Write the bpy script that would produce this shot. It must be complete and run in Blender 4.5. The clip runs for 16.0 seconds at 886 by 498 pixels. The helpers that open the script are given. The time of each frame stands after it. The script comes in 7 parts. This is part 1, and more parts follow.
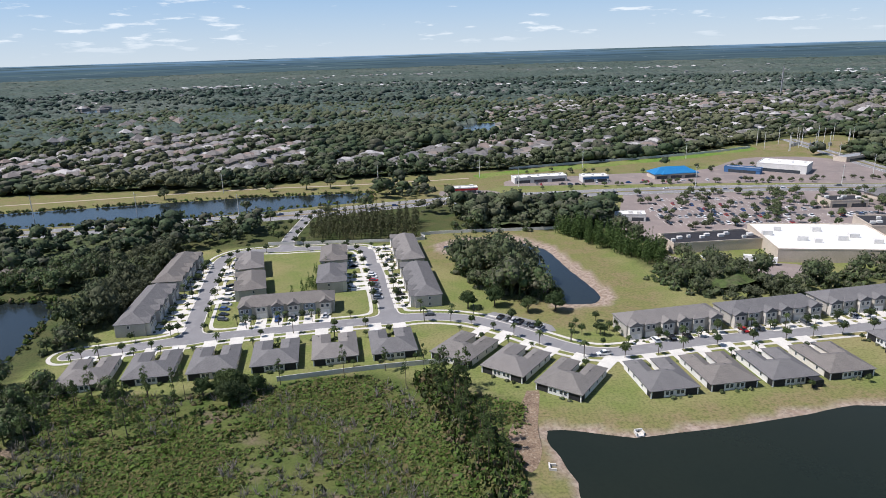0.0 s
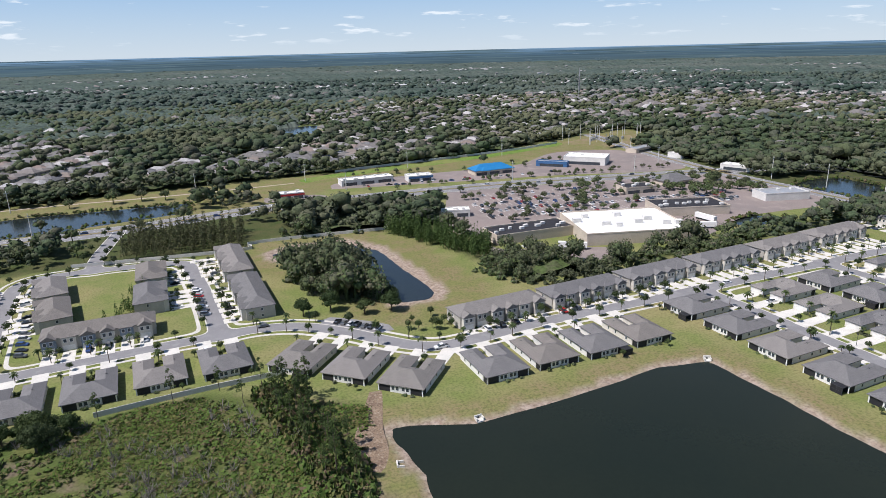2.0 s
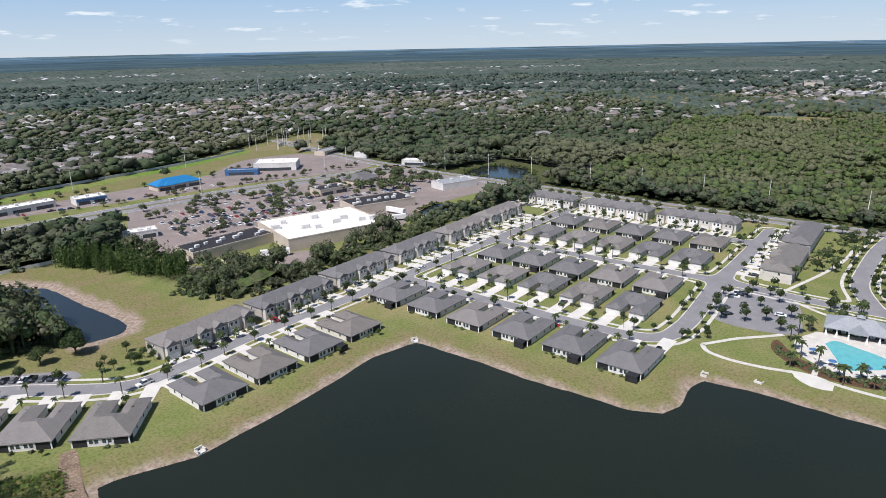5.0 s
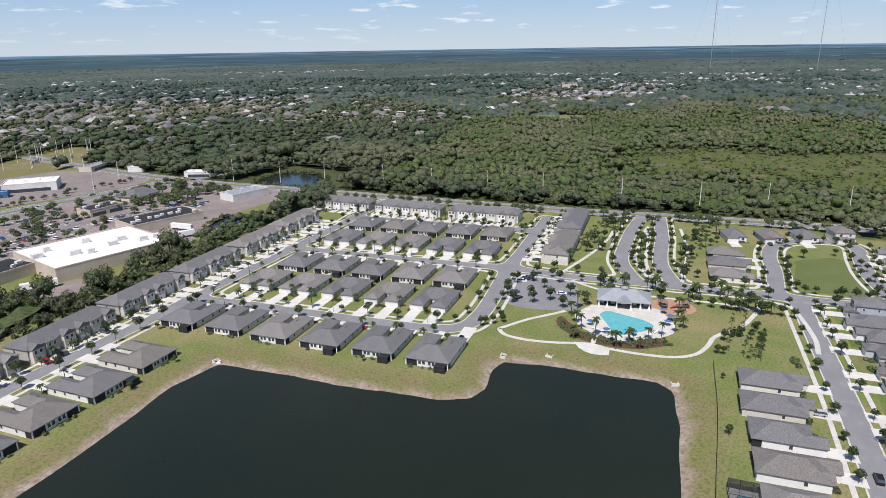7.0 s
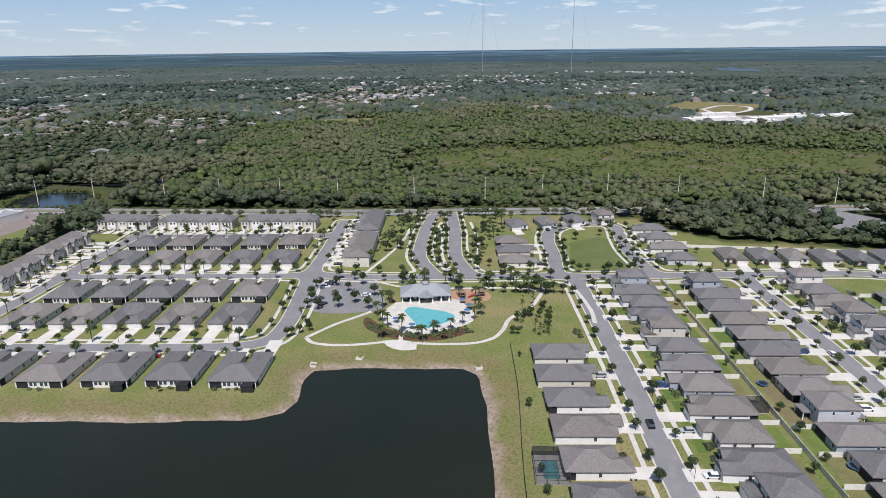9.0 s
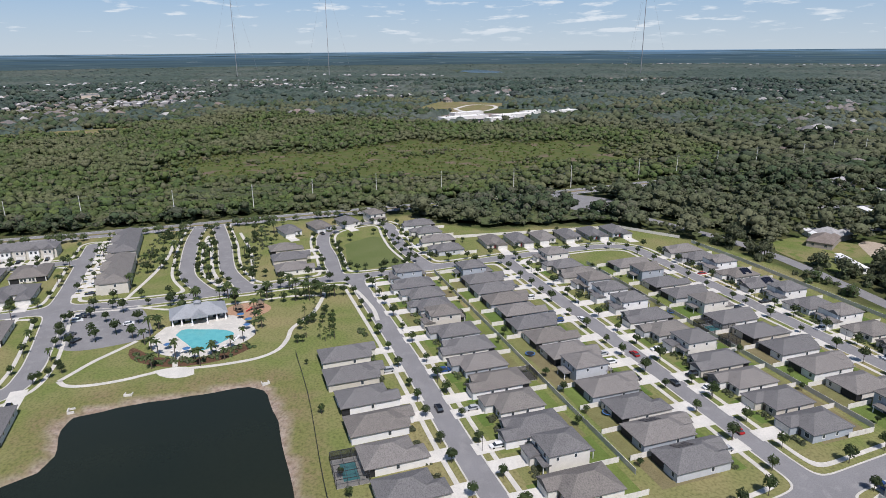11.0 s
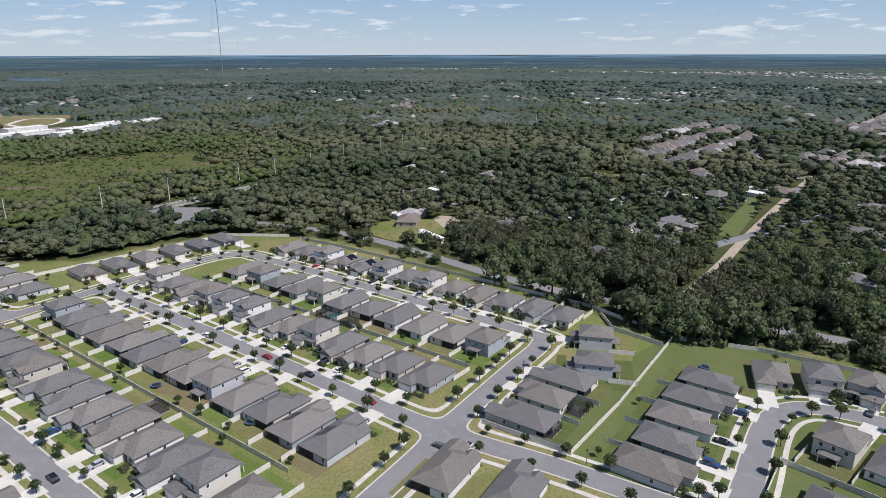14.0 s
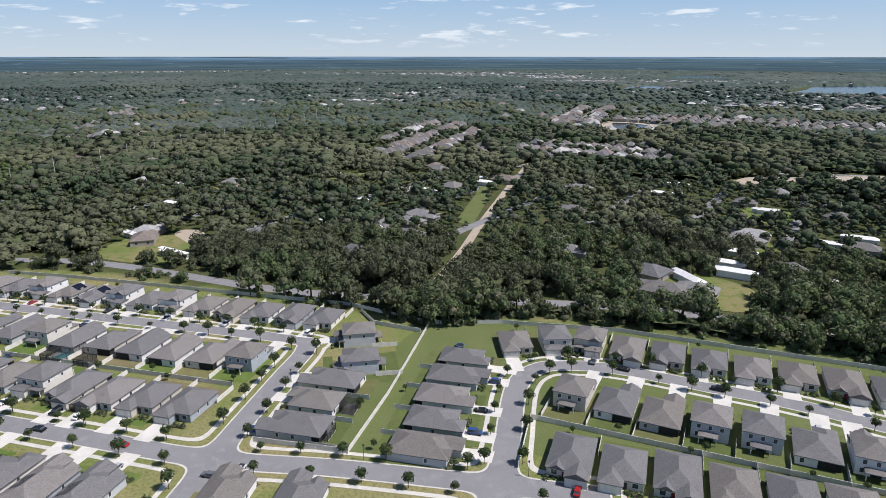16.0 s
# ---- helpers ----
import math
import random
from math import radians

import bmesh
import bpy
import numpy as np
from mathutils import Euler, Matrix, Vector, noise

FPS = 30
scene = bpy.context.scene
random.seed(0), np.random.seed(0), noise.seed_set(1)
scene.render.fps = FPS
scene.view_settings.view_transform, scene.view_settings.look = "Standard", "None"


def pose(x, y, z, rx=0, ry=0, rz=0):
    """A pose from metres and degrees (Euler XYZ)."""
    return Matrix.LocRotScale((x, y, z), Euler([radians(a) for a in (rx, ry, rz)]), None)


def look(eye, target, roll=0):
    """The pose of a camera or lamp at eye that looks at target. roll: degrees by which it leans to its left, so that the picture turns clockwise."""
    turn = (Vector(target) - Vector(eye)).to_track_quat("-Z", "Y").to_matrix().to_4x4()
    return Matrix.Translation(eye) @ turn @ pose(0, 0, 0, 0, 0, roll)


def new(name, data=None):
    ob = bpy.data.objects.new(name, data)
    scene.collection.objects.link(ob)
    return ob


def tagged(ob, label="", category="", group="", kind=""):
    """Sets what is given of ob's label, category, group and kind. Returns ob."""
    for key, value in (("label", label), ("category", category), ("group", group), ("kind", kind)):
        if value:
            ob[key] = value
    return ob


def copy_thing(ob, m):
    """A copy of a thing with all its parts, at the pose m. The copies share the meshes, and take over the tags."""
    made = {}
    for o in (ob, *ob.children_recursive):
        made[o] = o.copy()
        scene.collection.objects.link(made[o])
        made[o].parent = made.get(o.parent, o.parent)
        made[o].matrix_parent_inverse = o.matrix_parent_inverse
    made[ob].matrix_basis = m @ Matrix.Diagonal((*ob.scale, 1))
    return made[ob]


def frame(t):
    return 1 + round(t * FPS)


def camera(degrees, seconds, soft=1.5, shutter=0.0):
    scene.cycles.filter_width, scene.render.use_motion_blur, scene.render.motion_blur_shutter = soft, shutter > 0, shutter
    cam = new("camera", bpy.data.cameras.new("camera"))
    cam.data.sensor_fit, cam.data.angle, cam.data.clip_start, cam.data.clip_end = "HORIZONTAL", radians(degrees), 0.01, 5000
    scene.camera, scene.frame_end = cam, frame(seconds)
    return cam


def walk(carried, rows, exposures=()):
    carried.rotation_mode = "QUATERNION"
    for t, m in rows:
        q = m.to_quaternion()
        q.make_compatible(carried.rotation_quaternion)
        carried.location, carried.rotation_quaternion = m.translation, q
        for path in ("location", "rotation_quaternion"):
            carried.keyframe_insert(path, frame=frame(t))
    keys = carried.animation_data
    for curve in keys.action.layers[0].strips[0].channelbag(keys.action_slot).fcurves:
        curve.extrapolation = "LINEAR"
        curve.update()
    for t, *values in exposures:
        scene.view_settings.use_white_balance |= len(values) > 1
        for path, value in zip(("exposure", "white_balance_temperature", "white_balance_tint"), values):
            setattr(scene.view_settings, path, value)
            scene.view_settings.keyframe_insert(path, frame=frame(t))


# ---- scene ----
# the drone hovers in one place and turns
EYE = 110.0
PATH = [
    (0, 72.994, 1.687, -0.009),
    (0.5, 73.024, 1.908, -3.703),
    (1, 72.917, 1.738, -7.452),
    (1.5, 72.835, 1.527, -11.259),
    (2, 72.767, 1.379, -15.408),
    (2.5, 72.720, 1.318, -19.929),
    (3, 72.705, 1.317, -24.332),
    (3.5, 72.667, 1.259, -28.827),
    (4, 72.627, 1.181, -33.340),
    (6.5, 72.639, 0.964, -56.158),
    (7, 72.681, 0.840, -60.741),
    (7.5, 72.681, 0.836, -65.405),
    (8, 72.694, 0.716, -69.977),
    (8.5, 72.736, 0.682, -74.454),
    (11, 72.848, 0.433, -99.540),
    (11.5, 72.869, 0.395, -105.325),
    (12, 72.919, 0.309, -111.618),
    (12.5, 72.966, 0.226, -117.363),
    (13, 73.007, 0.178, -123.090),
    (13.5, 73.063, 0.154, -128.706),
    (14, 73.108, 0.120, -134.189),
    (14.5, 73.144, 0.051, -139.702),
    (15, 73.192, 0.035, -145.314),
    (15.5, 73.231, 0.011, -150.942),
    (16, 73.259, -0.028, -156.627),
]
cam = camera(68.87, 16.0, 0.75)
walk(cam, [(t, pose(0, 0, EYE, rx, ry, rz)) for t, rx, ry, rz in PATH], [(0, 0.36, 6230, 16), (4, 0.34, 6230, 16), (8.5, 0.2, 6230, 16), (12, 0.10, 6230, 16), (14, 0.12, 6230, 16), (16, 0.26, 6230, 16)])

# ---- light ----
SUN_UP, SUN_AT = radians(56), radians(190)
to_sun = Vector((math.cos(SUN_UP) * math.cos(SUN_AT), math.cos(SUN_UP) * math.sin(SUN_AT), math.sin(SUN_UP)))
sun = new("sun", bpy.data.lights.new("sun", "SUN"))
sun.data.energy, sun.data.angle, sun.data.color = 4.7, radians(0.55), (1.0, 0.965, 0.91)
sun.matrix_basis = look(to_sun * 400, (0, 0, 0))
world = bpy.data.worlds.new("sky")
scene.world = world
world.use_nodes = True
wn, wl = world.node_tree.nodes, world.node_tree.links
sky = wn.new("ShaderNodeTexSky")
sky.sky_type, sky.sun_disc = "NISHITA", False
sky.sun_elevation, sky.sun_rotation = SUN_UP, math.pi / 2 - SUN_AT
sky.air_density, sky.dust_density, sky.ozone_density, sky.altitude = 1.0, 0.1, 3.5, 100
back = wn["Background"]
back.inputs["Strength"].default_value = 0.078
# fair-weather clouds on a high deck: the sky's direction laid on a plane
tc = wn.new("ShaderNodeTexCoord")
sep = wn.new("ShaderNodeSeparateXYZ")
wl.new(tc.outputs["Generated"], sep.inputs[0])


def wmath(op, a, b=0.0):
    n = wn.new("ShaderNodeMath")
    n.operation = op
    for i, v in enumerate((a, b)):
        if isinstance(v, (int, float)):
            n.inputs[i].default_value = v
        else:
            wl.new(v, n.inputs[i])
    return n.outputs[0]


up = wmath("MAXIMUM", wmath("ADD", sep.outputs[2], 0.16), 0.05)
deck = wn.new("ShaderNodeCombineXYZ")
wl.new(wmath("DIVIDE", sep.outputs[0], up), deck.inputs[0])
wl.new(wmath("DIVIDE", sep.outputs[1], up), deck.inputs[1])
wl.new(wmath("MULTIPLY", sep.outputs[2], 16.0), deck.inputs[2])


def cloud_noise(scale, detail, rough):
    n = wn.new("ShaderNodeTexNoise")
    n.inputs["Scale"].default_value, n.inputs["Detail"].default_value, n.inputs["Roughness"].default_value = scale, detail, rough
    wl.new(deck.outputs[0], n.inputs["Vector"])
    return n.outputs["Fac"]


cl = wmath("ADD", cloud_noise(3.6, 7, 0.55), wmath("MULTIPLY", cloud_noise(0.5, 2, 0.5), 0.55))
ramp = wn.new("ShaderNodeMapRange")
ramp.inputs[1].default_value, ramp.inputs[2].default_value, ramp.inputs[4].default_value = 0.88, 0.98, 0.8
wl.new(cl, ramp.inputs[0])
above = wn.new("ShaderNodeMapRange")
above.inputs[1].default_value, above.inputs[2].default_value = 0.004, 0.03
wl.new(sep.outputs[2], above.inputs[0])
mixc = wn.new("ShaderNodeMix")
mixc.data_type = "RGBA"
wl.new(wmath("MULTIPLY", ramp.outputs[0], above.outputs[0]), mixc.inputs[0])
# moisture near the horizon pales the sky
haze = wn.new("ShaderNodeMapRange")
haze.inputs[1].default_value, haze.inputs[2].default_value, haze.inputs[3].default_value, haze.inputs[4].default_value = 0.0, 0.45, 0.9, 0.0
wl.new(sep.outputs[2], haze.inputs[0])
pale = wn.new("ShaderNodeMix")
pale.data_type = "RGBA"
wl.new(haze.outputs[0], pale.inputs[0])
wl.new(sky.outputs[0], pale.inputs[6])
tone = wn.new("ShaderNodeValToRGB")
tone.color_ramp.elements[0].position, tone.color_ramp.elements[0].color = 0.0, (6.1, 7.3, 7.9, 1)
tone.color_ramp.elements[1].position, tone.color_ramp.elements[1].color = 0.105, (2.9, 5.2, 8.0, 1)
wl.new(sep.outputs[2], tone.inputs[0])
wl.new(tone.outputs[0], pale.inputs[7])
wl.new(pale.outputs[2], mixc.inputs[6])
mixc.inputs[7].default_value = (9.2, 9.9, 9.9, 1)
wl.new(mixc.outputs[2], back.inputs["Color"])

# ---- materials ----
def mat(name, c1, c2, scale=0.5, rough=0.85, c3=None, fine=8.0, fine_amt=0.25, bump=0.0, spec=0.3, metal=0.0, space="object", vary=None, islands=False, big=None, leaf=0.0, alpha=1.0):
    """A surface of two colours mixed by noise, with fine grain; vary: colours among which each object takes one; big: a third colour in large patches."""
    m = bpy.data.materials.new(name)
    m.use_nodes = True
    n, l = m.node_tree.nodes, m.node_tree.links
    b = n["Principled BSDF"]
    b.inputs["Roughness"].default_value, b.inputs["Metallic"].default_value = rough, metal
    b.inputs["Specular IOR Level"].default_value = spec
    if space == "object":
        vec = n.new("ShaderNodeTexCoord").outputs["Object"]
    else:
        vec = n.new("ShaderNodeNewGeometry").outputs["Position"]

    def noise_at(s, d=4.0):
        t = n.new("ShaderNodeTexNoise")
        t.inputs["Scale"].default_value, t.inputs["Detail"].default_value = s, d
        l.new(vec, t.inputs["Vector"])
        return t.outputs["Fac"]

    def mix(fac, a, c, kind="MIX"):
        x = n.new("ShaderNodeMix")
        x.data_type, x.blend_type = "RGBA", kind
        for sock, v in ((x.inputs[0], fac), (x.inputs[6], a), (x.inputs[7], c)):
            if isinstance(v, tuple):
                sock.default_value = (*v, 1)
            elif isinstance(v, (int, float)):
                sock.default_value = v
            else:
                l.new(v, sock)
        return x.outputs[2]

    def sharpen(f, lo, hi):
        r = n.new("ShaderNodeMapRange")
        r.inputs[1].default_value, r.inputs[2].default_value = lo, hi
        l.new(f, r.inputs[0])
        return r.outputs[0]

    first = c1
    if vary:
        pick = n.new("ShaderNodeValToRGB")
        pick.color_ramp.interpolation = "CONSTANT"
        el = pick.color_ramp.elements
        while len(el) < len(vary):
            el.new(0.5)
        for i, c in enumerate(vary):
            el[i].position, el[i].color = i / len(vary), (*c, 1)
        src = n.new("ShaderNodeNewGeometry").outputs["Random Per Island"] if islands else n.new("ShaderNodeObjectInfo").outputs["Random"]
        l.new(src, pick.inputs[0])
        first = pick.outputs[0]
        col = mix(sharpen(noise_at(scale), 0.35, 0.7), first, mix(1.0, first, c2, "MULTIPLY"))
    else:
        col = mix(sharpen(noise_at(scale), 0.32, 0.68), c1, c2)
    if big:
        col = mix(sharpen(noise_at(big[1], 3.0), 0.48, 0.62), col, big[0])
    if c3:
        col = mix(sharpen(noise_at(scale * 3.3), 0.52, 0.7), col, c3)
    g = noise_at(fine, 3.0)
    col = mix(fine_amt, col, mix(1.0, col, sharpen(g, 0.25, 0.6), "MULTIPLY"))
    l.new(col, b.inputs["Base Color"])
    b.inputs["Alpha"].default_value = alpha
    if leaf:
        # leaves let some light through
        tr, both = n.new("ShaderNodeBsdfTranslucent"), n.new("ShaderNodeMixShader")
        both.inputs[0].default_value = leaf
        l.new(col, tr.inputs["Color"])
        l.new(b.outputs[0], both.inputs[1])
        l.new(tr.outputs[0], both.inputs[2])
        l.new(both.outputs[0], n["Material Output"].inputs["Surface"])
    if bump:
        bn = n.new("ShaderNodeBump")
        bn.inputs["Strength"].default_value, bn.inputs["Distance"].default_value = bump, 0.3
        l.new(g, bn.inputs["Height"])
        l.new(bn.outputs[0], b.inputs["Normal"])
    return m


M = {}
M["lawn"] = mat("lawn", (0.12, 0.165, 0.042), (0.16, 0.175, 0.06), 0.05, 0.95, (0.10, 0.15, 0.03), 1.3, 0.3, 0.2, 0.1, space="w", big=((0.21, 0.19, 0.085), 0.018))
M["rich_lawn"] = mat("rich_lawn", (0.11, 0.138, 0.046), (0.135, 0.155, 0.06), 0.08, 0.95, None, 1.7, 0.3, 0.2, 0.1, space="w")
M["bank"] = mat("bank", (0.17, 0.17, 0.06), (0.22, 0.175, 0.09), 0.06, 0.95, (0.13, 0.15, 0.04), 0.9, 0.35, 0.3, 0.1, space="w", big=((0.25, 0.19, 0.12), 0.03))
M["soil"] = mat("soil", (0.26, 0.19, 0.13), (0.17, 0.12, 0.085), 0.3, 0.95, (0.33, 0.27, 0.2), 1.6, 0.5, 0.4, 0.1, space="w")
M["scrub"] = mat("scrub", (0.085, 0.115, 0.03), (0.13, 0.13, 0.045), 0.09, 0.95, (0.19, 0.14, 0.085), 0.8, 0.6, 0.8, 0.1, space="w", big=((0.07, 0.12, 0.025), 0.03))
M["mulch"] = mat("mulch", (0.15, 0.085, 0.05), (0.09, 0.055, 0.035), 0.8, 0.95, None, 4, 0.5, 0.4, 0.1, space="w")
M["asphalt"] = mat("asphalt", (0.23, 0.225, 0.225), (0.20, 0.195, 0.195), 0.08, 0.9, (0.25, 0.245, 0.24), 2.5, 0.2, 0.1, 0.2, space="w")
M["old_asphalt"] = mat("old_asphalt", (0.26, 0.212, 0.19), (0.205, 0.175, 0.16), 0.03, 0.9, (0.28, 0.235, 0.21), 1.5, 0.25, 0.1, 0.2, space="w")
M["concrete"] = mat("concrete", (0.56, 0.53, 0.47), (0.47, 0.45, 0.40), 0.15, 0.9, (0.6, 0.57, 0.5), 2.0, 0.15, 0.1, 0.2, space="w")
M["pale_concrete"] = mat("pale_concrete", (0.62, 0.59, 0.53), (0.52, 0.5, 0.45), 0.2, 0.9, None, 2.0, 0.15, 0.1, 0.2, space="w")
M["paint"] = mat("paint", (0.78, 0.78, 0.75), (0.66, 0.66, 0.63), 0.6, 0.8, None, 3, 0.2, space="w")
M["shingle"] = mat("shingle", (0.1, 0.1, 0.1), (0.86, 0.86, 0.87), 0.35, 0.9, None, 3.0, 0.45, 0.35, 0.2,
                   vary=[(0.165, 0.16, 0.158), (0.205, 0.19, 0.172), (0.18, 0.174, 0.17), (0.195, 0.178, 0.16), (0.172, 0.166, 0.162), (0.222, 0.206, 0.19)])
M["wall"] = mat("wall", (0.6, 0.6, 0.6), (0.9, 0.9, 0.9), 0.5, 0.85, None, 6, 0.12, 0.1, 0.2,
                vary=[(0.72, 0.70, 0.66), (0.64, 0.61, 0.55), (0.48, 0.49, 0.50), (0.70, 0.67, 0.60), (0.72, 0.71, 0.69), (0.36, 0.39, 0.42), (0.74, 0.73, 0.71), (0.55, 0.51, 0.44)])
M["villa_wall"] = mat("villa_wall", (0.6, 0.6, 0.6), (0.92, 0.92, 0.91), 0.5, 0.85, None, 6, 0.12, 0.1, 0.2,
                      vary=[(0.70, 0.68, 0.63), (0.64, 0.60, 0.53), (0.66, 0.65, 0.62)])
M["town_wall"] = mat("town_wall", (0.45, 0.42, 0.37), (0.38, 0.36, 0.32), 0.3, 0.85, None, 5, 0.2, 0.1, 0.2)
M["town_trim"] = mat("town_trim", (0.60, 0.56, 0.49), (0.52, 0.49, 0.43), 0.4, 0.85, None, 5, 0.15, 0.1, 0.2)
M["town_blue"] = mat("town_blue", (0.22, 0.26, 0.30), (0.18, 0.22, 0.26), 0.4, 0.85, None, 5, 0.2, 0.1, 0.2)
M["white"] = mat("white", (0.78, 0.77, 0.74), (0.7, 0.69, 0.66), 0.7, 0.6, None, 5, 0.1)
M["garage"] = mat("garage", (0.72, 0.70, 0.66), (0.62, 0.60, 0.56), 0.6, 0.6, None, 5, 0.15)
M["vinyl"] = mat("vinyl", (0.70, 0.67, 0.61), (0.62, 0.59, 0.53), 0.5, 0.6, None, 3, 0.2)
M["glass"] = mat("glass", (0.035, 0.045, 0.055), (0.06, 0.07, 0.08), 0.8, 0.08, None, 2, 0.1, spec=0.6)
M["screen"] = mat("screen", (0.018, 0.018, 0.02), (0.03, 0.03, 0.032), 1.0, 0.7, None, 9, 0.3)
M["dark_metal"] = mat("dark_metal", (0.03, 0.03, 0.032), (0.05, 0.05, 0.05), 1.0, 0.5, None, 9, 0.2)
M["steel"] = mat("steel", (0.4, 0.41, 0.42), (0.3, 0.31, 0.32), 0.7, 0.45, None, 4, 0.2, metal=0.6)
M["door_red"] = mat("door_red", (0.20, 0.03, 0.03), (0.15, 0.03, 0.03), 1, 0.5)
M["leaf"] = mat("leaf", (0.05, 0.08, 0.025), (0.7, 0.75, 0.65), 0.4, 0.8, None, 1.5, 0.3, 0.0, 0.25,
                vary=[(0.055, 0.085, 0.03), (0.07, 0.105, 0.036), (0.064, 0.088, 0.036), (0.085, 0.115, 0.042)], leaf=0.38)
M["pine_leaf"] = mat("pine_leaf", (0.085, 0.125, 0.04), (0.06, 0.095, 0.03), 0.4, 0.8, (0.11, 0.135, 0.05), 1.5, 0.3, 0.0, 0.2, leaf=0.4)
M["woods"] = mat("woods", (0.05, 0.08, 0.025), (0.66, 0.72, 0.66), 0.1, 0.85, None, 1.1, 0.5, 0.9, 0.12, space="w", islands=True, big=((0.098, 0.108, 0.062), 0.009),
                 vary=[(0.107, 0.150, 0.066), (0.134, 0.173, 0.074), (0.162, 0.176, 0.090), (0.116, 0.151, 0.074), (0.185, 0.176, 0.116), (0.109, 0.157, 0.066), (0.154, 0.193, 0.076), (0.144, 0.151, 0.096)], leaf=0.22)
# haze painted into the foliage colours: a little here, bluer in the two farther woods
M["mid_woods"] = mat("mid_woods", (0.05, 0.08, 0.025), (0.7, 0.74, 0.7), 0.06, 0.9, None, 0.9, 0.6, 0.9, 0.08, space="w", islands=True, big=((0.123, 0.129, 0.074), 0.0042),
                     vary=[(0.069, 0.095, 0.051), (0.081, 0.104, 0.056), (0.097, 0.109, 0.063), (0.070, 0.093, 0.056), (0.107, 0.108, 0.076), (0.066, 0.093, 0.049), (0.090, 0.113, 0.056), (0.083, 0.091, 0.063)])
M["hazed_distant_woods"] = mat("hazed_distant_woods", (0.05, 0.08, 0.025), (0.72, 0.76, 0.74), 0.02, 0.9, None, 0.5, 0.6, 0.0, 0.08, space="w", islands=True, big=((0.094, 0.114, 0.085), 0.0022),
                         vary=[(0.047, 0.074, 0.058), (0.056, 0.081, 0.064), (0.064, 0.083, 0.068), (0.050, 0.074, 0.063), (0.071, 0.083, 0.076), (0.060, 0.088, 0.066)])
M["hazed_far_woods"] = mat("hazed_far_woods", (0.064, 0.09, 0.072), (0.088, 0.112, 0.09), 0.011, 0.9, (0.05, 0.074, 0.062), 0.09, 0.6, 0.0, 0.1, space="w", big=((0.11, 0.126, 0.104), 0.0016))
M["swamp"] = mat("swamp", (0.05, 0.08, 0.025), (0.74, 0.78, 0.7), 0.06, 0.9, None, 0.9, 0.5, 0.6, 0.08, space="w", islands=True, big=((0.125, 0.13, 0.07), 0.008),
                 vary=[(0.078, 0.108, 0.044), (0.098, 0.124, 0.05), (0.115, 0.126, 0.06), (0.085, 0.108, 0.05), (0.13, 0.13, 0.08), (0.09, 0.13, 0.045), (0.11, 0.14, 0.05)])
M["understorey"] = mat("understorey", (0.072, 0.096, 0.04), (0.098, 0.11, 0.052), 0.04, 0.95, (0.105, 0.105, 0.06), 0.5, 0.6, 0.8, 0.08, space="w", big=((0.075, 0.105, 0.036), 0.011))
M["weeds"] = mat("weeds", (0.05, 0.08, 0.025), (0.75, 0.8, 0.6), 0.12, 0.85, None, 0.8, 0.4, 0.3, 0.15, space="w", islands=True,
                 vary=[(0.08, 0.125, 0.03), (0.11, 0.118, 0.044), (0.065, 0.108, 0.026), (0.135, 0.125, 0.05), (0.08, 0.122, 0.028), (0.14, 0.105, 0.066), (0.065, 0.08, 0.036)])
M["bright_weeds"] = mat("bright_weeds", (0.05, 0.08, 0.025), (0.8, 0.85, 0.7), 0.1, 0.85, None, 0.8, 0.35, 0.2, 0.15, space="w", islands=True, leaf=0.3,
                        vary=[(0.116, 0.171, 0.041), (0.146, 0.165, 0.055), (0.104, 0.165, 0.037), (0.171, 0.165, 0.061), (0.122, 0.183, 0.039), (0.183, 0.152, 0.073), (0.098, 0.128, 0.044)])
M["plot"] = mat("plot", (0.1, 0.1, 0.1), (0.85, 0.82, 0.8), 0.3, 0.95, None, 2.0, 0.3, 0.2, 0.1, space="w",
                vary=[(0.125, 0.175, 0.045), (0.155, 0.185, 0.055), (0.19, 0.195, 0.075), (0.14, 0.185, 0.05), (0.18, 0.175, 0.075), (0.11, 0.165, 0.04), (0.195, 0.17, 0.09)])
M["rich_plot"] = mat("rich_plot", (0.1, 0.1, 0.1), (0.85, 0.85, 0.8), 0.3, 0.95, None, 2.0, 0.35, 0.2, 0.1, space="w",
                     vary=[(0.1, 0.128, 0.042), (0.115, 0.142, 0.048), (0.14, 0.145, 0.06), (0.105, 0.132, 0.044), (0.125, 0.145, 0.052)])
M["palm"] = mat("palm", (0.075, 0.11, 0.03), (0.05, 0.08, 0.025), 0.6, 0.6, (0.11, 0.12, 0.05), 2, 0.3, leaf=0.38)
M["cypress"] = mat("cypress", (0.085, 0.135, 0.035), (0.06, 0.10, 0.026), 0.2, 0.85, None, 1, 0.3, leaf=0.38)
M["old_cypress"] = mat("old_cypress", (0.10, 0.115, 0.045), (0.075, 0.08, 0.035), 0.3, 0.85, (0.13, 0.11, 0.07), 1, 0.3, leaf=0.3)
M["mesh_screen"] = mat("mesh_screen", (0.02, 0.02, 0.022), (0.03, 0.03, 0.03), 1, 0.8, alpha=0.5)
M["dead"] = mat("dead", (0.30, 0.27, 0.24), (0.2, 0.175, 0.15), 0.6, 0.9)
M["bark"] = mat("bark", (0.13, 0.10, 0.075), (0.085, 0.065, 0.05), 1.2, 0.95, None, 4, 0.4)
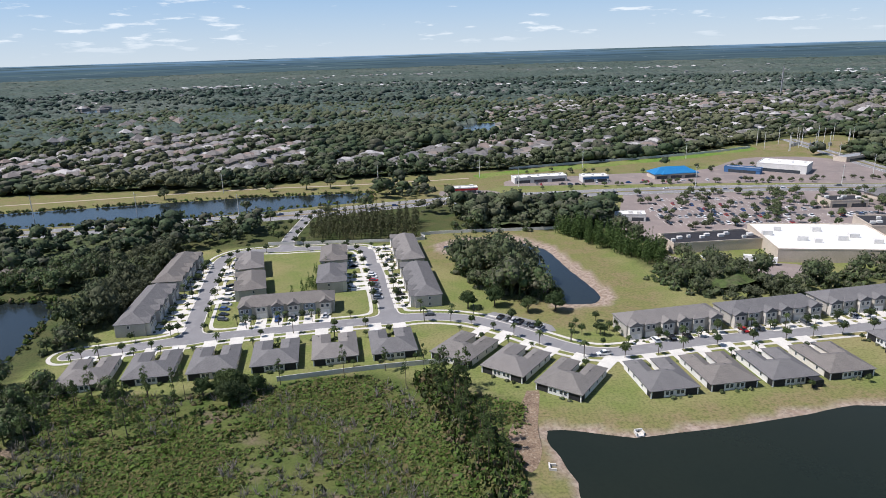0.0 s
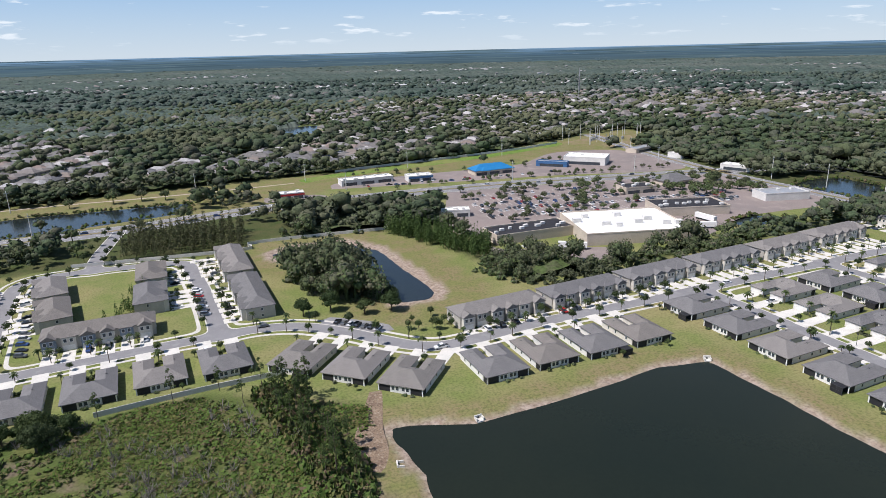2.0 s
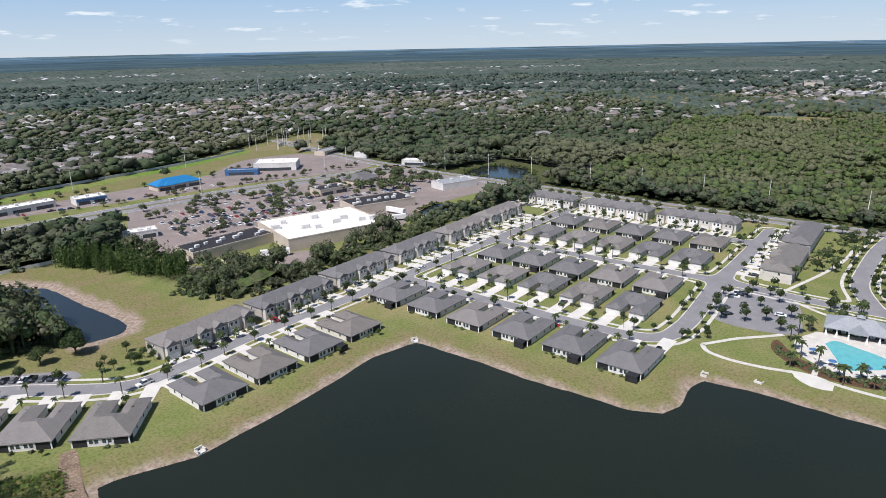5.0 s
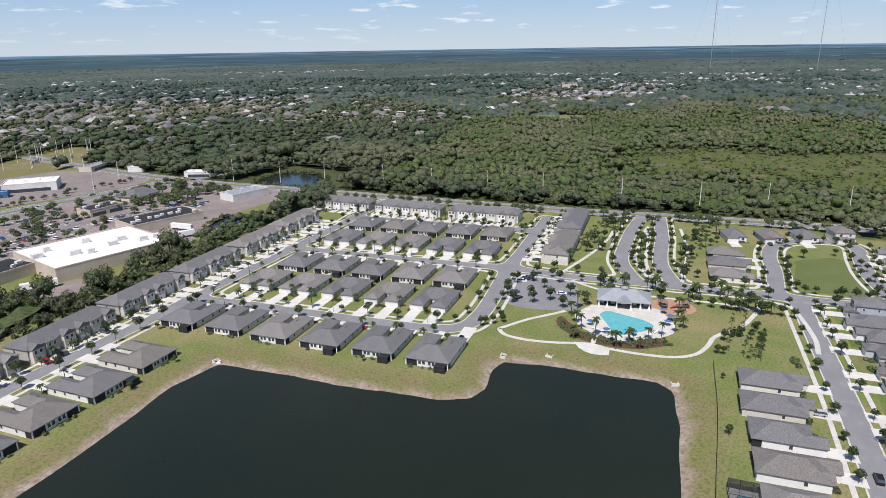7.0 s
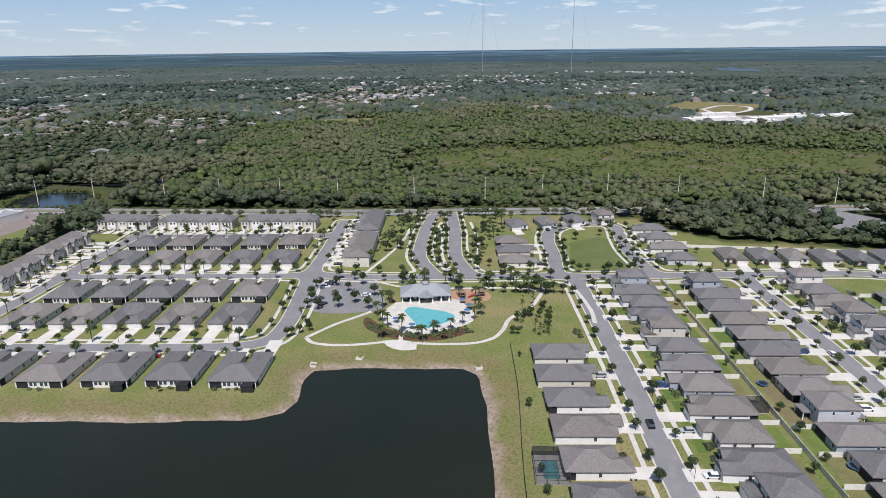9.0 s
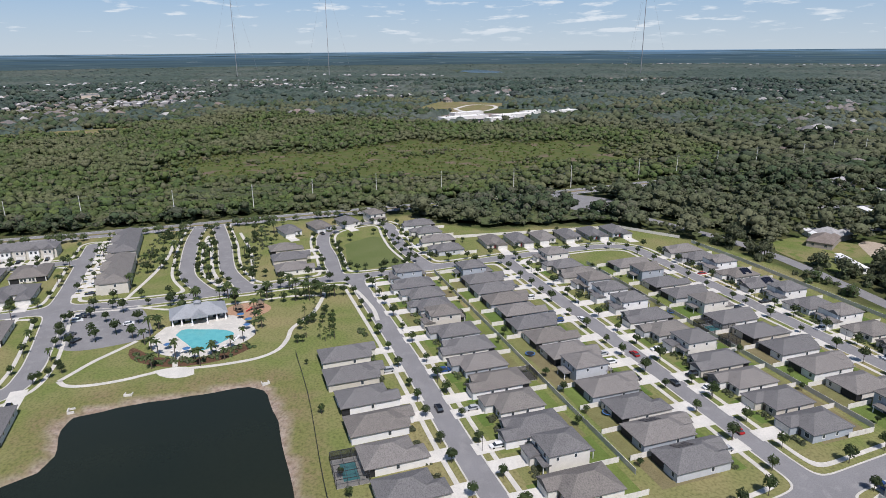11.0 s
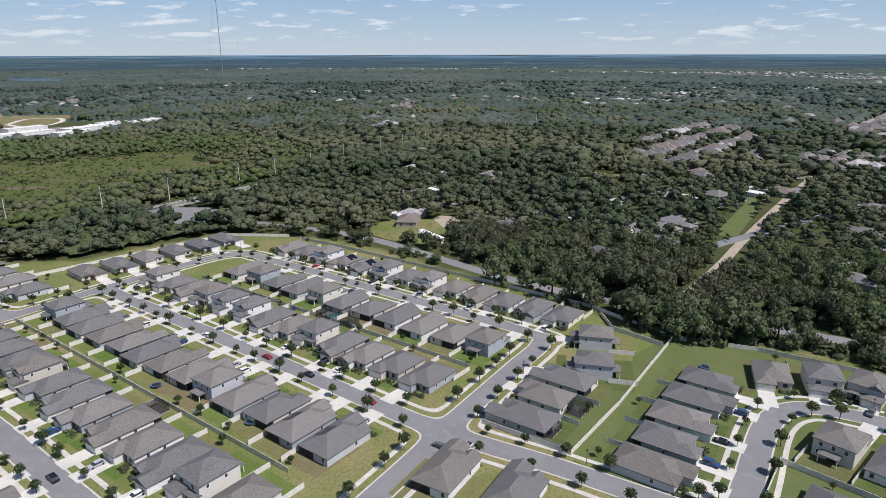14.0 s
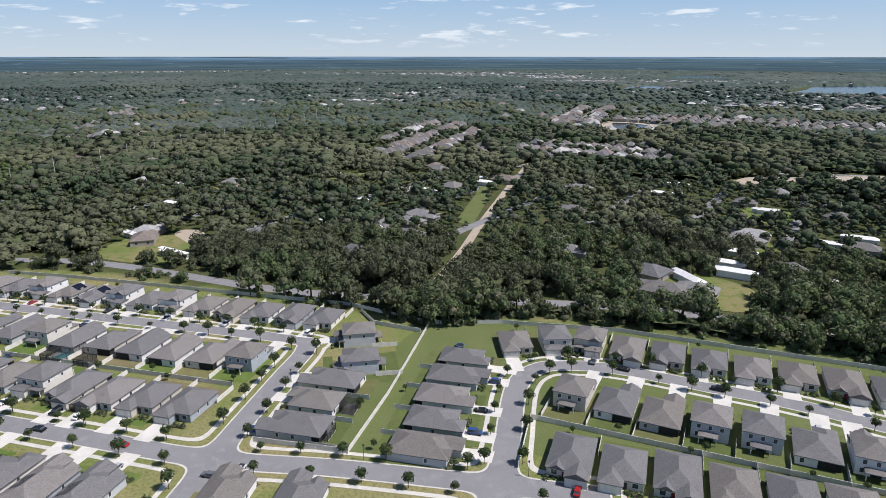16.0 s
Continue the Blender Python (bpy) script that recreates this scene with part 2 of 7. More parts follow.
M["tyre"] = mat("tyre", (0.02, 0.02, 0.02), (0.03, 0.03, 0.03), 2, 0.8)
M["water"] = mat("water", (0.012, 0.017, 0.012), (0.017, 0.021, 0.013), 0.012, 0.16, None, 0.9, 0.1, 0.04, 0.16, space="w")
M["blue_water"] = mat("blue_water", (0.014, 0.019, 0.02), (0.018, 0.024, 0.024), 0.02, 0.14, None, 0.6, 0.1, 0.03, 0.3, space="w")
M["pool_water"] = mat("pool_water", (0.10, 0.37, 0.38), (0.13, 0.42, 0.42), 0.4, 0.08, None, 2, 0.1, 0.05, 0.5, space="w")
M["membrane"] = mat("membrane", (0.80, 0.79, 0.76), (0.72, 0.71, 0.68), 0.06, 0.8, None, 0.5, 0.12, space="w")
M["tar_roof"] = mat("tar_roof", (0.022, 0.022, 0.026), (0.034, 0.033, 0.036), 0.1, 0.9, None, 1, 0.3, space="w")
M["stucco"] = mat("stucco", (0.56, 0.48, 0.39), (0.48, 0.41, 0.33), 0.15, 0.9, None, 2, 0.2, space="w")
M["stucco_white"] = mat("stucco_white", (0.68, 0.66, 0.62), (0.58, 0.56, 0.52), 0.15, 0.9, None, 2, 0.2, space="w")
M["blue_roof"] = mat("blue_roof", (0.02, 0.16, 0.36), (0.025, 0.19, 0.40), 0.3, 0.4, None, 2, 0.2, space="w")
M["blue_wall"] = mat("blue_wall", (0.05, 0.13, 0.28), (0.06, 0.15, 0.3), 0.3, 0.6, None, 2, 0.2, space="w")
M["red_paint"] = mat("red_paint", (0.45, 0.03, 0.03), (0.4, 0.03, 0.03), 0.5, 0.5)
M["metal_roof"] = mat("metal_roof", (0.31, 0.32, 0.33), (0.27, 0.28, 0.29), 0.3, 0.45, None, 2, 0.2)
M["far_roof"] = mat("far_roof", (0.2, 0.2, 0.2), (0.85, 0.85, 0.85), 0.3, 0.9, None, 1, 0.3,
                    vary=[(0.17, 0.16, 0.15), (0.21, 0.175, 0.15), (0.14, 0.137, 0.138), (0.19, 0.18, 0.17), (0.23, 0.22, 0.21), (0.36, 0.35, 0.34), (0.16, 0.15, 0.14)])
M["far_wall"] = mat("far_wall", (0.36, 0.32, 0.27), (0.28, 0.25, 0.22), 0.02, 0.9, None, 1, 0.2, space="w")
M["pale_far_roof"] = mat("pale_far_roof", (0.2, 0.2, 0.2), (0.85, 0.85, 0.85), 0.3, 0.9, None, 1, 0.3, islands=True,
                         vary=[(0.17, 0.155, 0.145), (0.22, 0.175, 0.15), (0.15, 0.147, 0.147), (0.2, 0.18, 0.165), (0.22, 0.21, 0.2), (0.42, 0.4, 0.38), (0.16, 0.15, 0.14)])
M["town_roof"] = mat("town_roof", (0.2, 0.2, 0.2), (0.85, 0.85, 0.85), 0.05, 0.9, None, 0.4, 0.3, space="w", islands=True,
                     vary=[(0.2, 0.19, 0.185), (0.34, 0.33, 0.32), (0.24, 0.21, 0.19), (0.62, 0.61, 0.6), (0.28, 0.27, 0.27), (0.46, 0.44, 0.42)])
M["sand"] = mat("sand", (0.42, 0.35, 0.27), (0.36, 0.3, 0.23), 0.2, 0.95, None, 2, 0.3, space="w")
M["playsand"] = mat("playsand", (0.42, 0.27, 0.17), (0.36, 0.22, 0.14), 0.5, 0.95, None, 3, 0.3, space="w")
M["solar"] = mat("solar", (0.008, 0.009, 0.016), (0.012, 0.013, 0.022), 1, 0.2, spec=0.5)
M["wood"] = mat("wood", (0.22, 0.16, 0.11), (0.16, 0.115, 0.08), 0.6, 0.85, None, 4, 0.3)
M["tower"] = mat("tower", (0.2, 0.2, 0.21), (0.3, 0.3, 0.31), 0.02, 0.6)


def hazy_distance_material():
    """Glowing strata of woods, fields and roofs too far off to tell apart, haze painted in their colours."""
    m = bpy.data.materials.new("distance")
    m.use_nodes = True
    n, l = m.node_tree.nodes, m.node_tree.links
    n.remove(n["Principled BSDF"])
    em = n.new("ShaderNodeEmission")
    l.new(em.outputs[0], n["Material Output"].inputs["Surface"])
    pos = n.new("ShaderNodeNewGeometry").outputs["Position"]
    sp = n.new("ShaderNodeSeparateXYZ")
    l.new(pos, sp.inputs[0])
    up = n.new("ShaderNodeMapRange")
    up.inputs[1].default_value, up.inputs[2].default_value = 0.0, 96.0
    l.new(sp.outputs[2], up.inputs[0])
    # painted haze: bluer upwards and palest at the skyline
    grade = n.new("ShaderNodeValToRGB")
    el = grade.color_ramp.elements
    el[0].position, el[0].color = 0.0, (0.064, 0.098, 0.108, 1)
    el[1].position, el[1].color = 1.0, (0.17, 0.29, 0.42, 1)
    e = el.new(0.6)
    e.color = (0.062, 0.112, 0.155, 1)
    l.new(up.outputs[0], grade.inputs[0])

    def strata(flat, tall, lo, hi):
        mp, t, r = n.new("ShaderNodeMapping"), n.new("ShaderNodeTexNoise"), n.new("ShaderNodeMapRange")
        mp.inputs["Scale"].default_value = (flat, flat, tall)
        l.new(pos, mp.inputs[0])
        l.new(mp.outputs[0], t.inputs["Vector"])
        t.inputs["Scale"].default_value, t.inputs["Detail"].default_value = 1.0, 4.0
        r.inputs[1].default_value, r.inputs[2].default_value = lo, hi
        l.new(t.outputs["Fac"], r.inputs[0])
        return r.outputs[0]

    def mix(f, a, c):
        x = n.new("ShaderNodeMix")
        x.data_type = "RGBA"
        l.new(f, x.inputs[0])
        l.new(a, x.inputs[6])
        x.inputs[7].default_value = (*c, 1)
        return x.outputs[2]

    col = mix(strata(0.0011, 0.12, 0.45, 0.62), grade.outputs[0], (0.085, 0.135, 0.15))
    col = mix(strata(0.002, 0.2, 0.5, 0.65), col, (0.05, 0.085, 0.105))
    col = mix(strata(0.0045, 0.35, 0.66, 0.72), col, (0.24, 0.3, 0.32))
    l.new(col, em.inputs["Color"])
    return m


M["distance"] = hazy_distance_material()
CAR_COLOURS = {"white": (0.75, 0.75, 0.74), "silver": (0.42, 0.43, 0.44), "black": (0.012, 0.012, 0.014), "grey": (0.12, 0.125, 0.13), "red": (0.33, 0.02, 0.02), "blue": (0.03, 0.07, 0.2)}
for nm, c in CAR_COLOURS.items():
    M["car_" + nm] = mat("car_" + nm, c, tuple(0.85 * v for v in c), 1.0, 0.25, None, 4, 0.05, spec=0.5)

M["lush"] = mat("lush", (0.12, 0.21, 0.035), (0.16, 0.23, 0.05), 0.08, 0.95, (0.10, 0.16, 0.035), 0.7, 0.4, 0.3, 0.1, space="w", big=((0.2, 0.22, 0.07), 0.02))

# ---- mesh helpers ----
class Geo:
    """Collects faces of one mesh."""

    def __init__(self):
        self.v, self.f = [], []

    def face(self, *pts):
        i = len(self.v)
        self.v += [tuple(p) for p in pts]
        self.f.append(tuple(range(i, i + len(pts))))
        return self

    def box(self, x0, y0, z0, x1, y1, z1):
        i = len(self.v)
        self.v += [(x0, y0, z0), (x1, y0, z0), (x1, y1, z0), (x0, y1, z0), (x0, y0, z1), (x1, y0, z1), (x1, y1, z1), (x0, y1, z1)]
        self.f += [tuple(i + k for k in q) for q in ((0, 3, 2, 1), (4, 5, 6, 7), (0, 1, 5, 4), (1, 2, 6, 5), (2, 3, 7, 6), (3, 0, 4, 7))]
        return self

    def hip(self, x0, y0, x1, y1, z, pitch=0.42, over=0.45, thick=0.22, hip_lo=1.0, hip_hi=1.0):
        """A hipped roof over a rectangle; hip_lo and hip_hi at 0 make gables at the ridge's ends."""
        x0, y0, x1, y1 = x0 - over, y0 - over, x1 + over, y1 + over
        w, d = x1 - x0, y1 - y0
        h = pitch * min(w, d) / 2
        i = len(self.v)
        base = [(x0, y0), (x1, y0), (x1, y1), (x0, y1)]
        self.v += [(x, y, z - thick) for x, y in base] + [(x, y, z) for x, y in base]
        self.f += [(i, i + 3, i + 2, i + 1)] + [(i + k, i + (k + 1) % 4, i + 4 + (k + 1) % 4, i + 4 + k) for k in range(4)]
        if d >= w:
            xm, a, b = (x0 + x1) / 2, y0 + hip_lo * w / 2, y1 - hip_hi * w / 2
            self.v += [(xm, a, z + h), (xm, b + 0.001, z + h)]
            self.f += [(i + 4, i + 5, i + 8), (i + 5, i + 6, i + 9, i + 8), (i + 6, i + 7, i + 9), (i + 7, i + 4, i + 8, i + 9)]
        else:
            ym, a, b = (y0 + y1) / 2, x0 + hip_lo * d / 2, x1 - hip_hi * d / 2
            self.v += [(a, ym, z + h), (b, ym, z + h)]
            self.f += [(i + 4, i + 5, i + 9, i + 8), (i + 5, i + 6, i + 9), (i + 6, i + 7, i + 8, i + 9), (i + 7, i + 4, i + 8)]
        return self

    def tube(self, p, q, r0, r1, n=6):
        p, q = Vector(p), Vector(q)
        a = (q - p).orthogonal().normalized()
        b = (q - p).normalized().cross(a)
        i = len(self.v)
        for c, r in ((p, r0), (q, r1)):
            self.v += [tuple(c + a * (r * math.cos(k * math.tau / n)) + b * (r * math.sin(k * math.tau / n))) for k in range(n)]
        self.f += [(i + k, i + (k + 1) % n, i + n + (k + 1) % n, i + n + k) for k in range(n)] + [tuple(i + n + k for k in range(n)), tuple(i + n - 1 - k for k in range(n))]
        return self

    def mesh(self, name, material, smooth=False):
        me = bpy.data.meshes.new(name)
        me.from_pydata(self.v, [], self.f)
        me.materials.append(material)
        if smooth:
            me.shade_smooth()
        return me


def part(name, geo, material, parent, label="", at=None, smooth=False):
    me = geo if isinstance(geo, bpy.types.Mesh) else geo.mesh(name, material, smooth)
    ob = new(name, me)
    ob.parent = parent
    if at is not None:
        ob.matrix_basis = at
    return tagged(ob, label)


def thing(name, label, category, group="", kind=""):
    return tagged(new(name), label, category, group, kind)


def solid(name, geo, material, label, category, group="", kind="", smooth=False):
    return tagged(new(name, geo.mesh(name, material, smooth)), label, category, group, kind)


PROTO = {}


def place(key, maker, m):
    """Builds a thing once for each key, and copies it after that."""
    if key in PROTO:
        s = PROTO[key].scale
        return copy_thing(PROTO[key], m @ Matrix.Diagonal((1 / s[0], 1 / s[1], 1 / s[2], 1)))
    ob = maker()
    ob.matrix_basis = m
    PROTO[key] = ob
    return ob


def smooth_line(pts, step=2.0):
    """A polyline made round by Catmull-Rom, in even steps."""
    p = [np.array(q, float) for q in pts]
    p = [2 * p[0] - p[1]] + p + [2 * p[-1] - p[-2]]
    out = []
    for a, b, c, d in zip(p, p[1:], p[2:], p[3:]):
        n = max(1, int(np.linalg.norm(c - b) / step))
        for k in range(n):
            t = k / n
            out.append(0.5 * (2 * b + (c - a) * t + (2 * a - 5 * b + 4 * c - d) * t * t + (3 * b - a - 3 * c + d) * t ** 3))
    return np.array(out + [p[-2]])


def inside(poly, X, Y):
    """Which of the points lie in the polygon."""
    r = np.zeros(np.shape(X), bool)
    for (ax, ay), (bx, by) in zip(poly, poly[1:] + poly[:1]):
        if ay != by:
            r ^= ((ay > Y) != (by > Y)) & (X < (bx - ax) * (Y - ay) / (by - ay) + ax)
    return r


def line_distance(line, X, Y, near=40.0):
    """Distance of the points from a polyline, exact up to near."""
    d = np.full(np.shape(X), near)
    for a, b in zip(line[:-1], line[1:]):
        lo, hi = np.minimum(a, b) - near, np.maximum(a, b) + near
        k = np.nonzero((X > lo[0]) & (X < hi[0]) & (Y > lo[1]) & (Y < hi[1]))
        if len(k[0]) == 0:
            continue
        ab = b - a
        t = np.clip(((X[k] - a[0]) * ab[0] + (Y[k] - a[1]) * ab[1]) / max(ab @ ab, 1e-9), 0, 1)
        d[k] = np.minimum(d[k], np.hypot(X[k] - a[0] - t * ab[0], Y[k] - a[1] - t * ab[1]))
    return d


def edge_distance(poly, X, Y, near=40.0):
    """Signed distance from a polygon's edge, negative inside."""
    q = np.array(poly + poly[:1], float)
    d = line_distance(q, X, Y, near)
    return np.where(inside(poly, X, Y), -d, d)


def clip_poly(pts, vals):
    out = []
    for i in range(len(pts)):
        p, q, a, b = pts[i], pts[(i + 1) % len(pts)], vals[i], vals[(i + 1) % len(pts)]
        if a >= 0:
            out.append((p, i))
        if (a >= 0) != (b >= 0):
            t = a / (a - b)
            out.append((tuple(p[k] + (q[k] - p[k]) * t for k in range(len(p))), -1))
    return [o[0] for o in out]


def band_mesh(geo, X, Y, D, lo, hi, z, skirt=0.0):
    """Faces where lo < D < hi, on a grid, cut along the contours."""
    nx, ny = D.shape
    c = np.stack([D[:-1, :-1], D[1:, :-1], D[1:, 1:], D[:-1, 1:]])
    hit = np.argwhere((c.min(0) < hi) & (c.max(0) > lo))
    for i, j in hit:
        quad = [(X[a, b], Y[a, b], D[a, b]) for a, b in ((i, j), (i + 1, j), (i + 1, j + 1), (i, j + 1))]
        ds = [q[2] for q in quad]
        if min(ds) < lo:
            quad = clip_poly(quad, [q[2] - lo for q in quad])
        if len(quad) > 2 and max(ds) > hi:
            quad = clip_poly(quad, [hi - q[2] for q in quad])
        if len(quad) > 2:
            geo.face(*[(q[0], q[1], z) for q in quad])
            if skirt:
                for p, q in zip(quad, quad[1:] + quad[:1]):
                    if (abs(p[2] - lo) < 1e-6 and abs(q[2] - lo) < 1e-6) or (abs(p[2] - hi) < 1e-6 and abs(q[2] - hi) < 1e-6):
                        geo.face((p[0], p[1], z), (q[0], q[1], z), (q[0], q[1], z - skirt), (p[0], p[1], z - skirt))
    return geo


def patch(name, pts, z, material, label, category, step=3.0, thick=0.0, curved=True, kind="structure"):
    """A flat area with a rounded outline."""
    ring = smooth_line(list(pts) + [pts[0]], step)[:-1] if curved else np.array(pts, float)
    area = sum(a[0] * b[1] - b[0] * a[1] for a, b in zip(ring, np.roll(ring, -1, 0)))
    ring = ring if area > 0 else ring[::-1]
    g = Geo()
    g.face(*[(p[0], p[1], z) for p in ring])
    if thick:
        for p, q in zip(ring, np.roll(ring, -1, 0)):
            g.face((p[0], p[1], z - thick), (q[0], q[1], z - thick), (q[0], q[1], z), (p[0], p[1], z))
    return solid(name, g, material, label, category, kind=kind)


def strip(geo, line, half, z, thick=0.0, offset=0.0):
    """A ribbon of even width along a line."""
    d = np.gradient(line, axis=0)
    d /= np.linalg.norm(d, axis=1)[:, None] + 1e-9
    nrm = np.stack([-d[:, 1], d[:, 0]], 1)
    L, R = line + nrm * (offset + half), line + nrm * (offset - half)
    for k in range(len(line) - 1):
        geo.face((*R[k], z), (*R[k + 1], z), (*L[k + 1], z), (*L[k], z))
        if thick:
            geo.face((*L[k], z), (*L[k + 1], z), (*L[k + 1], z - thick), (*L[k], z - thick))
            geo.face((*R[k + 1], z), (*R[k], z), (*R[k], z - thick), (*R[k + 1], z - thick))
    return geo

# ---- plan: water, roads, zones ----
LAKE = [(33, 146), (28, 164), (27, 171), (33, 171), (54, 166), (91, 172), (128, 181), (147, 179), (152, 154), (156, 125), (163, 94), (169, 86), (177, 84), (189, 88),
        (197, 87), (202, 71), (206, 45), (208, 35), (203, 28), (184, 22), (159, 18), (140, 15), (100, 10), (60, 8), (40, 30), (34, 80), (32, 120)]
POND_E = [(-3, 367), (10, 374), (38, 378), (56, 355), (70, 280), (66, 272), (52, 271), (46, 300), (36, 335), (20, 345), (0, 358)]
CANAL = [(-450, 465), (-347, 487), (-172, 521), (-62, 528), (-58, 500), (-63, 494), (-181, 456), (-315, 437), (-440, 405)]
POND_L = [(-218, 292), (-194, 294), (-183, 279), (-172, 222), (-178, 195), (-210, 185), (-262, 200), (-270, 285)]
POND_S = [(278, 336), (290, 344), (306, 348), (322, 336), (300, 326), (284, 326)]
POND_F = [(400, 416), (436, 430), (456, 424), (460, 388), (442, 366), (412, 352), (404, 386)]
WATERS = [("lake", LAKE), ("pond", POND_E), ("canal", CANAL), ("pond", POND_L), ("pond", POND_S), ("pond", POND_F)]

ROADS = [
    [(-150, 230), (-132, 235), (-105, 243), (-57, 253), (-26, 258), (-9, 260), (8, 256), (24, 245), (36, 234), (47, 225), (58, 221), (74, 223), (100, 229), (154, 236), (243, 249), (322, 260), (392, 272)],
    [(-107, 243), (-111, 258), (-119, 296), (-128, 342), (-127, 358), (-118, 365), (-95, 368), (-58, 368), (-49, 362), (-45, 350), (-33, 297), (-26, 258)],
    [(187, 241), (192, 220), (202, 160), (209, 126), (217, 114), (230, 113), (248, 116), (294, 127), (325, 132), (398, 145)],
    [(270, 253), (281, 190), (293, 127)],
    [(345, 263), (355, 205), (366, 140)],
    [(294, 127), (296, 90), (303, 52), (310, 16), (317, -30), (329, -88), (336, -124), (339, -150), (332, -165), (310, -170), (247, -180), (152, -195), (141, -191), (135, -168), (126, -131), (119, -106), (110, -70), (103, -40)],
    [(310, -6), (221, -22), (155, -32), (100, -42), (60, -48)],
    [(327, -88), (250, -100), (170, -112), (125, -119), (88, -130), (48, -140), (20, -147)],
    [(43, -120), (44, -138), (49, -162), (56, -194), (53, -210), (43, -217), (25, -221), (-4, -220), (-30, -219), (-56, -215), (-110, -205)],
    [(312, 3), (347, 6), (374, 10), (396, 9), (410, 0), (419, -19), (411, -31), (384, -33), (357, -36), (322, -45)],
    [(306, 66), (330, 78), (356, 83), (394, 88), (430, 90)],
    [(306, 46), (330, 57), (350, 62), (385, 68), (432, 79)],
    [(-97, 368), (-100, 395), (-99, 452)],
]
HIGHWAYS = [
    (12.0, [(-500, 360), (-330, 408), (-167, 443), (-100, 456), (-34, 478), (32, 492), (95, 498), (168, 502), (244, 500), (318, 492), (384, 486), (520, 470)]),
    (8.5, [(400, 760), (386, 600), (384, 470), (398, 350), (423, 154), (445, 37), (458, -40), (478, -150), (520, -320)]),
    (4.0, [(478, -160), (367, -216), (302, -236), (194, -240), (122, -256), (40, -282), (-68, -292), (-160, -290)]),
    (2.7, [(122, -256), (132, -330), (144, -395), (165, -520), (186, -658)]),
    (8.0, [(200, -640), (13, -694), (-143, -713), (-400, -760)]),
]
DEV = [(-160, 200), (-160, 372), (-80, 376), (-20, 376), (-14, 396), (75, 393), (98, 335), (118, 275), (240, 292), (330, 308), (398, 320), (420, 154), (438, 40), (436, -46), (404, -70),
       (386, -98), (385, -170), (352, -202), (300, -226), (150, -232), (105, -228), (60, -258), (-120, -270), (-120, -150), (-60, 0), (-20, 110), (18, 150), (24, 185), (-28, 209), (-100, 196)]
SCRUB = [(-260, 20), (20, 20), (18, 150), (22, 184), (-28, 208), (-100, 196), (-165, 198), (-200, 160)]
COMMERCE = [(-16, 480), (6, 470), (60, 455), (110, 400), (118, 330), (160, 290), (250, 310), (290, 318), (400, 330), (376, 470), (380, 640), (300, 660), (230, 600), (60, 560)]
BELT = [(-520, 400), (-170, 446), (-70, 480), (0, 490), (60, 548), (250, 610), (350, 640), (470, 690), (470, 790), (320, 720), (250, 668), (60, 610), (-60, 590), (-200, 560), (-520, 545)]
MEADOW = [(600, 190), (740, 150), (770, 40), (800, -60), (812, -137), (785, -202), (780, -283), (756, -345), (622, -312), (580, -277), (566, -192), (545, -128), (545, -60), (560, 20), (585, 90)]
SWAMP = [(432, 330), (560, 345), (896, 470), (1020, 400), (1140, 240), (1240, 110), (1000, -150), (890, -377), (760, -430), (600, -420), (520, -300), (470, -100)]
SCHOOL = [(1090, -165), (1264, -257), (1200, -400), (1010, -300), (980, -217)]

# ---- ground: one sheet, dug out for the water, out to the horizon ----
def axis(lo, hi, step, far):
    mid = list(np.arange(lo, hi + 0.1, step))
    a, b, s = [], [], step
    x = lo
    while x > -far:
        s *= 1.13
        x -= s
        a.append(x)
    x, s = hi, step
    while x < far:
        s *= 1.13
        x += s
        b.append(x)
    return np.array(a[::-1] + mid + b)


def smoothstep(lo, hi, x):
    t = np.clip((x - lo) / (hi - lo), 0, 1)
    return t * t * (3 - 2 * t)


def wobble(X, Y, s, seed):
    return np.sin(X / s + seed) * np.cos(Y / (s * 1.3) + 2 * seed) + 0.5 * np.sin((X + Y) / (s * 0.47) + 3 * seed) + 0.35 * np.cos((X - 1.7 * Y) / (s * 0.31) + seed)


ax, ay = axis(-300, 480, 3.5, 4950), axis(-330, 560, 3.5, 4950)
GX, GY = np.meshgrid(ax, ay, indexing="ij")
GZ = np.zeros(GX.shape)
shore = np.full(GX.shape, 40.0)
for _, w in WATERS:
    d = edge_distance(w, GX, GY) + 0.5 * wobble(GX, GY, 11.0, 1.0)
    shore = np.minimum(shore, d)
    GZ = GZ - 1.4 * (1 - smoothstep(-5, 5, d))
road_lines = [smooth_line(r, 2.0) for r in ROADS]
cover = np.zeros((*GX.shape, 4), np.float32)
rag = 2.5 * wobble(GX, GY, 7.0, 2.0)
dev = smoothstep(4, -4, edge_distance(DEV, GX, GY) + rag)
belt = smoothstep(6, -6, edge_distance(BELT, GX, GY) + rag)
com = smoothstep(6, -6, edge_distance(COMMERCE, GX, GY) + rag)
cover[..., 0] = np.maximum(np.maximum(dev, belt), com)
lake_d = edge_distance(LAKE, GX, GY) + 1.5 * wobble(GX, GY, 9.0, 4.0)
pond_d = edge_distance(POND_E, GX, GY) + 1.5 * wobble(GX, GY, 9.0, 5.0)
cover[..., 1] = np.maximum.reduce([smoothstep(17, 8, lake_d), smoothstep(34, 20, pond_d), belt])
cover[..., 2] = smoothstep(3.2, 1.4, np.minimum(edge_distance(LAKE, GX, GY), edge_distance(POND_E, GX, GY) - 4.5) + 0.7 * wobble(GX, GY, 12.0, 6.0))
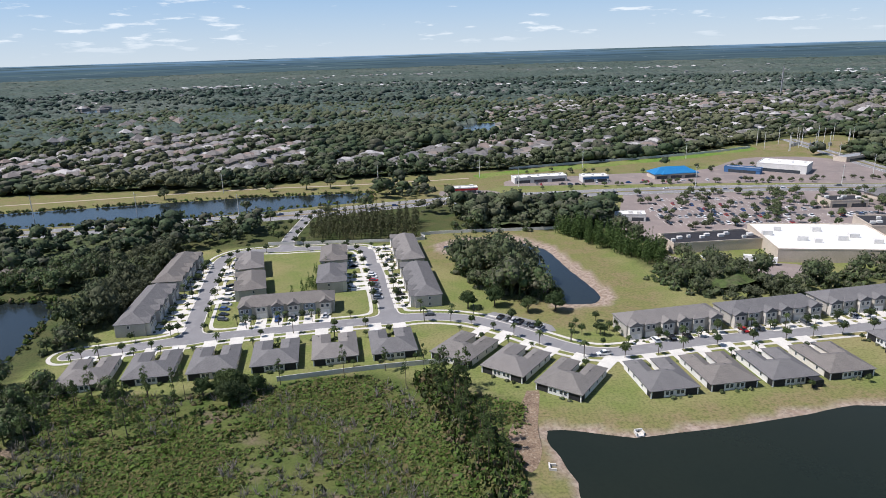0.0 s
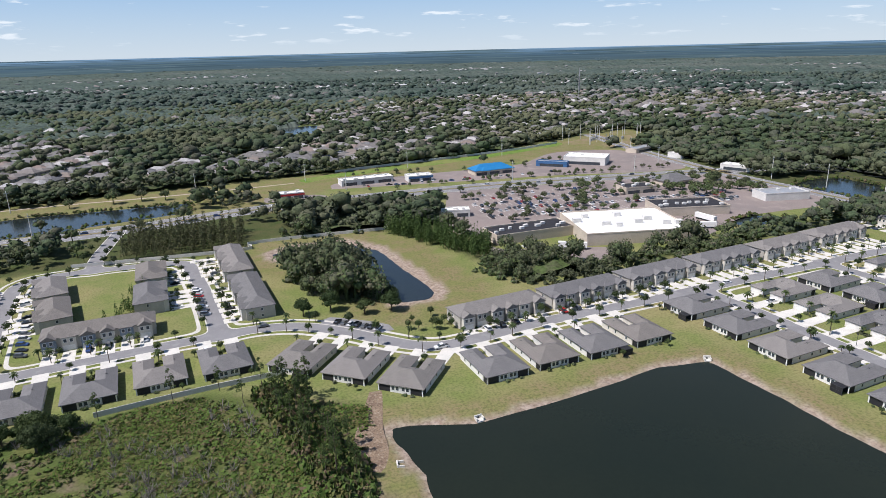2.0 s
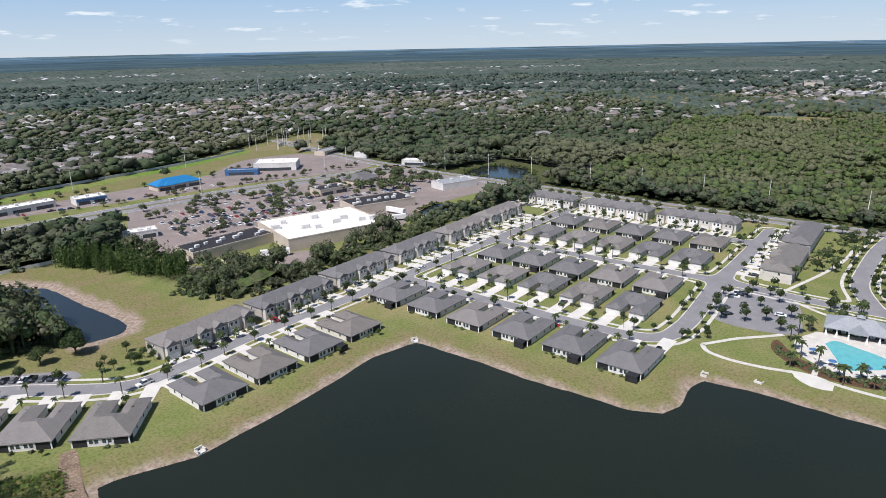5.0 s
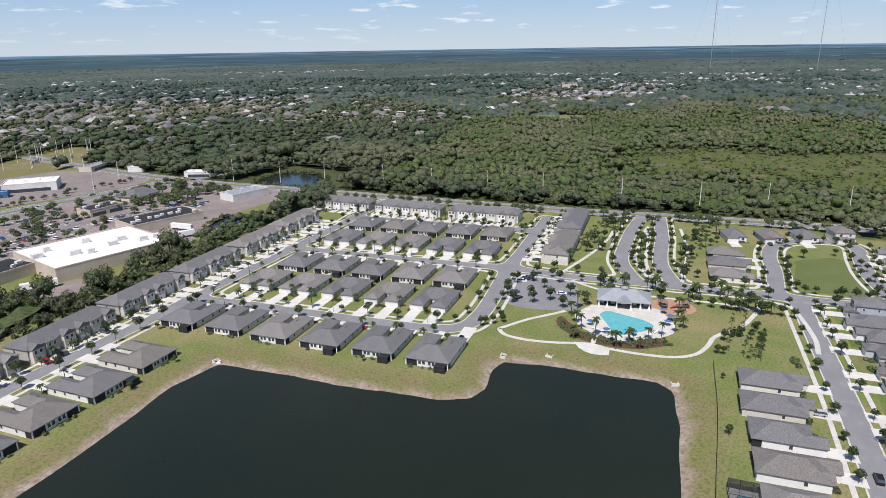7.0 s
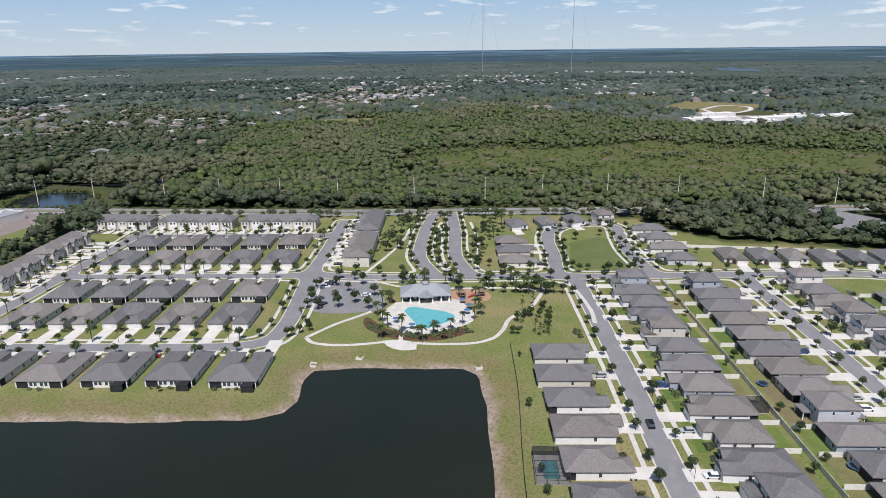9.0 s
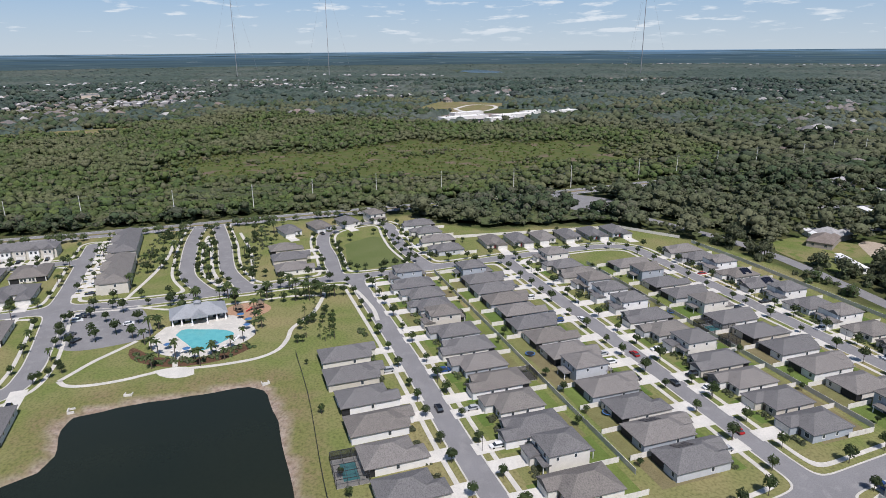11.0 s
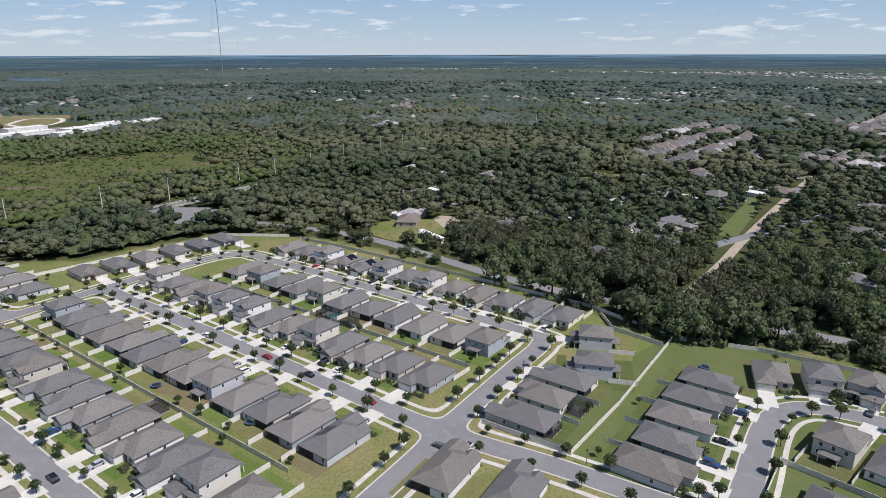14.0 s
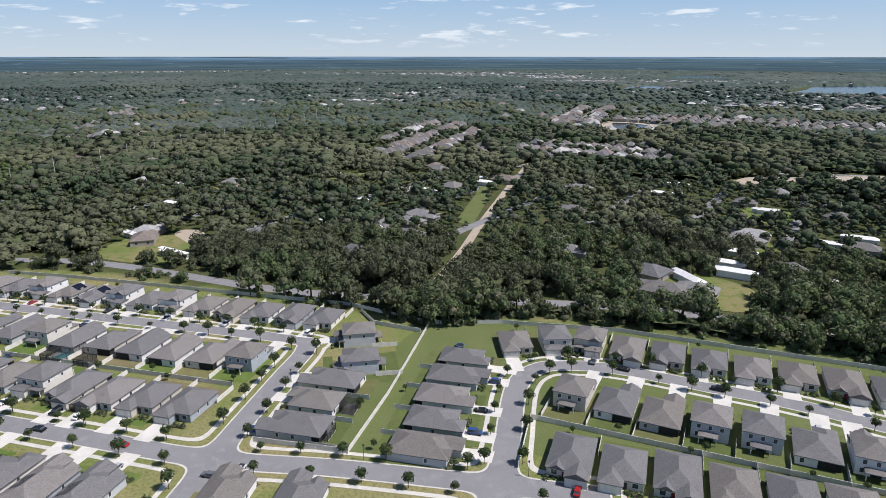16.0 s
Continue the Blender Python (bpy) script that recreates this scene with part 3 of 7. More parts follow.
cover[..., 3] = np.maximum(smoothstep(5, -5, edge_distance(SCRUB, GX, GY) + rag), smoothstep(20, -20, edge_distance(MEADOW, GX, GY, 90) + 16 * wobble(GX, GY, 45.0, 3.0)))
nx, ny = GX.shape
idx = np.arange(nx * ny).reshape(nx, ny)
quads = np.stack([idx[:-1, :-1], idx[1:, :-1], idx[1:, 1:], idx[:-1, 1:]], -1).reshape(-1, 4)
me = bpy.data.meshes.new("ground")
me.from_pydata(np.stack([GX, GY, GZ], -1).reshape(-1, 3).tolist(), [], quads.tolist())
me.shade_smooth()
att = me.attributes.new("cover", "FLOAT_COLOR", "POINT")
att.data.foreach_set("color", cover.reshape(-1))


def ground_material():
    m = bpy.data.materials.new("ground")
    m.use_nodes = True
    n, l = m.node_tree.nodes, m.node_tree.links
    pos = n.new("ShaderNodeNewGeometry").outputs["Position"]

    def tex(s, d=4.0):
        t = n.new("ShaderNodeTexNoise")
        t.inputs["Scale"].default_value, t.inputs["Detail"].default_value = s, d
        l.new(pos, t.inputs["Vector"])
        return t.outputs["Fac"]

    def rng(f, lo, hi):
        r = n.new("ShaderNodeMapRange")
        r.inputs[1].default_value, r.inputs[2].default_value = lo, hi
        l.new(f, r.inputs[0])
        return r.outputs[0]

    def mix(f, a, b, kind="MIX"):
        x = n.new("ShaderNodeMix")
        x.data_type, x.blend_type = "RGBA", kind
        for s, v in ((x.inputs[0], f), (x.inputs[6], a), (x.inputs[7], b)):
            if isinstance(v, tuple):
                s.default_value = (*v, 1)
            elif isinstance(v, (int, float)):
                s.default_value = v
            else:
                l.new(v, s)
        return x.outputs[2]

    big, mid, small = tex(0.02), tex(0.09), tex(0.5)
    wild = mix(rng(mid, 0.35, 0.65), (0.055, 0.075, 0.024), (0.085, 0.085, 0.036))
    lawn = mix(rng(mid, 0.4, 0.65), (0.152, 0.18, 0.055), (0.195, 0.195, 0.078))
    lawn = mix(rng(big, 0.5, 0.66), lawn, (0.245, 0.215, 0.10))
    dry = mix(rng(mid, 0.38, 0.6), (0.17, 0.172, 0.062), (0.205, 0.17, 0.085))
    dry = mix(rng(small, 0.5, 0.7), dry, (0.135, 0.145, 0.048))
    soil = mix(rng(small, 0.35, 0.65), (0.235, 0.175, 0.13), (0.37, 0.30, 0.24))
    scrub = mix(rng(mid, 0.36, 0.6), (0.07, 0.1, 0.026), (0.105, 0.115, 0.038))
    scrub = mix(rng(tex(0.14), 0.58, 0.68), scrub, (0.14, 0.108, 0.07))
    scrub = mix(rng(tex(0.04, 5.0), 0.57, 0.64), scrub, mix(rng(small, 0.35, 0.65), (0.12, 0.098, 0.066), (0.19, 0.145, 0.105)))
    a = n.new("ShaderNodeAttribute")
    a.attribute_name = "cover"
    s = n.new("ShaderNodeSeparateColor")
    l.new(a.outputs["Color"], s.inputs[0])
    col = mix(s.outputs[0], wild, lawn)
    col = mix(s.outputs[1], col, dry)
    col = mix(a.outputs["Alpha"], col, scrub)
    col = mix(s.outputs[2], col, soil)
    grain = tex(1.1, 7)
    col = mix(0.45, col, mix(1.0, col, rng(grain, 0.25, 0.56), "MULTIPLY"))
    b = n["Principled BSDF"]
    l.new(col, b.inputs["Base Color"])
    b.inputs["Roughness"].default_value, b.inputs["Specular IOR Level"].default_value = 0.95, 0.1
    bn = n.new("ShaderNodeBump")
    bn.inputs["Strength"].default_value, bn.inputs["Distance"].default_value = 0.4, 0.4
    l.new(small, bn.inputs["Height"])
    l.new(bn.outputs[0], b.inputs["Normal"])
    return m


me.materials.append(ground_material())
tagged(new("ground", me), "flat green and dry grass land reaching the horizon", "ground", kind="structure")


def grid_for(pts, pad, step):
    q = np.array(pts, float)
    lo, hi = q.min(0) - pad, q.max(0) + pad
    return np.meshgrid(np.arange(lo[0], hi[0] + step, step), np.arange(lo[1], hi[1] + step, step), indexing="ij")


for kind, w in WATERS:
    X, Y = grid_for(w, 12, 5.0)
    g = band_mesh(Geo(), X, Y, edge_distance(w, X, Y), -1e9, 4.5, -0.7)
    solid("water", g, M["water"] if kind == "lake" else M["blue_water"], "dark still water of a " + kind, kind, kind="structure")

# ---- roads with kerbs and pavements ----
X, Y = np.meshgrid(np.arange(-175, 445, 1.3), np.arange(-275, 460, 1.3), indexing="ij")
acc = np.zeros(X.shape)
for line in road_lines:
    acc += np.exp(-line_distance(line, X, Y, 30.0) / 2.0)
RD = -2.0 * np.log(np.maximum(acc, 1e-7))
solid("road", band_mesh(Geo(), X, Y, RD, -1e9, 3.72, 0.03), M["asphalt"], "pale grey asphalt residential streets", "road", kind="structure")
solid("kerb", band_mesh(Geo(), X, Y, RD, 3.7, 4.2, 0.09, 0.1), M["concrete"], "low pale concrete kerbs along the streets", "kerb", kind="structure")
walks = np.where(edge_distance(DEV, X, Y) < 2, RD, 99.0)
walks = np.where(edge_distance(LAKE, X, Y) < 4, 99.0, walks)
solid("pavement", band_mesh(Geo(), X, Y, walks, 6.4, 7.9, 0.07, 0.08), M["concrete"], "pale concrete pavement beside the streets", "pavement", kind="structure")


def road_dist(x, y):
    i, j = int(round((x + 175) / 1.3)), int(round((y + 275) / 1.3))
    return RD[i, j] if 0 <= i < RD.shape[0] and 0 <= j < RD.shape[1] else 99.0


solid("dirt_track", strip(Geo(), smooth_line([(-430, 500), (-300, 527), (-180, 552), (-80, 560), (20, 575)], 8.0), 1.6, 0.05), M["sand"], "pale dirt track along the canal", "track", kind="structure")
for half, pts in HIGHWAYS:
    ln = smooth_line(pts, 8.0)
    solid("highway", strip(Geo(), ln, half, 0.045), M["sand"] if half < 3 else M["asphalt"], "grey asphalt road with worn lanes", "road", kind="structure")
    if half > 6:
        g = Geo()
        for off in (-half + 0.4, half - 0.4):
            strip(g, ln, 0.12, 0.06, 0, off)
        for k in range(0, len(ln) - 1, 2):
            for off in (-half / 2, half / 2):
                strip(g, ln[k:k + 2], 0.1, 0.06, 0, off)
        solid("lane_marking", g, M["paint"], "white painted lane lines on the highway", "road marking", kind="structure")
        solid("median", strip(Geo(), ln, 1.4, 0.16, 0.12), M["bank"], "grassy median strip of the highway", "median", kind="structure")

# ---- houses ----
def win(parent, x, y, z, w, h, face, name="window", deep=False):
    """A window with a white frame and dark pane, on a wall that faces -y, +y, -x or +x ('s', 'n', 'w', 'e')."""
    key = ("win", w, h)
    if key not in PROTO:
        t = 0.1
        g = Geo()
        rings = [(w / 2 + t, -t, h + t, 0.0), (w / 2 + t, -t, h + t, -0.08), (w / 2, 0.0, h, -0.08), (w / 2, 0.0, h, -0.03)]
        for x1, z0, z1, yy in rings:
            g.v += [(-x1, yy, z0), (x1, yy, z0), (x1, yy, z1), (-x1, yy, z1)]
        for q in range(3):
            g.f += [(4 * q + k, 4 * q + (k + 1) % 4, 4 * q + 4 + (k + 1) % 4, 4 * q + 4 + k) for k in range(4)]
        frame_me = g.mesh("window_frame", M["white"])
        g.f.append((12, 13, 14, 15))
        one = g.mesh("window", M["white"])
        one.materials.append(M["glass"])
        one.polygons.foreach_set("material_index", [0] * 12 + [1])
        PROTO[key] = (frame_me, Geo().box(-w / 2, -0.03, 0, w / 2, 0.02, h).mesh("pane", M["glass"]), one)
    turn = {"s": 0, "e": 90, "n": 180, "w": 270}[face]
    f = part(name, PROTO[key][0 if deep else 2], None, parent, at=pose(x, y, z, 0, 0, turn))
    if deep:
        part("pane", PROTO[key][1], None, f)


def garage_door(parent, x, y, w=4.9, h=2.2):
    g = Geo()
    for k in range(4):
        g.box(x - w / 2, y - 0.05, 0.1 + k * h / 4, x + w / 2, y + 0.02, 0.1 + (k + 1) * h / 4 - 0.03)
    part("garage_door", g, M["garage"], parent)


VENT = Geo().box(-0.3, -0.25, -0.35, 0.3, 0.25, 0.12).mesh("roof_vent", M["dark_metal"])


def vents(o, pts):
    for p in pts:
        part("roof_vent", VENT, None, o, at=pose(*p))


def bungalow(kind):
    """One storey, hipped roof, garage wing to the street, screened porch behind."""
    def make():
        o = thing("house", ["single-storey house with hipped shingle roof and front garage", "single-storey house with gabled garage and screened porch", "long low house with shingle roof and pale stucco walls"][kind % 3], "house", "suburban houses")
        s = -1 if kind % 2 else 1
        w, d = 11.4, (18.5, 20.0, 17.5)[kind % 3]
        y0, y1, hh = -d / 2 + 2.5, d / 2, 2.95
        part("wall", Geo().box(-w / 2, y0, -0.2, w / 2, y1 - 2.6, hh).box(s * w / 2 - s * 5.6 if s > 0 else -w / 2, y1 - 2.6, -0.2, w / 2 if s > 0 else -w / 2 + 5.6, y1, hh)
             .box(min(-s * w / 2, -s * (w / 2 - 6.0)), y0 - 3.0, -0.2, max(-s * w / 2, -s * (w / 2 - 6.0)), y0, hh - 0.05), M["wall"], o)
        r = Geo().hip(-w / 2, y0, w / 2, y1, hh, 0.46)
        gx0, gx1 = min(-s * w / 2, -s * (w / 2 - 6.0)), max(-s * w / 2, -s * (w / 2 - 6.0))
        r.hip(gx0, y0 - 3.0, gx1, y0 + 5.0, hh - 0.02, 0.46, 0.4, 0.22, 0.0 if kind != 2 else 1.0, 1.0)
        if kind == 1:
            r.hip(s * 1.2 if s > 0 else -4.6, y0 - 0.6, 4.6 if s > 0 else -1.2, y0 + 4, hh + 0.2, 0.6, 0.3, 0.2, 0.0, 1.0)
        part("roof", r, M["shingle"], o)
        vents(o, [(0.9, 1.5, hh + 2.1)])
        if kind != 2:
            ym = y0 - 3.0 + 0.03
            gm = Geo()
            gc = (gx0 + gx1) / 2
            gm.face((gx0 - 0.1, ym, hh - 0.1), (gx1 + 0.1, ym, hh - 0.1), (gc, ym, hh + 1.45))
            part("gable", gm, M["wall"], o)
        garage_door(o, (gx0 + gx1) / 2, y0 - 3.0)
        px0, px1 = (-w / 2 + 0.1, w / 2 - 5.7) if s > 0 else (-w / 2 + 5.7, w / 2 - 0.1)
        part("porch_screen", Geo().box(px0, y1 - 2.55, 0.02, px1, y1 - 0.12, hh - 0.25), M["screen"], o, "dark mesh-screened back porch")
        part("door", Geo().box(s * 1.0 - 0.5, y0 - 0.06, 0.05, s * 1.0 + 0.5, y0 + 0.02, 2.1), M["door_red"] if kind == 1 else M["dark_metal"], o)
        win(o, s * 3.6, y0, 0.9, 1.5, 1.4, "s")
        for yy in (y0 + 4, y0 + 9):
            win(o, w / 2, yy, 1.0, 0.9, 1.3, "e")
        win(o, -w / 2, y0 + 6, 1.0, 0.9, 1.3, "w")
        win(o, s * (w / 2 - 1.7), y1, 0.9, 1.0, 1.4, "n")
        return o
    return make


def two_storey(kind):
    def make():
        o = thing("house", ["two-storey house with pale siding and hipped shingle roof", "two-storey house with gabled front and garage wing"][kind % 2], "house", "suburban houses")
        s = -1 if kind % 2 else 1
        w, y0, y1, hh = 10.6, -5.0, 7.4, 5.7
        gx0, gx1 = min(-s * w / 2, -s * (w / 2 - 5.8)), max(-s * w / 2, -s * (w / 2 - 5.8))
        part("wall", Geo().box(-w / 2, y0, -0.2, w / 2, y1, hh).box(gx0, y0 - 3.4, -0.2, gx1, y0, 2.9), M["wall"], o)
        r = Geo().hip(-w / 2, y0, w / 2, y1, hh, 0.46).hip(gx0, y0 - 3.4, gx1, y0 + 1, 2.9, 0.4, 0.35, 0.2, 1.0, 0.0)
        px = (gx1, w / 2) if s > 0 else (-w / 2, gx0)
        r.hip(px[0], y0 - 1.8, px[1], y0 + 0.5, 2.8, 0.3, 0.2, 0.2, 1, 0)
        r.hip(-2.2, y1 - 0.3, 3.0, y1 + 2.8, 2.7, 0.25, 0.2, 0.2, 0, 1)
        if kind % 2:
            r.hip(gx0 + 0.8, y0 - 0.7, gx1 - 0.8, y0 + 4, hh, 0.6, 0.3, 0.2, 0.0, 1.0)
        part("roof", r, M["shingle"], o)
        if kind % 2:
            gc = (gx0 + gx1) / 2
            part("gable", Geo().box(gx0 + 0.8, y0 - 0.7, 2.9, gx1 - 0.8, y0, hh - 0.1).face((gx0 + 0.8, y0 - 0.68, hh - 0.1), (gx1 - 0.8, y0 - 0.68, hh - 0.1), (gc, y0 - 0.68, hh + 1.2)), M["wall"], o)
        for x, y in ((px[0] + 0.3, y0 - 1.6), (px[1] - 0.3, y0 - 1.6), (-2.0, y1 + 2.6), (2.8, y1 + 2.6)):
            part("porch_post", Geo().box(x - 0.12, y - 0.12, 0, x + 0.12, y + 0.12, 2.65), M["white"], o)
        vents(o, [(1.0, 1.5, hh + 1.9)])
        garage_door(o, (gx0 + gx1) / 2, y0 - 3.4)
        part("patio_door", Geo().box(-1.2, y1 - 0.02, 0.05, 1.4, y1 + 0.05, 2.2), M["glass"], o)
        part("door", Geo().box((px[0] + px[1]) / 2 - 0.5, y0 - 0.06, 0.05, (px[0] + px[1]) / 2 + 0.5, y0 + 0.02, 2.1), M["dark_metal"], o)
        if kind % 2 == 0:
            win(o, -2.4, y0, 3.6, 1.6, 1.3, "s")
        win(o, 2.6, y0, 3.6, 1.2, 1.3, "s")
        for x in (-3.2, 0, 3.2):
            win(o, x, y1, 3.6, 1.0, 1.3, "n")
        win(o, 3.6, y1, 0.9, 1.0, 1.4, "n")
        for yy in (-2.5, 3.0):
            win(o, w / 2, yy, 3.7, 0.8, 1.1, "e")
            win(o, -w / 2, yy, 3.7, 0.8, 1.1, "w")
        return o
    return make


def villa(kind):
    """Two joined homes under one hipped roof, with garage wings beside a front court."""
    def make():
        o = thing("villa", "paired single-storey villa with hipped shingle roof and front court", "house", "lakeside villas")
        w, hh = 16.6, 2.9
        yb, ym, yf = 10.4, -2.6, -11.0
        lan = 4.6
        part("wall", Geo().box(-w / 2, ym, -0.2, w / 2, yb - 2.8, hh).box(-w / 2 + lan, yb - 2.8, -0.2, w / 2 - lan, yb, hh)
             .box(-w / 2, yf, -0.2, -w / 2 + 6.4, ym, hh).box(w / 2 - 6.4, yf, -0.2, w / 2, ym, hh), M["villa_wall"], o)
        r = Geo().hip(-w / 2, ym, w / 2, yb, hh, 0.44)
        for a in (-w / 2, w / 2 - 6.4):
            r.hip(a, yf, a + 6.4, ym + 6.0, hh + 0.01, 0.44)
        part("roof", r, M["shingle"], o)
        for sx in (-1, 1):
            garage_door(o, sx * (w / 2 - 3.2), yf)
            a, b = sorted((sx * (w / 2 - 0.1), sx * (w / 2 - lan)))
            part("porch_screen", Geo().box(a, yb - 2.75, 0.02, b, yb - 0.1, hh - 0.25), M["screen"], o, "dark mesh-screened back porch")
            part("porch_post", Geo().box(sx * (w / 2 - 0.3) - 0.2, yb - 0.35, 0, sx * (w / 2 - 0.3) + 0.2, yb, hh - 0.2), M["white"], o)
            win(o, sx * 2.6, yb, 0.9, 1.1, 1.4, "n", deep=True)
            win(o, sx * 1.1, yb, 0.9, 1.1, 1.4, "n", deep=True)
            part("door", Geo().box(sx * 1.1 - 0.45, ym - 0.06, 0.05, sx * 1.1 + 0.45, ym + 0.02, 2.1), M["dark_metal"], o)
            for yy in (-7.0, -2.5, 4.0):
                win(o, sx * w / 2, yy, 1.0, 0.9, 1.2, "e" if sx > 0 else "w")
        vents(o, [(-5.2, -3.5, hh + 1.55), (5.9, -6.8, hh + 1.2), (1.5, 1.2, hh + 1.75), (-1.8, 1.0, hh + 1.7)])
        if kind == 1:
            post = Geo().box(-0.06, -0.06, 0, 0.06, 0.06, 2.6).mesh("cage_post", M["dark_metal"])
            beam = Geo().box(-2.0, -0.06, -0.06, 2.0, 0.06, 0.06).mesh("cage_beam", M["dark_metal"])
            for x in (-7.9, -5.9, -3.9):
                part("cage_post", post, None, o, at=pose(x, yb + 3.0, 0))
            for zz in (1.25, 2.6):
                part("cage_beam", beam, None, o, at=pose(-5.9, yb + 3.0, zz))
            part("cage_mesh", Geo().box(-7.9, yb + 2.98, 0.02, -3.9, yb + 3.01, 2.55).box(-7.9, yb + 0.03, 2.56, -3.9, yb + 2.98, 2.59), M["screen"], o)
        return o
    return make


def townhouses(kind, units):
    """A terrace of two-storey homes with bays and garages to the street."""
    def make():
        o = thing("townhouse_block", ["two-storey beige townhouse terrace with gabled bays and garages", "two-storey townhouse terrace with blue-grey bays", "two-storey cream townhouse terrace with shingle roof"][kind], "townhouses", "townhouse terraces")
        u = 6.9
        L, y0, y1, hh = units * u, -5.6, 6.6, 5.7
        body = Geo().box(-L / 2, y0, -0.2, L / 2, y1, hh)
        part("wall", body, M["town_wall"] if kind < 2 else M["town_trim"], o)
        r = Geo().hip(-L / 2, y0, L / 2, y1, hh, 0.46)
        for k in range(units):
            x = -L / 2 + (k + 0.5) * u
            out = 1.9 if k % 3 != 1 else 0.9
            bw = 2.9
            bay = Geo().box(x - bw, y0 - out, -0.2, x + bw * 0.75, y0, hh - 0.15)
            r.hip(x - bw, y0 - out, x + bw * 0.75, y0 + 4.5, hh - 0.1, 0.62 if k % 3 != 1 else 0.45, 0.3, 0.2, 0.0 if k % 3 != 1 else 1.0, 1.0)
            part("bay", bay, (M["town_trim"], M["town_blue"], M["town_trim"])[kind] if k % 2 == 0 else (M["town_wall"], M["town_trim"], M["white"])[kind], o)
            if k % 3 != 1:
                xc = x - bw * 0.125
                part("gable", Geo().face((x - bw, y0 - out + 0.02, hh - 0.2), (x + bw * 0.75, y0 - out + 0.02, hh - 0.2), (xc, y0 - out + 0.02, hh + 1.35)), M["town_trim"], o)
            garage_door(o, x - 0.5, y0 - out, 4.2)
            win(o, x - 1.6, y0 - out, 3.5, 1.1, 1.4, "s")
            win(o, x + 0.6, y0 - out, 3.5, 1.1, 1.4, "s")
            if k % 2:
                win(o, x, y1, 3.7, 1.3, 1.3, "n")
        part("roof", r, M["shingle"], o)
        for zz in (0.9, 3.7):
            win(o, -L / 2, 1, zz, 0.9, 1.2, "w")
            win(o, L / 2, 1, zz, 0.9, 1.2, "e")
        return o
    return make


N_LAWN = [0]
HOUSES = []


def row(p, q, n, side, pick, front, widths, skip=()):
    """n houses on the line from p to q that front to its left (side 1) or right (side -1); front: the garage's distance before the centre; widths: spans of drive (centre, width)."""
    p, q = np.array(p, float), np.array(q, float)
    d = (q - p) / np.linalg.norm(q - p)
    out = np.array([-d[1], d[0]]) * side
    turn = math.degrees(math.atan2(out[1], out[0])) + 90
    for k in range(n):
        if k in skip:
            continue
        c = p + (q - p) * (k / max(1, n - 1))
        key, maker, sgn = pick(k)
        # fronts sway by a few hand's widths, as plots do
        c = c + out * (0.5 * math.sin(k * 2.1))
        place(key, maker, pose(c[0], c[1], 0.0, 0, 0, turn))
        along = np.array([-out[1], out[0]])  # the house's own +x
        HOUSES.append((c[0], c[1], turn, key))
        if key[0] in ("one", "two") and c[1] < -25 and c[0] < 315:
            sp = np.linalg.norm(q - p) / max(1, n - 1) / 2 - 0.25
            for d0, d1 in ((-15.0, 3.0), (9.0, 12.5)):
                a0, a1 = c + out * d0, c + out * d1
                if d0 > 0 and road_dist(*a1) < 8.2:
                    continue
                N_LAWN[0] += 1
                zz = 0.02 + 0.0005 * (N_LAWN[0] % 60)
                bed = Geo().face(*[(*v, zz) for v in (a0 - along * sp, a0 + along * sp, a1 + along * sp, a1 - along * sp)])
                solid("garden_lawn", bed, M["rich_plot"] if c[0] < 125 and c[1] < -135 else M["plot"], "garden lawn, green, yellowing or bare", "lawn", kind="structure")
        for off, wd in widths(key):
            a = c + along * off + out * front(key)
            reach = 0.0
            while reach < 26 and road_dist(*(a + out * reach)) > 3.9:
                reach += 0.4
            if reach > 25:
                reach = 8
            e = a + out * (reach + 0.35)
            h = along * wd / 2
            i = a - out * 0.3
            slab = Geo()
            lo, hi = [(*(i - h), 0.0), (*(i + h), 0.0), (*(e + h * 1.1), 0.0), (*(e - h * 1.1), 0.0)], [(*(i - h), 0.085), (*(i + h), 0.085), (*(e + h * 1.1), 0.1), (*(e - h * 1.1), 0.1)]
            slab.v, slab.f = lo + hi, [(4, 5, 6, 7)] + [(k, (k + 1) % 4, 4 + (k + 1) % 4, 4 + k) for k in range(4)]
            solid("driveway", slab, M["pale_concrete"], "pale concrete driveway from garage to kerb", "driveway", kind="structure")


rnd = random.Random(5)


def single(k):
    if rnd.random() < 0.24:
        v = rnd.randrange(2)
        return ("two", v), two_storey(v), v
    v = rnd.randrange(3)
    return ("one", v), bungalow(v), v


def villas(k):
    v = 1 if rnd.random() < 0.3 else 0
    return ("villa", v), villa(v), v


def s_front(key):
    return 8.4 if key[0] == "two" else {0: 9.75, 1: 10.5, 2: 9.25}[key[1]]


def s_width(key):
    # the garage's centre, measured along the house's own x
    s = -1 if key[1] % 2 else 1
    return [(-s * 2.6, 5.2)]


def v_width(key):
    return [(-5.1, 5.0), (5.1, 5.0)]


V = (villas, lambda k: 11.0, v_width)
S = (single, s_front, s_width)
row((-132, 211), (-23, 231), 6, 1, *V)
row((5, 224), (41, 199), 3, 1, *V)
row((71, 198), (134, 207), 4, 1, *V)
row((171, 221), (190, 111), 6, 1, *V)
row((220, 225), (235, 137), 5, -1, *V)
row((248, 228), (264, 143), 5, 1, *V)
row((297, 236), (312, 151), 5, -1, *V)
row((328, 242), (344, 157), 5, 1, *V)


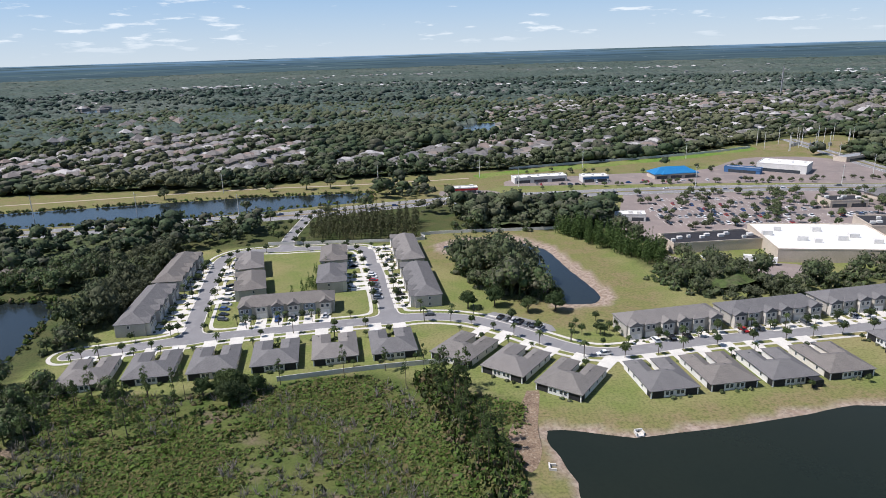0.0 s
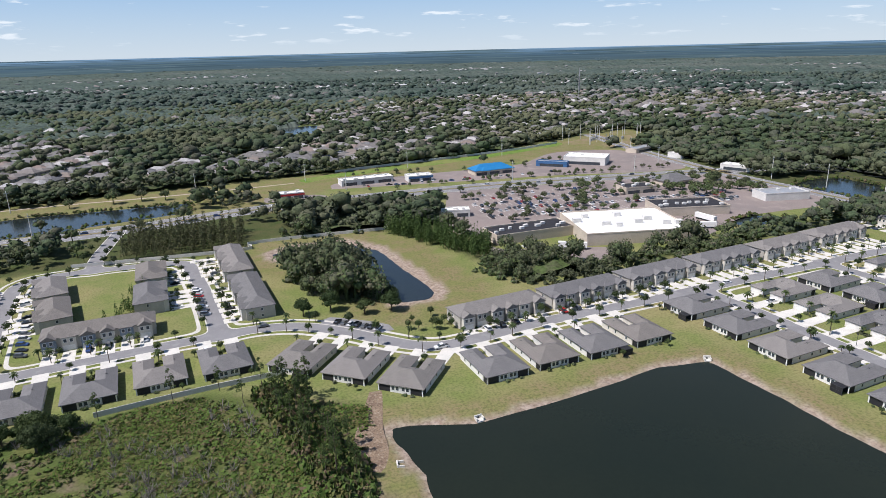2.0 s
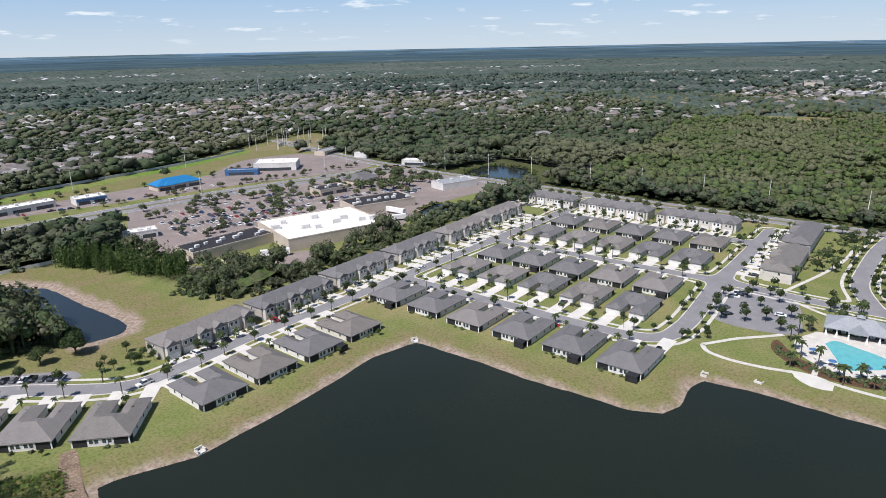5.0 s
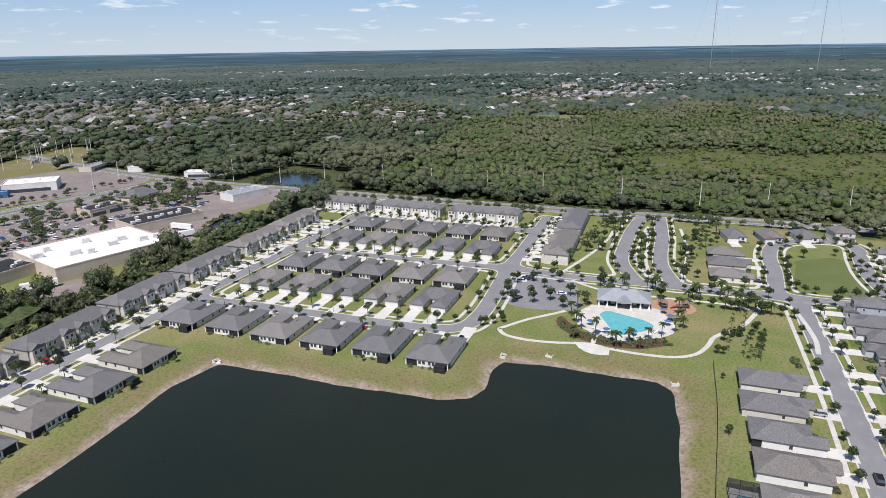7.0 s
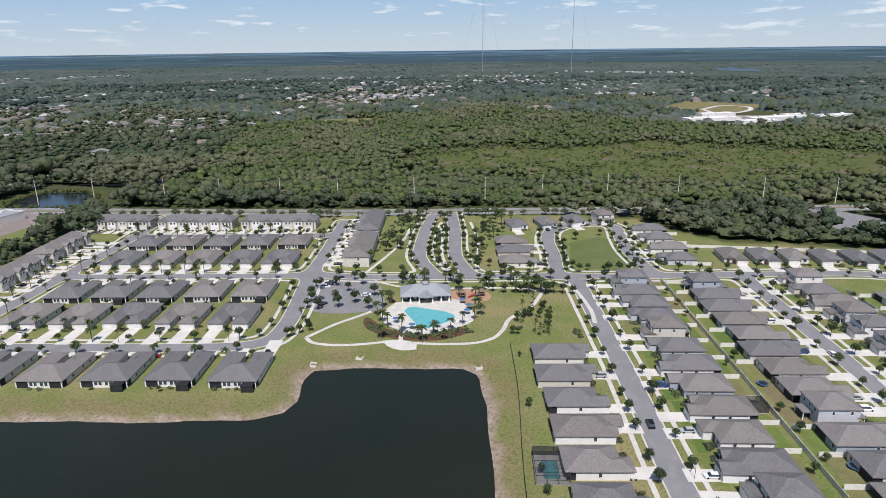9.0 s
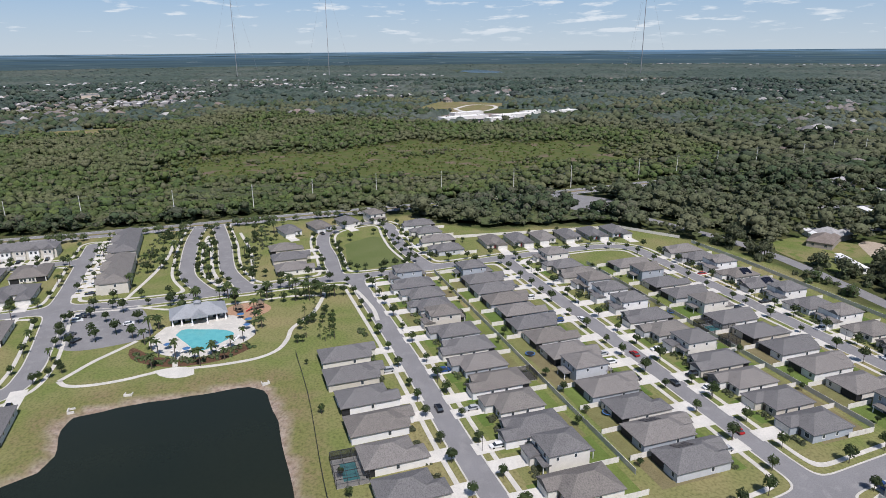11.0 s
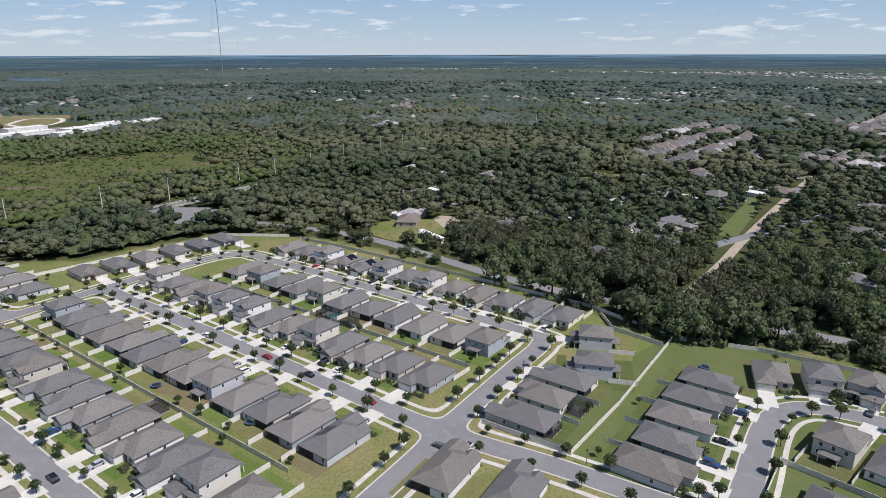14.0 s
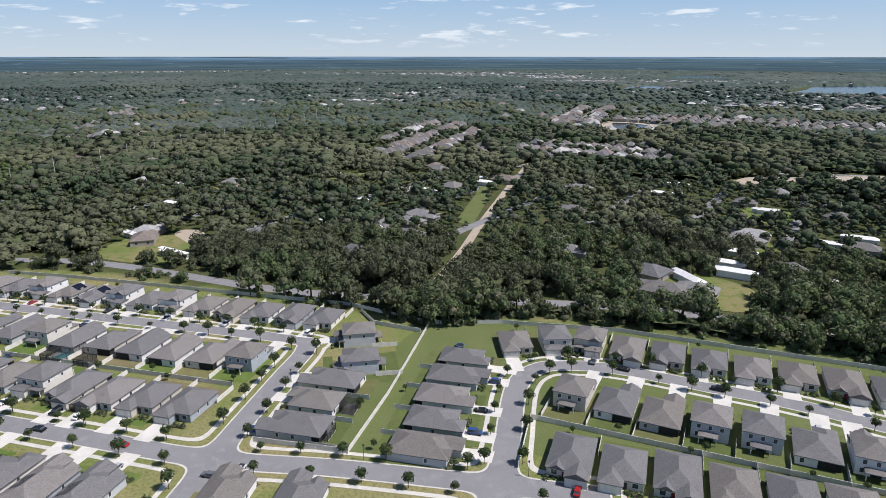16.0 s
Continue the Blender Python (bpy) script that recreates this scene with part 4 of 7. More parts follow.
def town(kind, units):
    def pick(k):
        kk = (kind + k) % 3 if kind < 3 else kind - 3
        return ("town", kk, units), townhouses(kk, units), kk
    return (pick, lambda key: 7.4, lambda key: [(-units * 6.9 / 2 + (j + 0.5) * 6.9 - 0.5, 4.6) for j in range(units)])


row((88, 242), (308, 285), 6, -1, *town(3, 6))
row((363, 289), (379, 182), 3, -1, *town(5, 7))
row((-136, 271), (-143, 323), 2, -1, *town(3, 7))
row((-97, 298), (-106, 330), 2, 1, *town(4, 4))
row((-59, 306), (-64, 340), 2, -1, *town(3, 4))
row((-14, 295), (-23, 349), 2, 1, *town(3, 7))
row((-73, 271), (-71, 271.3), 1, -1, *town(4, 6))
row((333, 112), (386, 122), 2, 1, *town(5, 7))

row((237, 3), (124, -17), 8, 1, *S, skip=(0,))
row((305, -31), (134, -58), 13, -1, *S)
row((305, -66), (140, -93), 13, 1, *S)
row((319, -112), (149, -137), 13, -1, *S)
row((300, -149), (153, -172), 11, 1, *S)
row((318, -187), (148, -215), 13, -1, *S)
def tall_pick(k):
    single(k)
    return ("two", k % 2), two_storey(k % 2), k % 2


row((126, -204), (113, -184), 2, -1, tall_pick, s_front, s_width)
row((115, -170), (110, -141), 3, -1, *S)
row((79, -204), (69, -146), 5, 1, *S)
row((66, -224), (52, -231), 2, -1, *S)
row((39, -235), (-120, -238), 12, -1, *S)
row((36, -194), (-105, -190), 11, 1, *S)
row((29, -158), (-55, -164), 7, -1, *S)
row((107, -106), (88, -111), 2, 1, *S)
row((363, 31), (327, 24), 3, 1, *S)
row((402, 31), (425, -24), 4, -1, *S)
row((402, -50), (345, -59), 4, -1, *S)
row((354, -88), (362, -168), 6, -1, *S)

# ---- clubhouse, pool and park ----
for name, pts, z, mt, label, cat in (
    ("pool_deck", [(264, 74), (273, 51), (264, 41), (252, 36), (241, 42), (233, 55), (238, 70), (250, 77)], 0.08, "concrete", "pale concrete deck round the pool", "pool deck"),
    ("parking_lot", [(288, 120), (294, 95), (266, 80), (254, 80), (247, 103), (258, 116)], 0.05, "asphalt", "grey asphalt clubhouse car park", "parking lot"),
    ("playground", [(277, 54), (285, 48), (285, 37), (277, 32), (269, 38), (268, 49)], 0.07, "playsand", "rust-brown mulch playground bed", "playground"),
    ("planting_bed", [(236, 72), (246, 82), (236, 80), (227, 66), (228, 48), (238, 36), (242, 40), (232, 55)], 0.05, "mulch", "brown mulch planting bed beside the pool deck", "planting bed"),
    ("lookout_patio", [(224, 69), (220, 66), (217, 60), (219, 54), (224, 55), (226, 62)], 0.09, "pale_concrete", "round white patio above the lake", "patio"),
    ("verge_lawn", [(104, -152), (88, -137), (40, -158), (-125, -158), (-125, -266), (30, -258), (104, -234)], 0.016, "rich_lawn", "mown green lawns between the southern streets", "lawn"),
    ("bare_soil", [(25, 194), (20.5, 181), (16, 167), (15, 156), (21, 150), (25, 159), (25.5, 171), (27.5, 183), (29, 194)], 0.05, "soil", "trodden bare soil beside the lake", "soil"),
    ("village_green", [(366, -3), (372, -3), (386, -20), (384, -24), (340, -36), (328, -34), (326, -12), (334, -4)], 0.03, "rich_lawn", "mown village green", "lawn"),
    ("forecourt", [(118, 352), (122, 333), (150, 322), (180, 314), (172, 296), (150, 300), (118, 325)], 0.05, "old_asphalt", "asphalt service yard behind the shops", "yard"),
    ("parking_lot", [(136, 490), (250, 486), (366, 474), (384, 440), (390, 360), (300, 345), (240, 315), (238, 372), (178, 376), (120, 362), (108, 394)], 0.03, "old_asphalt", "brownish asphalt car park of the shopping centre", "parking lot"),
    ("parking_lot", [(48, 536), (150, 528), (240, 522), (368, 510), (372, 620), (300, 640), (232, 585), (150, 575), (60, 562)], 0.03, "old_asphalt", "asphalt lots of the roadside shops", "parking lot"),
    ("substation_yard", [(328, 699), (434, 763), (455, 700), (375, 650)], 0.04, "bank", "gravel yard of an electrical substation", "yard"),
    ("guest_parking", [(14, 256), (19, 263), (42, 247), (38, 240)], 0.05, "asphalt", "asphalt bay of kerbside parking spaces", "parking bay"),
    ("guest_parking", [(-33, 282), (-36, 281), (-43, 320), (-40, 321)], 0.05, "asphalt", "asphalt bay of kerbside parking spaces", "parking bay"),
    ("school_yard", [(1090, -165), (1150, -200), (1120, -420), (1060, -430), (1000, -320), (960, -217)], 0.4, "old_asphalt", "worn asphalt yard of a distant school", "yard"),
    ("car_wash_lot", [(-6, 522), (34, 520), (40, 505), (-2, 503)], 0.04, "old_asphalt", "small asphalt lot beside the highway", "parking lot"),
):
    patch(name, pts, z, M[mt], label, cat, thick=0.06)
patch("ball_field", [(0, 1000), (60, 1040), (100, 1020), (70, 900), (20, 900)], 0.3, M["lawn"], "grass round a far pond", "lawn")
patch("far_pond", [(12, 1010), (60, 1030), (84, 1020), (62, 930), (40, 915)], 0.6, M["blue_water"], "small far pond among houses", "pond")
FAR_LAKES = [
    [(-880, 1560), (-790, 1610), (-735, 1480), (-800, 1470)],
    [(134, -1000), (99, -1062), (116, -1102), (150, -1132), (174, -1128), (162, -1060)],
    [(330, -2290), (230, -2330), (140, -2370), (150, -2480), (260, -2560), (330, -2440)],
    [(300, -3400), (100, -3480), (-20, -3500), (100, -3800), (260, -3700)],
    [(-170, -2250), (-420, -2260), (-900, -2350), (-980, -2900), (-500, -2850), (-290, -2720), (-230, -2480)],
    [(3500, -660), (3190, -690), (3210, -850), (3740, -820)],
]
for pts in FAR_LAKES:
    patch("far_lake", pts, 0.6, M["blue_water"], "far blue lake among trees", "lake", step=15)
patch("lake_bank", [(122, -985), (84, -1062), (104, -1118), (150, -1148), (190, -1140), (176, -1050)], 0.3, M["sand"], "pale sandy rim of a far pond", "bank", step=8)

# clearings in the woods
CLEARINGS = [
    ("clearing", "lawn", [(268, -250), (300, -242), (326, -248), (334, -280), (312, -296), (280, -282)], "rough grass clearing round old homesteads"),
    ("sandy_yard", "sand", [(290, -284), (302, -290), (316, -298), (318, -308), (304, -310), (288, -294)], "bare sandy yard and drive"),
    ("parking_lot", "asphalt", [(410, -170), (455, -160), (486, -172), (470, -190), (452, -204), (414, -200)], "small asphalt car park under oaks"),
    ("clearing", "rich_lawn", [(150, -400), (162, -400), (178, -470), (192, -536), (186, -545), (168, -480)], "mown verge beside a straight back road"),
    ("clearing", "lawn", [(30, -296), (30, -340), (0, -345), (-22, -330), (-20, -300)], "grass yard of old homes among oaks"),
    ("clearing", "lawn", [(-8, -405), (-34, -400), (-36, -425), (-10, -428)], "grass yard of an old home"),
    ("clearing", "lawn", [(-14, -478), (-46, -482), (-50, -525), (-22, -528)], "grass at a back road's fork"),
    ("earthworks", "sand", [(-6, -624), (-26, -664), (-60, -678), (-150, -722), (-420, -830), (-410, -770), (-140, -684), (-56, -650), (-20, -622)], "bare strip of cleared earth"),
    ("clearing", "bank", [(40, -700), (14, -690), (-20, -690), (-30, -720), (10, -730)], "dry grass beside the cleared strip"),
    ("clearing", "bank", [(372, -424), (400, -424), (404, -452), (380, -456)], "dry grass yard among oaks"),
    ("clearing", "lawn", [(330, -500), (300, -494), (300, -530), (330, -540)], "grass yard among oaks"),
    ("school_field", "bank", [(1170, -180), (1260, -150), (1460, -240), (1370, -360), (1250, -330), (1190, -260)], "school playing field"),
    ("clearing", "bank", [(960, 400), (1030, 410), (1060, 290), (1010, 285), (970, 330)], "dry grass clearing in the woods"),
]
for q, (nm, mt, pts, label) in enumerate(CLEARINGS):
    patch(nm, pts, 0.12 + 0.02 * q, M[mt], label, "clearing")
solid("running_track", strip(Geo(), smooth_line([(1250, -232), (1330, -280), (1310, -320), (1248, -312), (1190, -275), (1195, -240), (1250, -232)], 6.0), 4.0, 0.6), M["pale_concrete"], "pale running track of a distant school", "track", kind="structure")

paths = Geo()
for pts in ([(222, 100), (228, 97), (236, 93), (246, 86), (252, 82)], [(222, 100), (218, 96), (217, 88), (219, 78), (223, 68)],
            [(224, 57), (225, 45), (228, 33), (234, 26), (243, 23), (252, 22), (259, 19), (270, 13), (289, 9)], [(289, 9), (291, 22), (289, 36), (286, 52), (284, 75), (290, 92)],
            [(289, 9), (300, 8), (300, -3), (272, -12), (255, -14)], [(226, 62), (231, 63), (235, 63)], [(300, 100), (340, 96), (372, 96), (400, 100)], [(312, 44), (340, 47), (372, 52), (410, 62)]):
    strip(paths, smooth_line(pts, 1.5), 0.9, 0.11, 0.08)
solid("footpath", paths, M["concrete"], "winding pale concrete footpath through the park", "footpath", kind="structure")
patch("pool", [(255, 68), (260, 66), (259, 59), (257, 50), (253, 45), (248, 46), (243, 50), (238, 56), (246, 62)], 0.14, M["pool_water"], "free-form swimming pool with turquoise water", "swimming pool", step=1.0, thick=0.1)


def clubhouse():
    o = thing("clubhouse", "open-sided clubhouse with pale metal hipped roof beside the pool", "clubhouse")
    part("wall", Geo().box(-10, -1.5, -0.1, 10, 6.5, 3.2), M["stucco_white"], o)
    part("roof", Geo().hip(-11, -6, 11, 7, 3.4, 0.5, 0.6, 0.3).hip(-3, -8, 3, 2, 3.42, 0.55, 0.4, 0.25, 0.0, 1.0), M["metal_roof"], o)
    part("cupola", Geo().box(-1.2, -0.7, 6.2, 1.2, 1.7, 7.4).hip(-1.2, -0.7, 1.2, 1.7, 7.4, 0.6, 0.3, 0.1), M["metal_roof"], o)
    part("gable", Geo().face((-3, -7.95, 3.3), (3, -7.95, 3.3), (0, -7.95, 5.1)), M["dark_metal"], o)
    post = Geo().box(-0.25, -0.25, 0, 0.25, 0.25, 3.2).box(-0.4, -0.4, 0, 0.4, 0.4, 0.9).mesh("column", M["white"])
    for x in (-10.6, -7, -3, 3, 7, 10.6):
        part("column", post, None, o, at=pose(x, -5.6 if abs(x) > 3.5 else -7.6, 0))
    for x in (-7, -2.5, 2.5, 7):
        part("glass_door", Geo().box(x - 1.4, -1.58, 0.05, x + 1.4, -1.48, 2.6), M["glass"], o)
    return o


clubhouse().matrix_basis = pose(272, 62, 0, 0, 0, -76)


def play_frame():
    o = thing("climbing_frame", "brown and red playground climbing frame with slide", "playground")
    for x in (-2.5, 0, 2.5):
        for y in (-1.2, 1.2):
            part("post", Geo().box(x - 0.1, y - 0.1, 0, x + 0.1, y + 0.1, 2.8), M["wood"], o)
    part("platform", Geo().box(-2.6, -1.3, 1.3, 2.6, 1.3, 1.45), M["wood"], o)
    part("roof", Geo().hip(-2.6, -1.3, 0.1, 1.3, 2.8, 0.8, 0.2, 0.1), M["wood"], o)
    part("slide", Geo().face((2.6, -0.5, 1.45), (2.6, 0.5, 1.45), (5.4, 0.5, 0.15), (5.4, -0.5, 0.15)).box(2.6, -0.6, 1.2, 5.4, -0.5, 1.3), M["red_paint"], o)
    return o


place("play", play_frame, pose(276, 46, 0.07, 0, 0, 30))
place("play", play_frame, pose(278, 38, 0.07, 0, 0, 120))


def umbrella():
    o = thing("parasol", "blue pool parasol on a pole", "parasol", "pool parasols")
    part("pole", Geo().tube((0, 0, 0), (0, 0, 2.4), 0.04, 0.03), M["steel"], o)
    g = Geo()
    for k in range(8):
        a, b = k * math.tau / 8, (k + 1) * math.tau / 8
        g.face((1.5 * math.cos(a), 1.5 * math.sin(a), 2.1), (1.5 * math.cos(b), 1.5 * math.sin(b), 2.1), (0, 0, 2.7))
    part("canopy", g, M["blue_wall"], o)
    return o


for x, y in ((268, 44), (262, 40), (240, 50), (237, 60), (242, 68), (256, 40)):
    place("umbrella", umbrella, pose(x, y, 0.08))


def lounger():
    o = thing("sun_lounger", "white sun lounger on the pool deck", "sun lounger", "pool loungers")
    part("seat", Geo().box(-0.35, -1, 0.3, 0.35, 0.4, 0.4), M["white"], o)
    part("backrest", Geo().face((-0.35, 0.4, 0.35), (0.35, 0.4, 0.35), (0.35, 1.0, 0.8), (-0.35, 1.0, 0.8)).face((-0.35, 1.0, 0.75), (0.35, 1.0, 0.75), (0.35, 0.4, 0.3), (-0.35, 0.4, 0.3)), M["white"], o)
    for x, y in ((-0.3, -0.9), (0.3, -0.9), (-0.3, 0.35), (0.3, 0.35)):
        part("leg", Geo().box(x - 0.04, y - 0.04, 0, x + 0.04, y + 0.04, 0.32), M["steel"], o)
    return o


for k in range(9):
    place("lounger", lounger, pose(240 + 1.1 * k, 47 - 1.0 * k + 0.06 * k * k, 0.08, 0, 0, 35))
for k in range(6):
    place("lounger", lounger, pose(236.5 + 0.5 * k, 56 + 2.0 * k, 0.08, 0, 0, 100))


def drain():
    o = thing("drain_outlet", "pale concrete drain outlet on the bank", "drain", "bank drains")
    part("headwall", Geo().box(-1.3, -0.2, -0.9, 1.3, 0.2, 0.7), M["pale_concrete"], o)
    for s in (-1, 1):
        part("wing_wall", Geo().box(s * 1.15 - 0.15, -1.9, -1.0, s * 1.15 + 0.15, -0.2, 0.45), M["pale_concrete"], o)
    part("apron", Geo().box(-1.0, -2.2, -1.1, 1.0, -0.2, -0.35), M["pale_concrete"], o)
    part("pipe", Geo().tube((0, -0.35, -0.1), (0, -0.15, -0.1), 0.35, 0.35, 10), M["dark_metal"], o)
    return o


for x, y, a in ((147, 181, -20), (200, 89, 10), (207, 73, 90), (207, 28, 110), (55, 168.5, 10), (26, 152, 85)):
    place("drain", drain, pose(x, y, 0.05, 0, 0, a))

# ---- shops ----
def shop(x, y, w, d, h, turn, wall, roof, label, units=0, band=None, dark=None, hipped=False, name="shop_building"):
    o = thing(name, label, "shop building")
    o.matrix_basis = pose(x, y, 0, 0, 0, turn)
    part("wall", Geo().box(-w / 2, -d / 2, -0.2, w / 2, d / 2, h), M[wall], o)
    if hipped:
        part("roof", Geo().hip(-w / 2, -d / 2, w / 2, d / 2, h, 0.5, 0.9, 0.3).hip(-w / 4 - 4, -d / 2 - 2, -w / 4 + 4, d / 4, h, 0.5, 0.6, 0.3), M[roof], o)
    else:
        part("roof", Geo().box(-w / 2 + 0.4, -d / 2 + 0.4, h - 0.1, w / 2 - 0.4, d / 2 - 0.4, h + 0.05), M[roof], o)
        for nm, b in (("parapet", (-w / 2 - 0.1, -d / 2 - 0.1, h, w / 2 + 0.1, -d / 2 + 0.35, h + 0.7)), ("parapet", (-w / 2 - 0.1, d / 2 - 0.35, h, w / 2 + 0.1, d / 2 + 0.1, h + 0.7)),
                      ("parapet", (-w / 2 - 0.1, -d / 2 + 0.35, h, -w / 2 + 0.35, d / 2 - 0.35, h + 0.7)), ("parapet", (w / 2 - 0.35, -d / 2 + 0.35, h, w / 2 + 0.1, d / 2 - 0.35, h + 0.7))):
            part(nm, Geo().box(*b), M[wall], o)
    r2 = random.Random(int(x * 7 + y))
    for k in range(units):
        ux, uy = (k + 0.5) / units * w - w / 2 + r2.uniform(-1, 1), r2.uniform(-0.3, 0.3) * d
        s = r2.uniform(1.0, 1.6) * (1.8 if w > 60 else 1)
        part("roof_unit", Geo().box(ux - s, uy - s * 0.7, h, ux + s, uy + s * 0.7, h + (2.6 if w > 60 else 1.4)), M["stucco_white"], o, "pale rooftop air handler")
    if band:
        part("fascia", Geo().box(-w / 2 - 0.15, -d / 2 - 0.2, h * 0.62, w / 2 + 0.15, -d / 2 - 0.1, h * 0.95), M[band], o)
    n = 1 if math.hypot(x, y) > 600 else max(2, int(w / 12))
    for k in range(n):
        xx = (k + 0.5) / n * w - w / 2
        part("shop_window", Geo().box(xx - w / n * 0.38, -d / 2 - 0.08, 0.2, xx + w / n * 0.38, -d / 2 + 0.02, min(3.0, h * 0.6)), M["glass"], o)
    return o


shop(206, 341, 64, 52, 6.8, 172, "stucco", "membrane", "large supermarket with white membrane roof and rooftop units", 9, name="supermarket")
shop(148, 351, 52, 20, 5.5, 186, "stucco", "tar_roof", "long shop row with black flat roof", 9)
shop(272, 371, 48, 26, 5.5, 170, "stucco", "tar_roof", "long shop row with black flat roof and vents", 10)
shop(196, 556, 38, 17, 4.5, 6, "stucco", "blue_roof", "low shop with bright blue hipped metal roof", hipped=True)
shop(80, 553, 46, 13, 4.6, 8, "stucco_white", "membrane", "white strip of small shops with flat roof", 5)
shop(126, 547, 22, 13, 4.8, 4, "stucco_white", "membrane", "small shop with blue and white front", 3, "blue_wall")
shop(15, 514, 19, 9, 4.5, 5, "stucco_white", "membrane", "white drive-through shop with red fin", 2, "red_paint")
shop(300, 570, 40, 26, 7.0, -38, "stucco_white", "membrane", "tall white drugstore with flat roof", 4)
shop(262, 566, 30, 8, 4.5, -38, "blue_wall", "metal_roof", "long blue car-wash building", 0, "blue_wall")
shop(358, 381, 34, 17, 5.0, 172, "stucco_white", "metal_roof", "service garage with blue band and red fin", 3, "blue_wall")
shop(274, 438, 26, 16, 4.6, 0, "stucco", "tar_roof", "small bank with black flat roof", 4)
shop(318, 455, 26, 18, 3.6, 10, "stucco", "shingle", "restaurant with brown hipped roof", hipped=True)
shop(404, 484, 26, 12, 4.6, -60, "stucco_white", "membrane", "white petrol station shop", 2)
shop(390, 615, 44, 13, 4.2, 25, "stucco", "metal_roof", "long low storage building", 0)
shop(404, 566, 26, 16, 4.5, 25, "stucco_white", "membrane", "small white shop with flat roof", 3)
shop(120, 415, 20, 10, 4.4, -10, "stucco_white", "membrane", "small white shop by the car park", 3)
for x, y, w, d, turn in ((1030, -205, 86, 22, -66), (1000, -262, 60, 18, -66), (1052, -300, 96, 20, -62), (1085, -388, 70, 16, -58), (1100, -225, 60, 16, -66), (1092, -340, 50, 18, -60)):
    shop(x, y, w, d, 8, turn, "stucco_white", "membrane", "long low white wing of a distant school", 3, name="school_building")
shop(1760, 590, 90, 40, 10, 20, "stucco", "far_roof", "large tan distant building", 0)
shop(1060, 500, 40, 26, 7, 12, "stucco_white", "membrane", "white distant building among trees", 0)
shop(520, 700, 34, 20, 6, 15, "stucco", "far_roof", "low distant building with orange roof", hipped=True)
shop(-231, 332, 22, 14, 3.4, 10, "wall", "shingle", "lakeside house with grey hipped roof among trees", hipped=True, name="house")


def box_trailer():
    o = thing("box_trailer", "white box trailer parked behind the supermarket", "trailer")
    part("body", Geo().box(-8, -1.25, 1.1, 8, 1.25, 4.1), M["white"], o)
    part("chassis", Geo().box(-7.5, -0.9, 0.8, 7.5, 0.9, 1.1), M["dark_metal"], o)
    for x in (5.0, 6.3):
        for s in (-1, 1):
            part("wheel", Geo().tube((x, s * 0.8, 0.5), (x, s * 1.2, 0.5), 0.5, 0.5, 10), M["tyre"], o)
    for s in (-1, 1):
        part("landing_leg", Geo().box(-5.1, s * 0.8 - 0.1, 0, -4.9, s * 0.8 + 0.1, 0.9), M["steel"], o)
    return o


place("trailer", box_trailer, pose(161, 318, 0.05, 0, 0, -27))
place("trailer", box_trailer, pose(268, 345, 0.05, 0, 0, 100))
place("trailer", box_trailer, pose(255, 330, 0.05, 0, 0, -20))

# the lush strip between the suburb's wall and the highway shops
patch("verge", [(30, 572), (64, 590), (150, 614), (250, 650), (330, 690), (322, 712), (255, 668), (150, 636), (60, 606), (26, 590)], 0.05, M["lush"], "bright green rough grass along the highway", "grass")

# ---- far houses among the trees ----
def far_house(kind):
    """A low house with hipped wings, small with distance."""
    g = Geo()
    w, d = ((12, 17), (15, 13), (13, 20), (5, 17))[kind]
    g.box(-w / 2, -d / 2, -0.5, w / 2, d / 2, 2.9).box(-w / 2, -d / 2 - 4, -0.5, 0, -d / 2, 2.9)
    for x in (-w / 4, w / 4):
        for sy in (-1, 1):
            g.box(x - 0.6, sy * d / 2 - 0.05, 1.0, x + 0.6, sy * d / 2 + 0.05, 2.2)
    n = len(g.f)
    g.hip(-w / 2, -d / 2, w / 2, d / 2, 2.9, 0.42).hip(-w / 2, -d / 2 - 4, 0, 2, 2.88, 0.42)
    me = g.mesh("house", M["far_wall"] if kind < 3 else M["white"])
    me.materials.append(M["far_roof"] if kind < 3 else M["membrane"])
    me.materials.append(M["glass"])
    me.polygons.foreach_set("material_index", [0] * 12 + [2] * (n - 12) + [1] * (len(g.f) - n))
    return me


FAR_MESH = [far_house(k) for k in range(4)]
FAR = []
HERE = []
far_street = Geo()


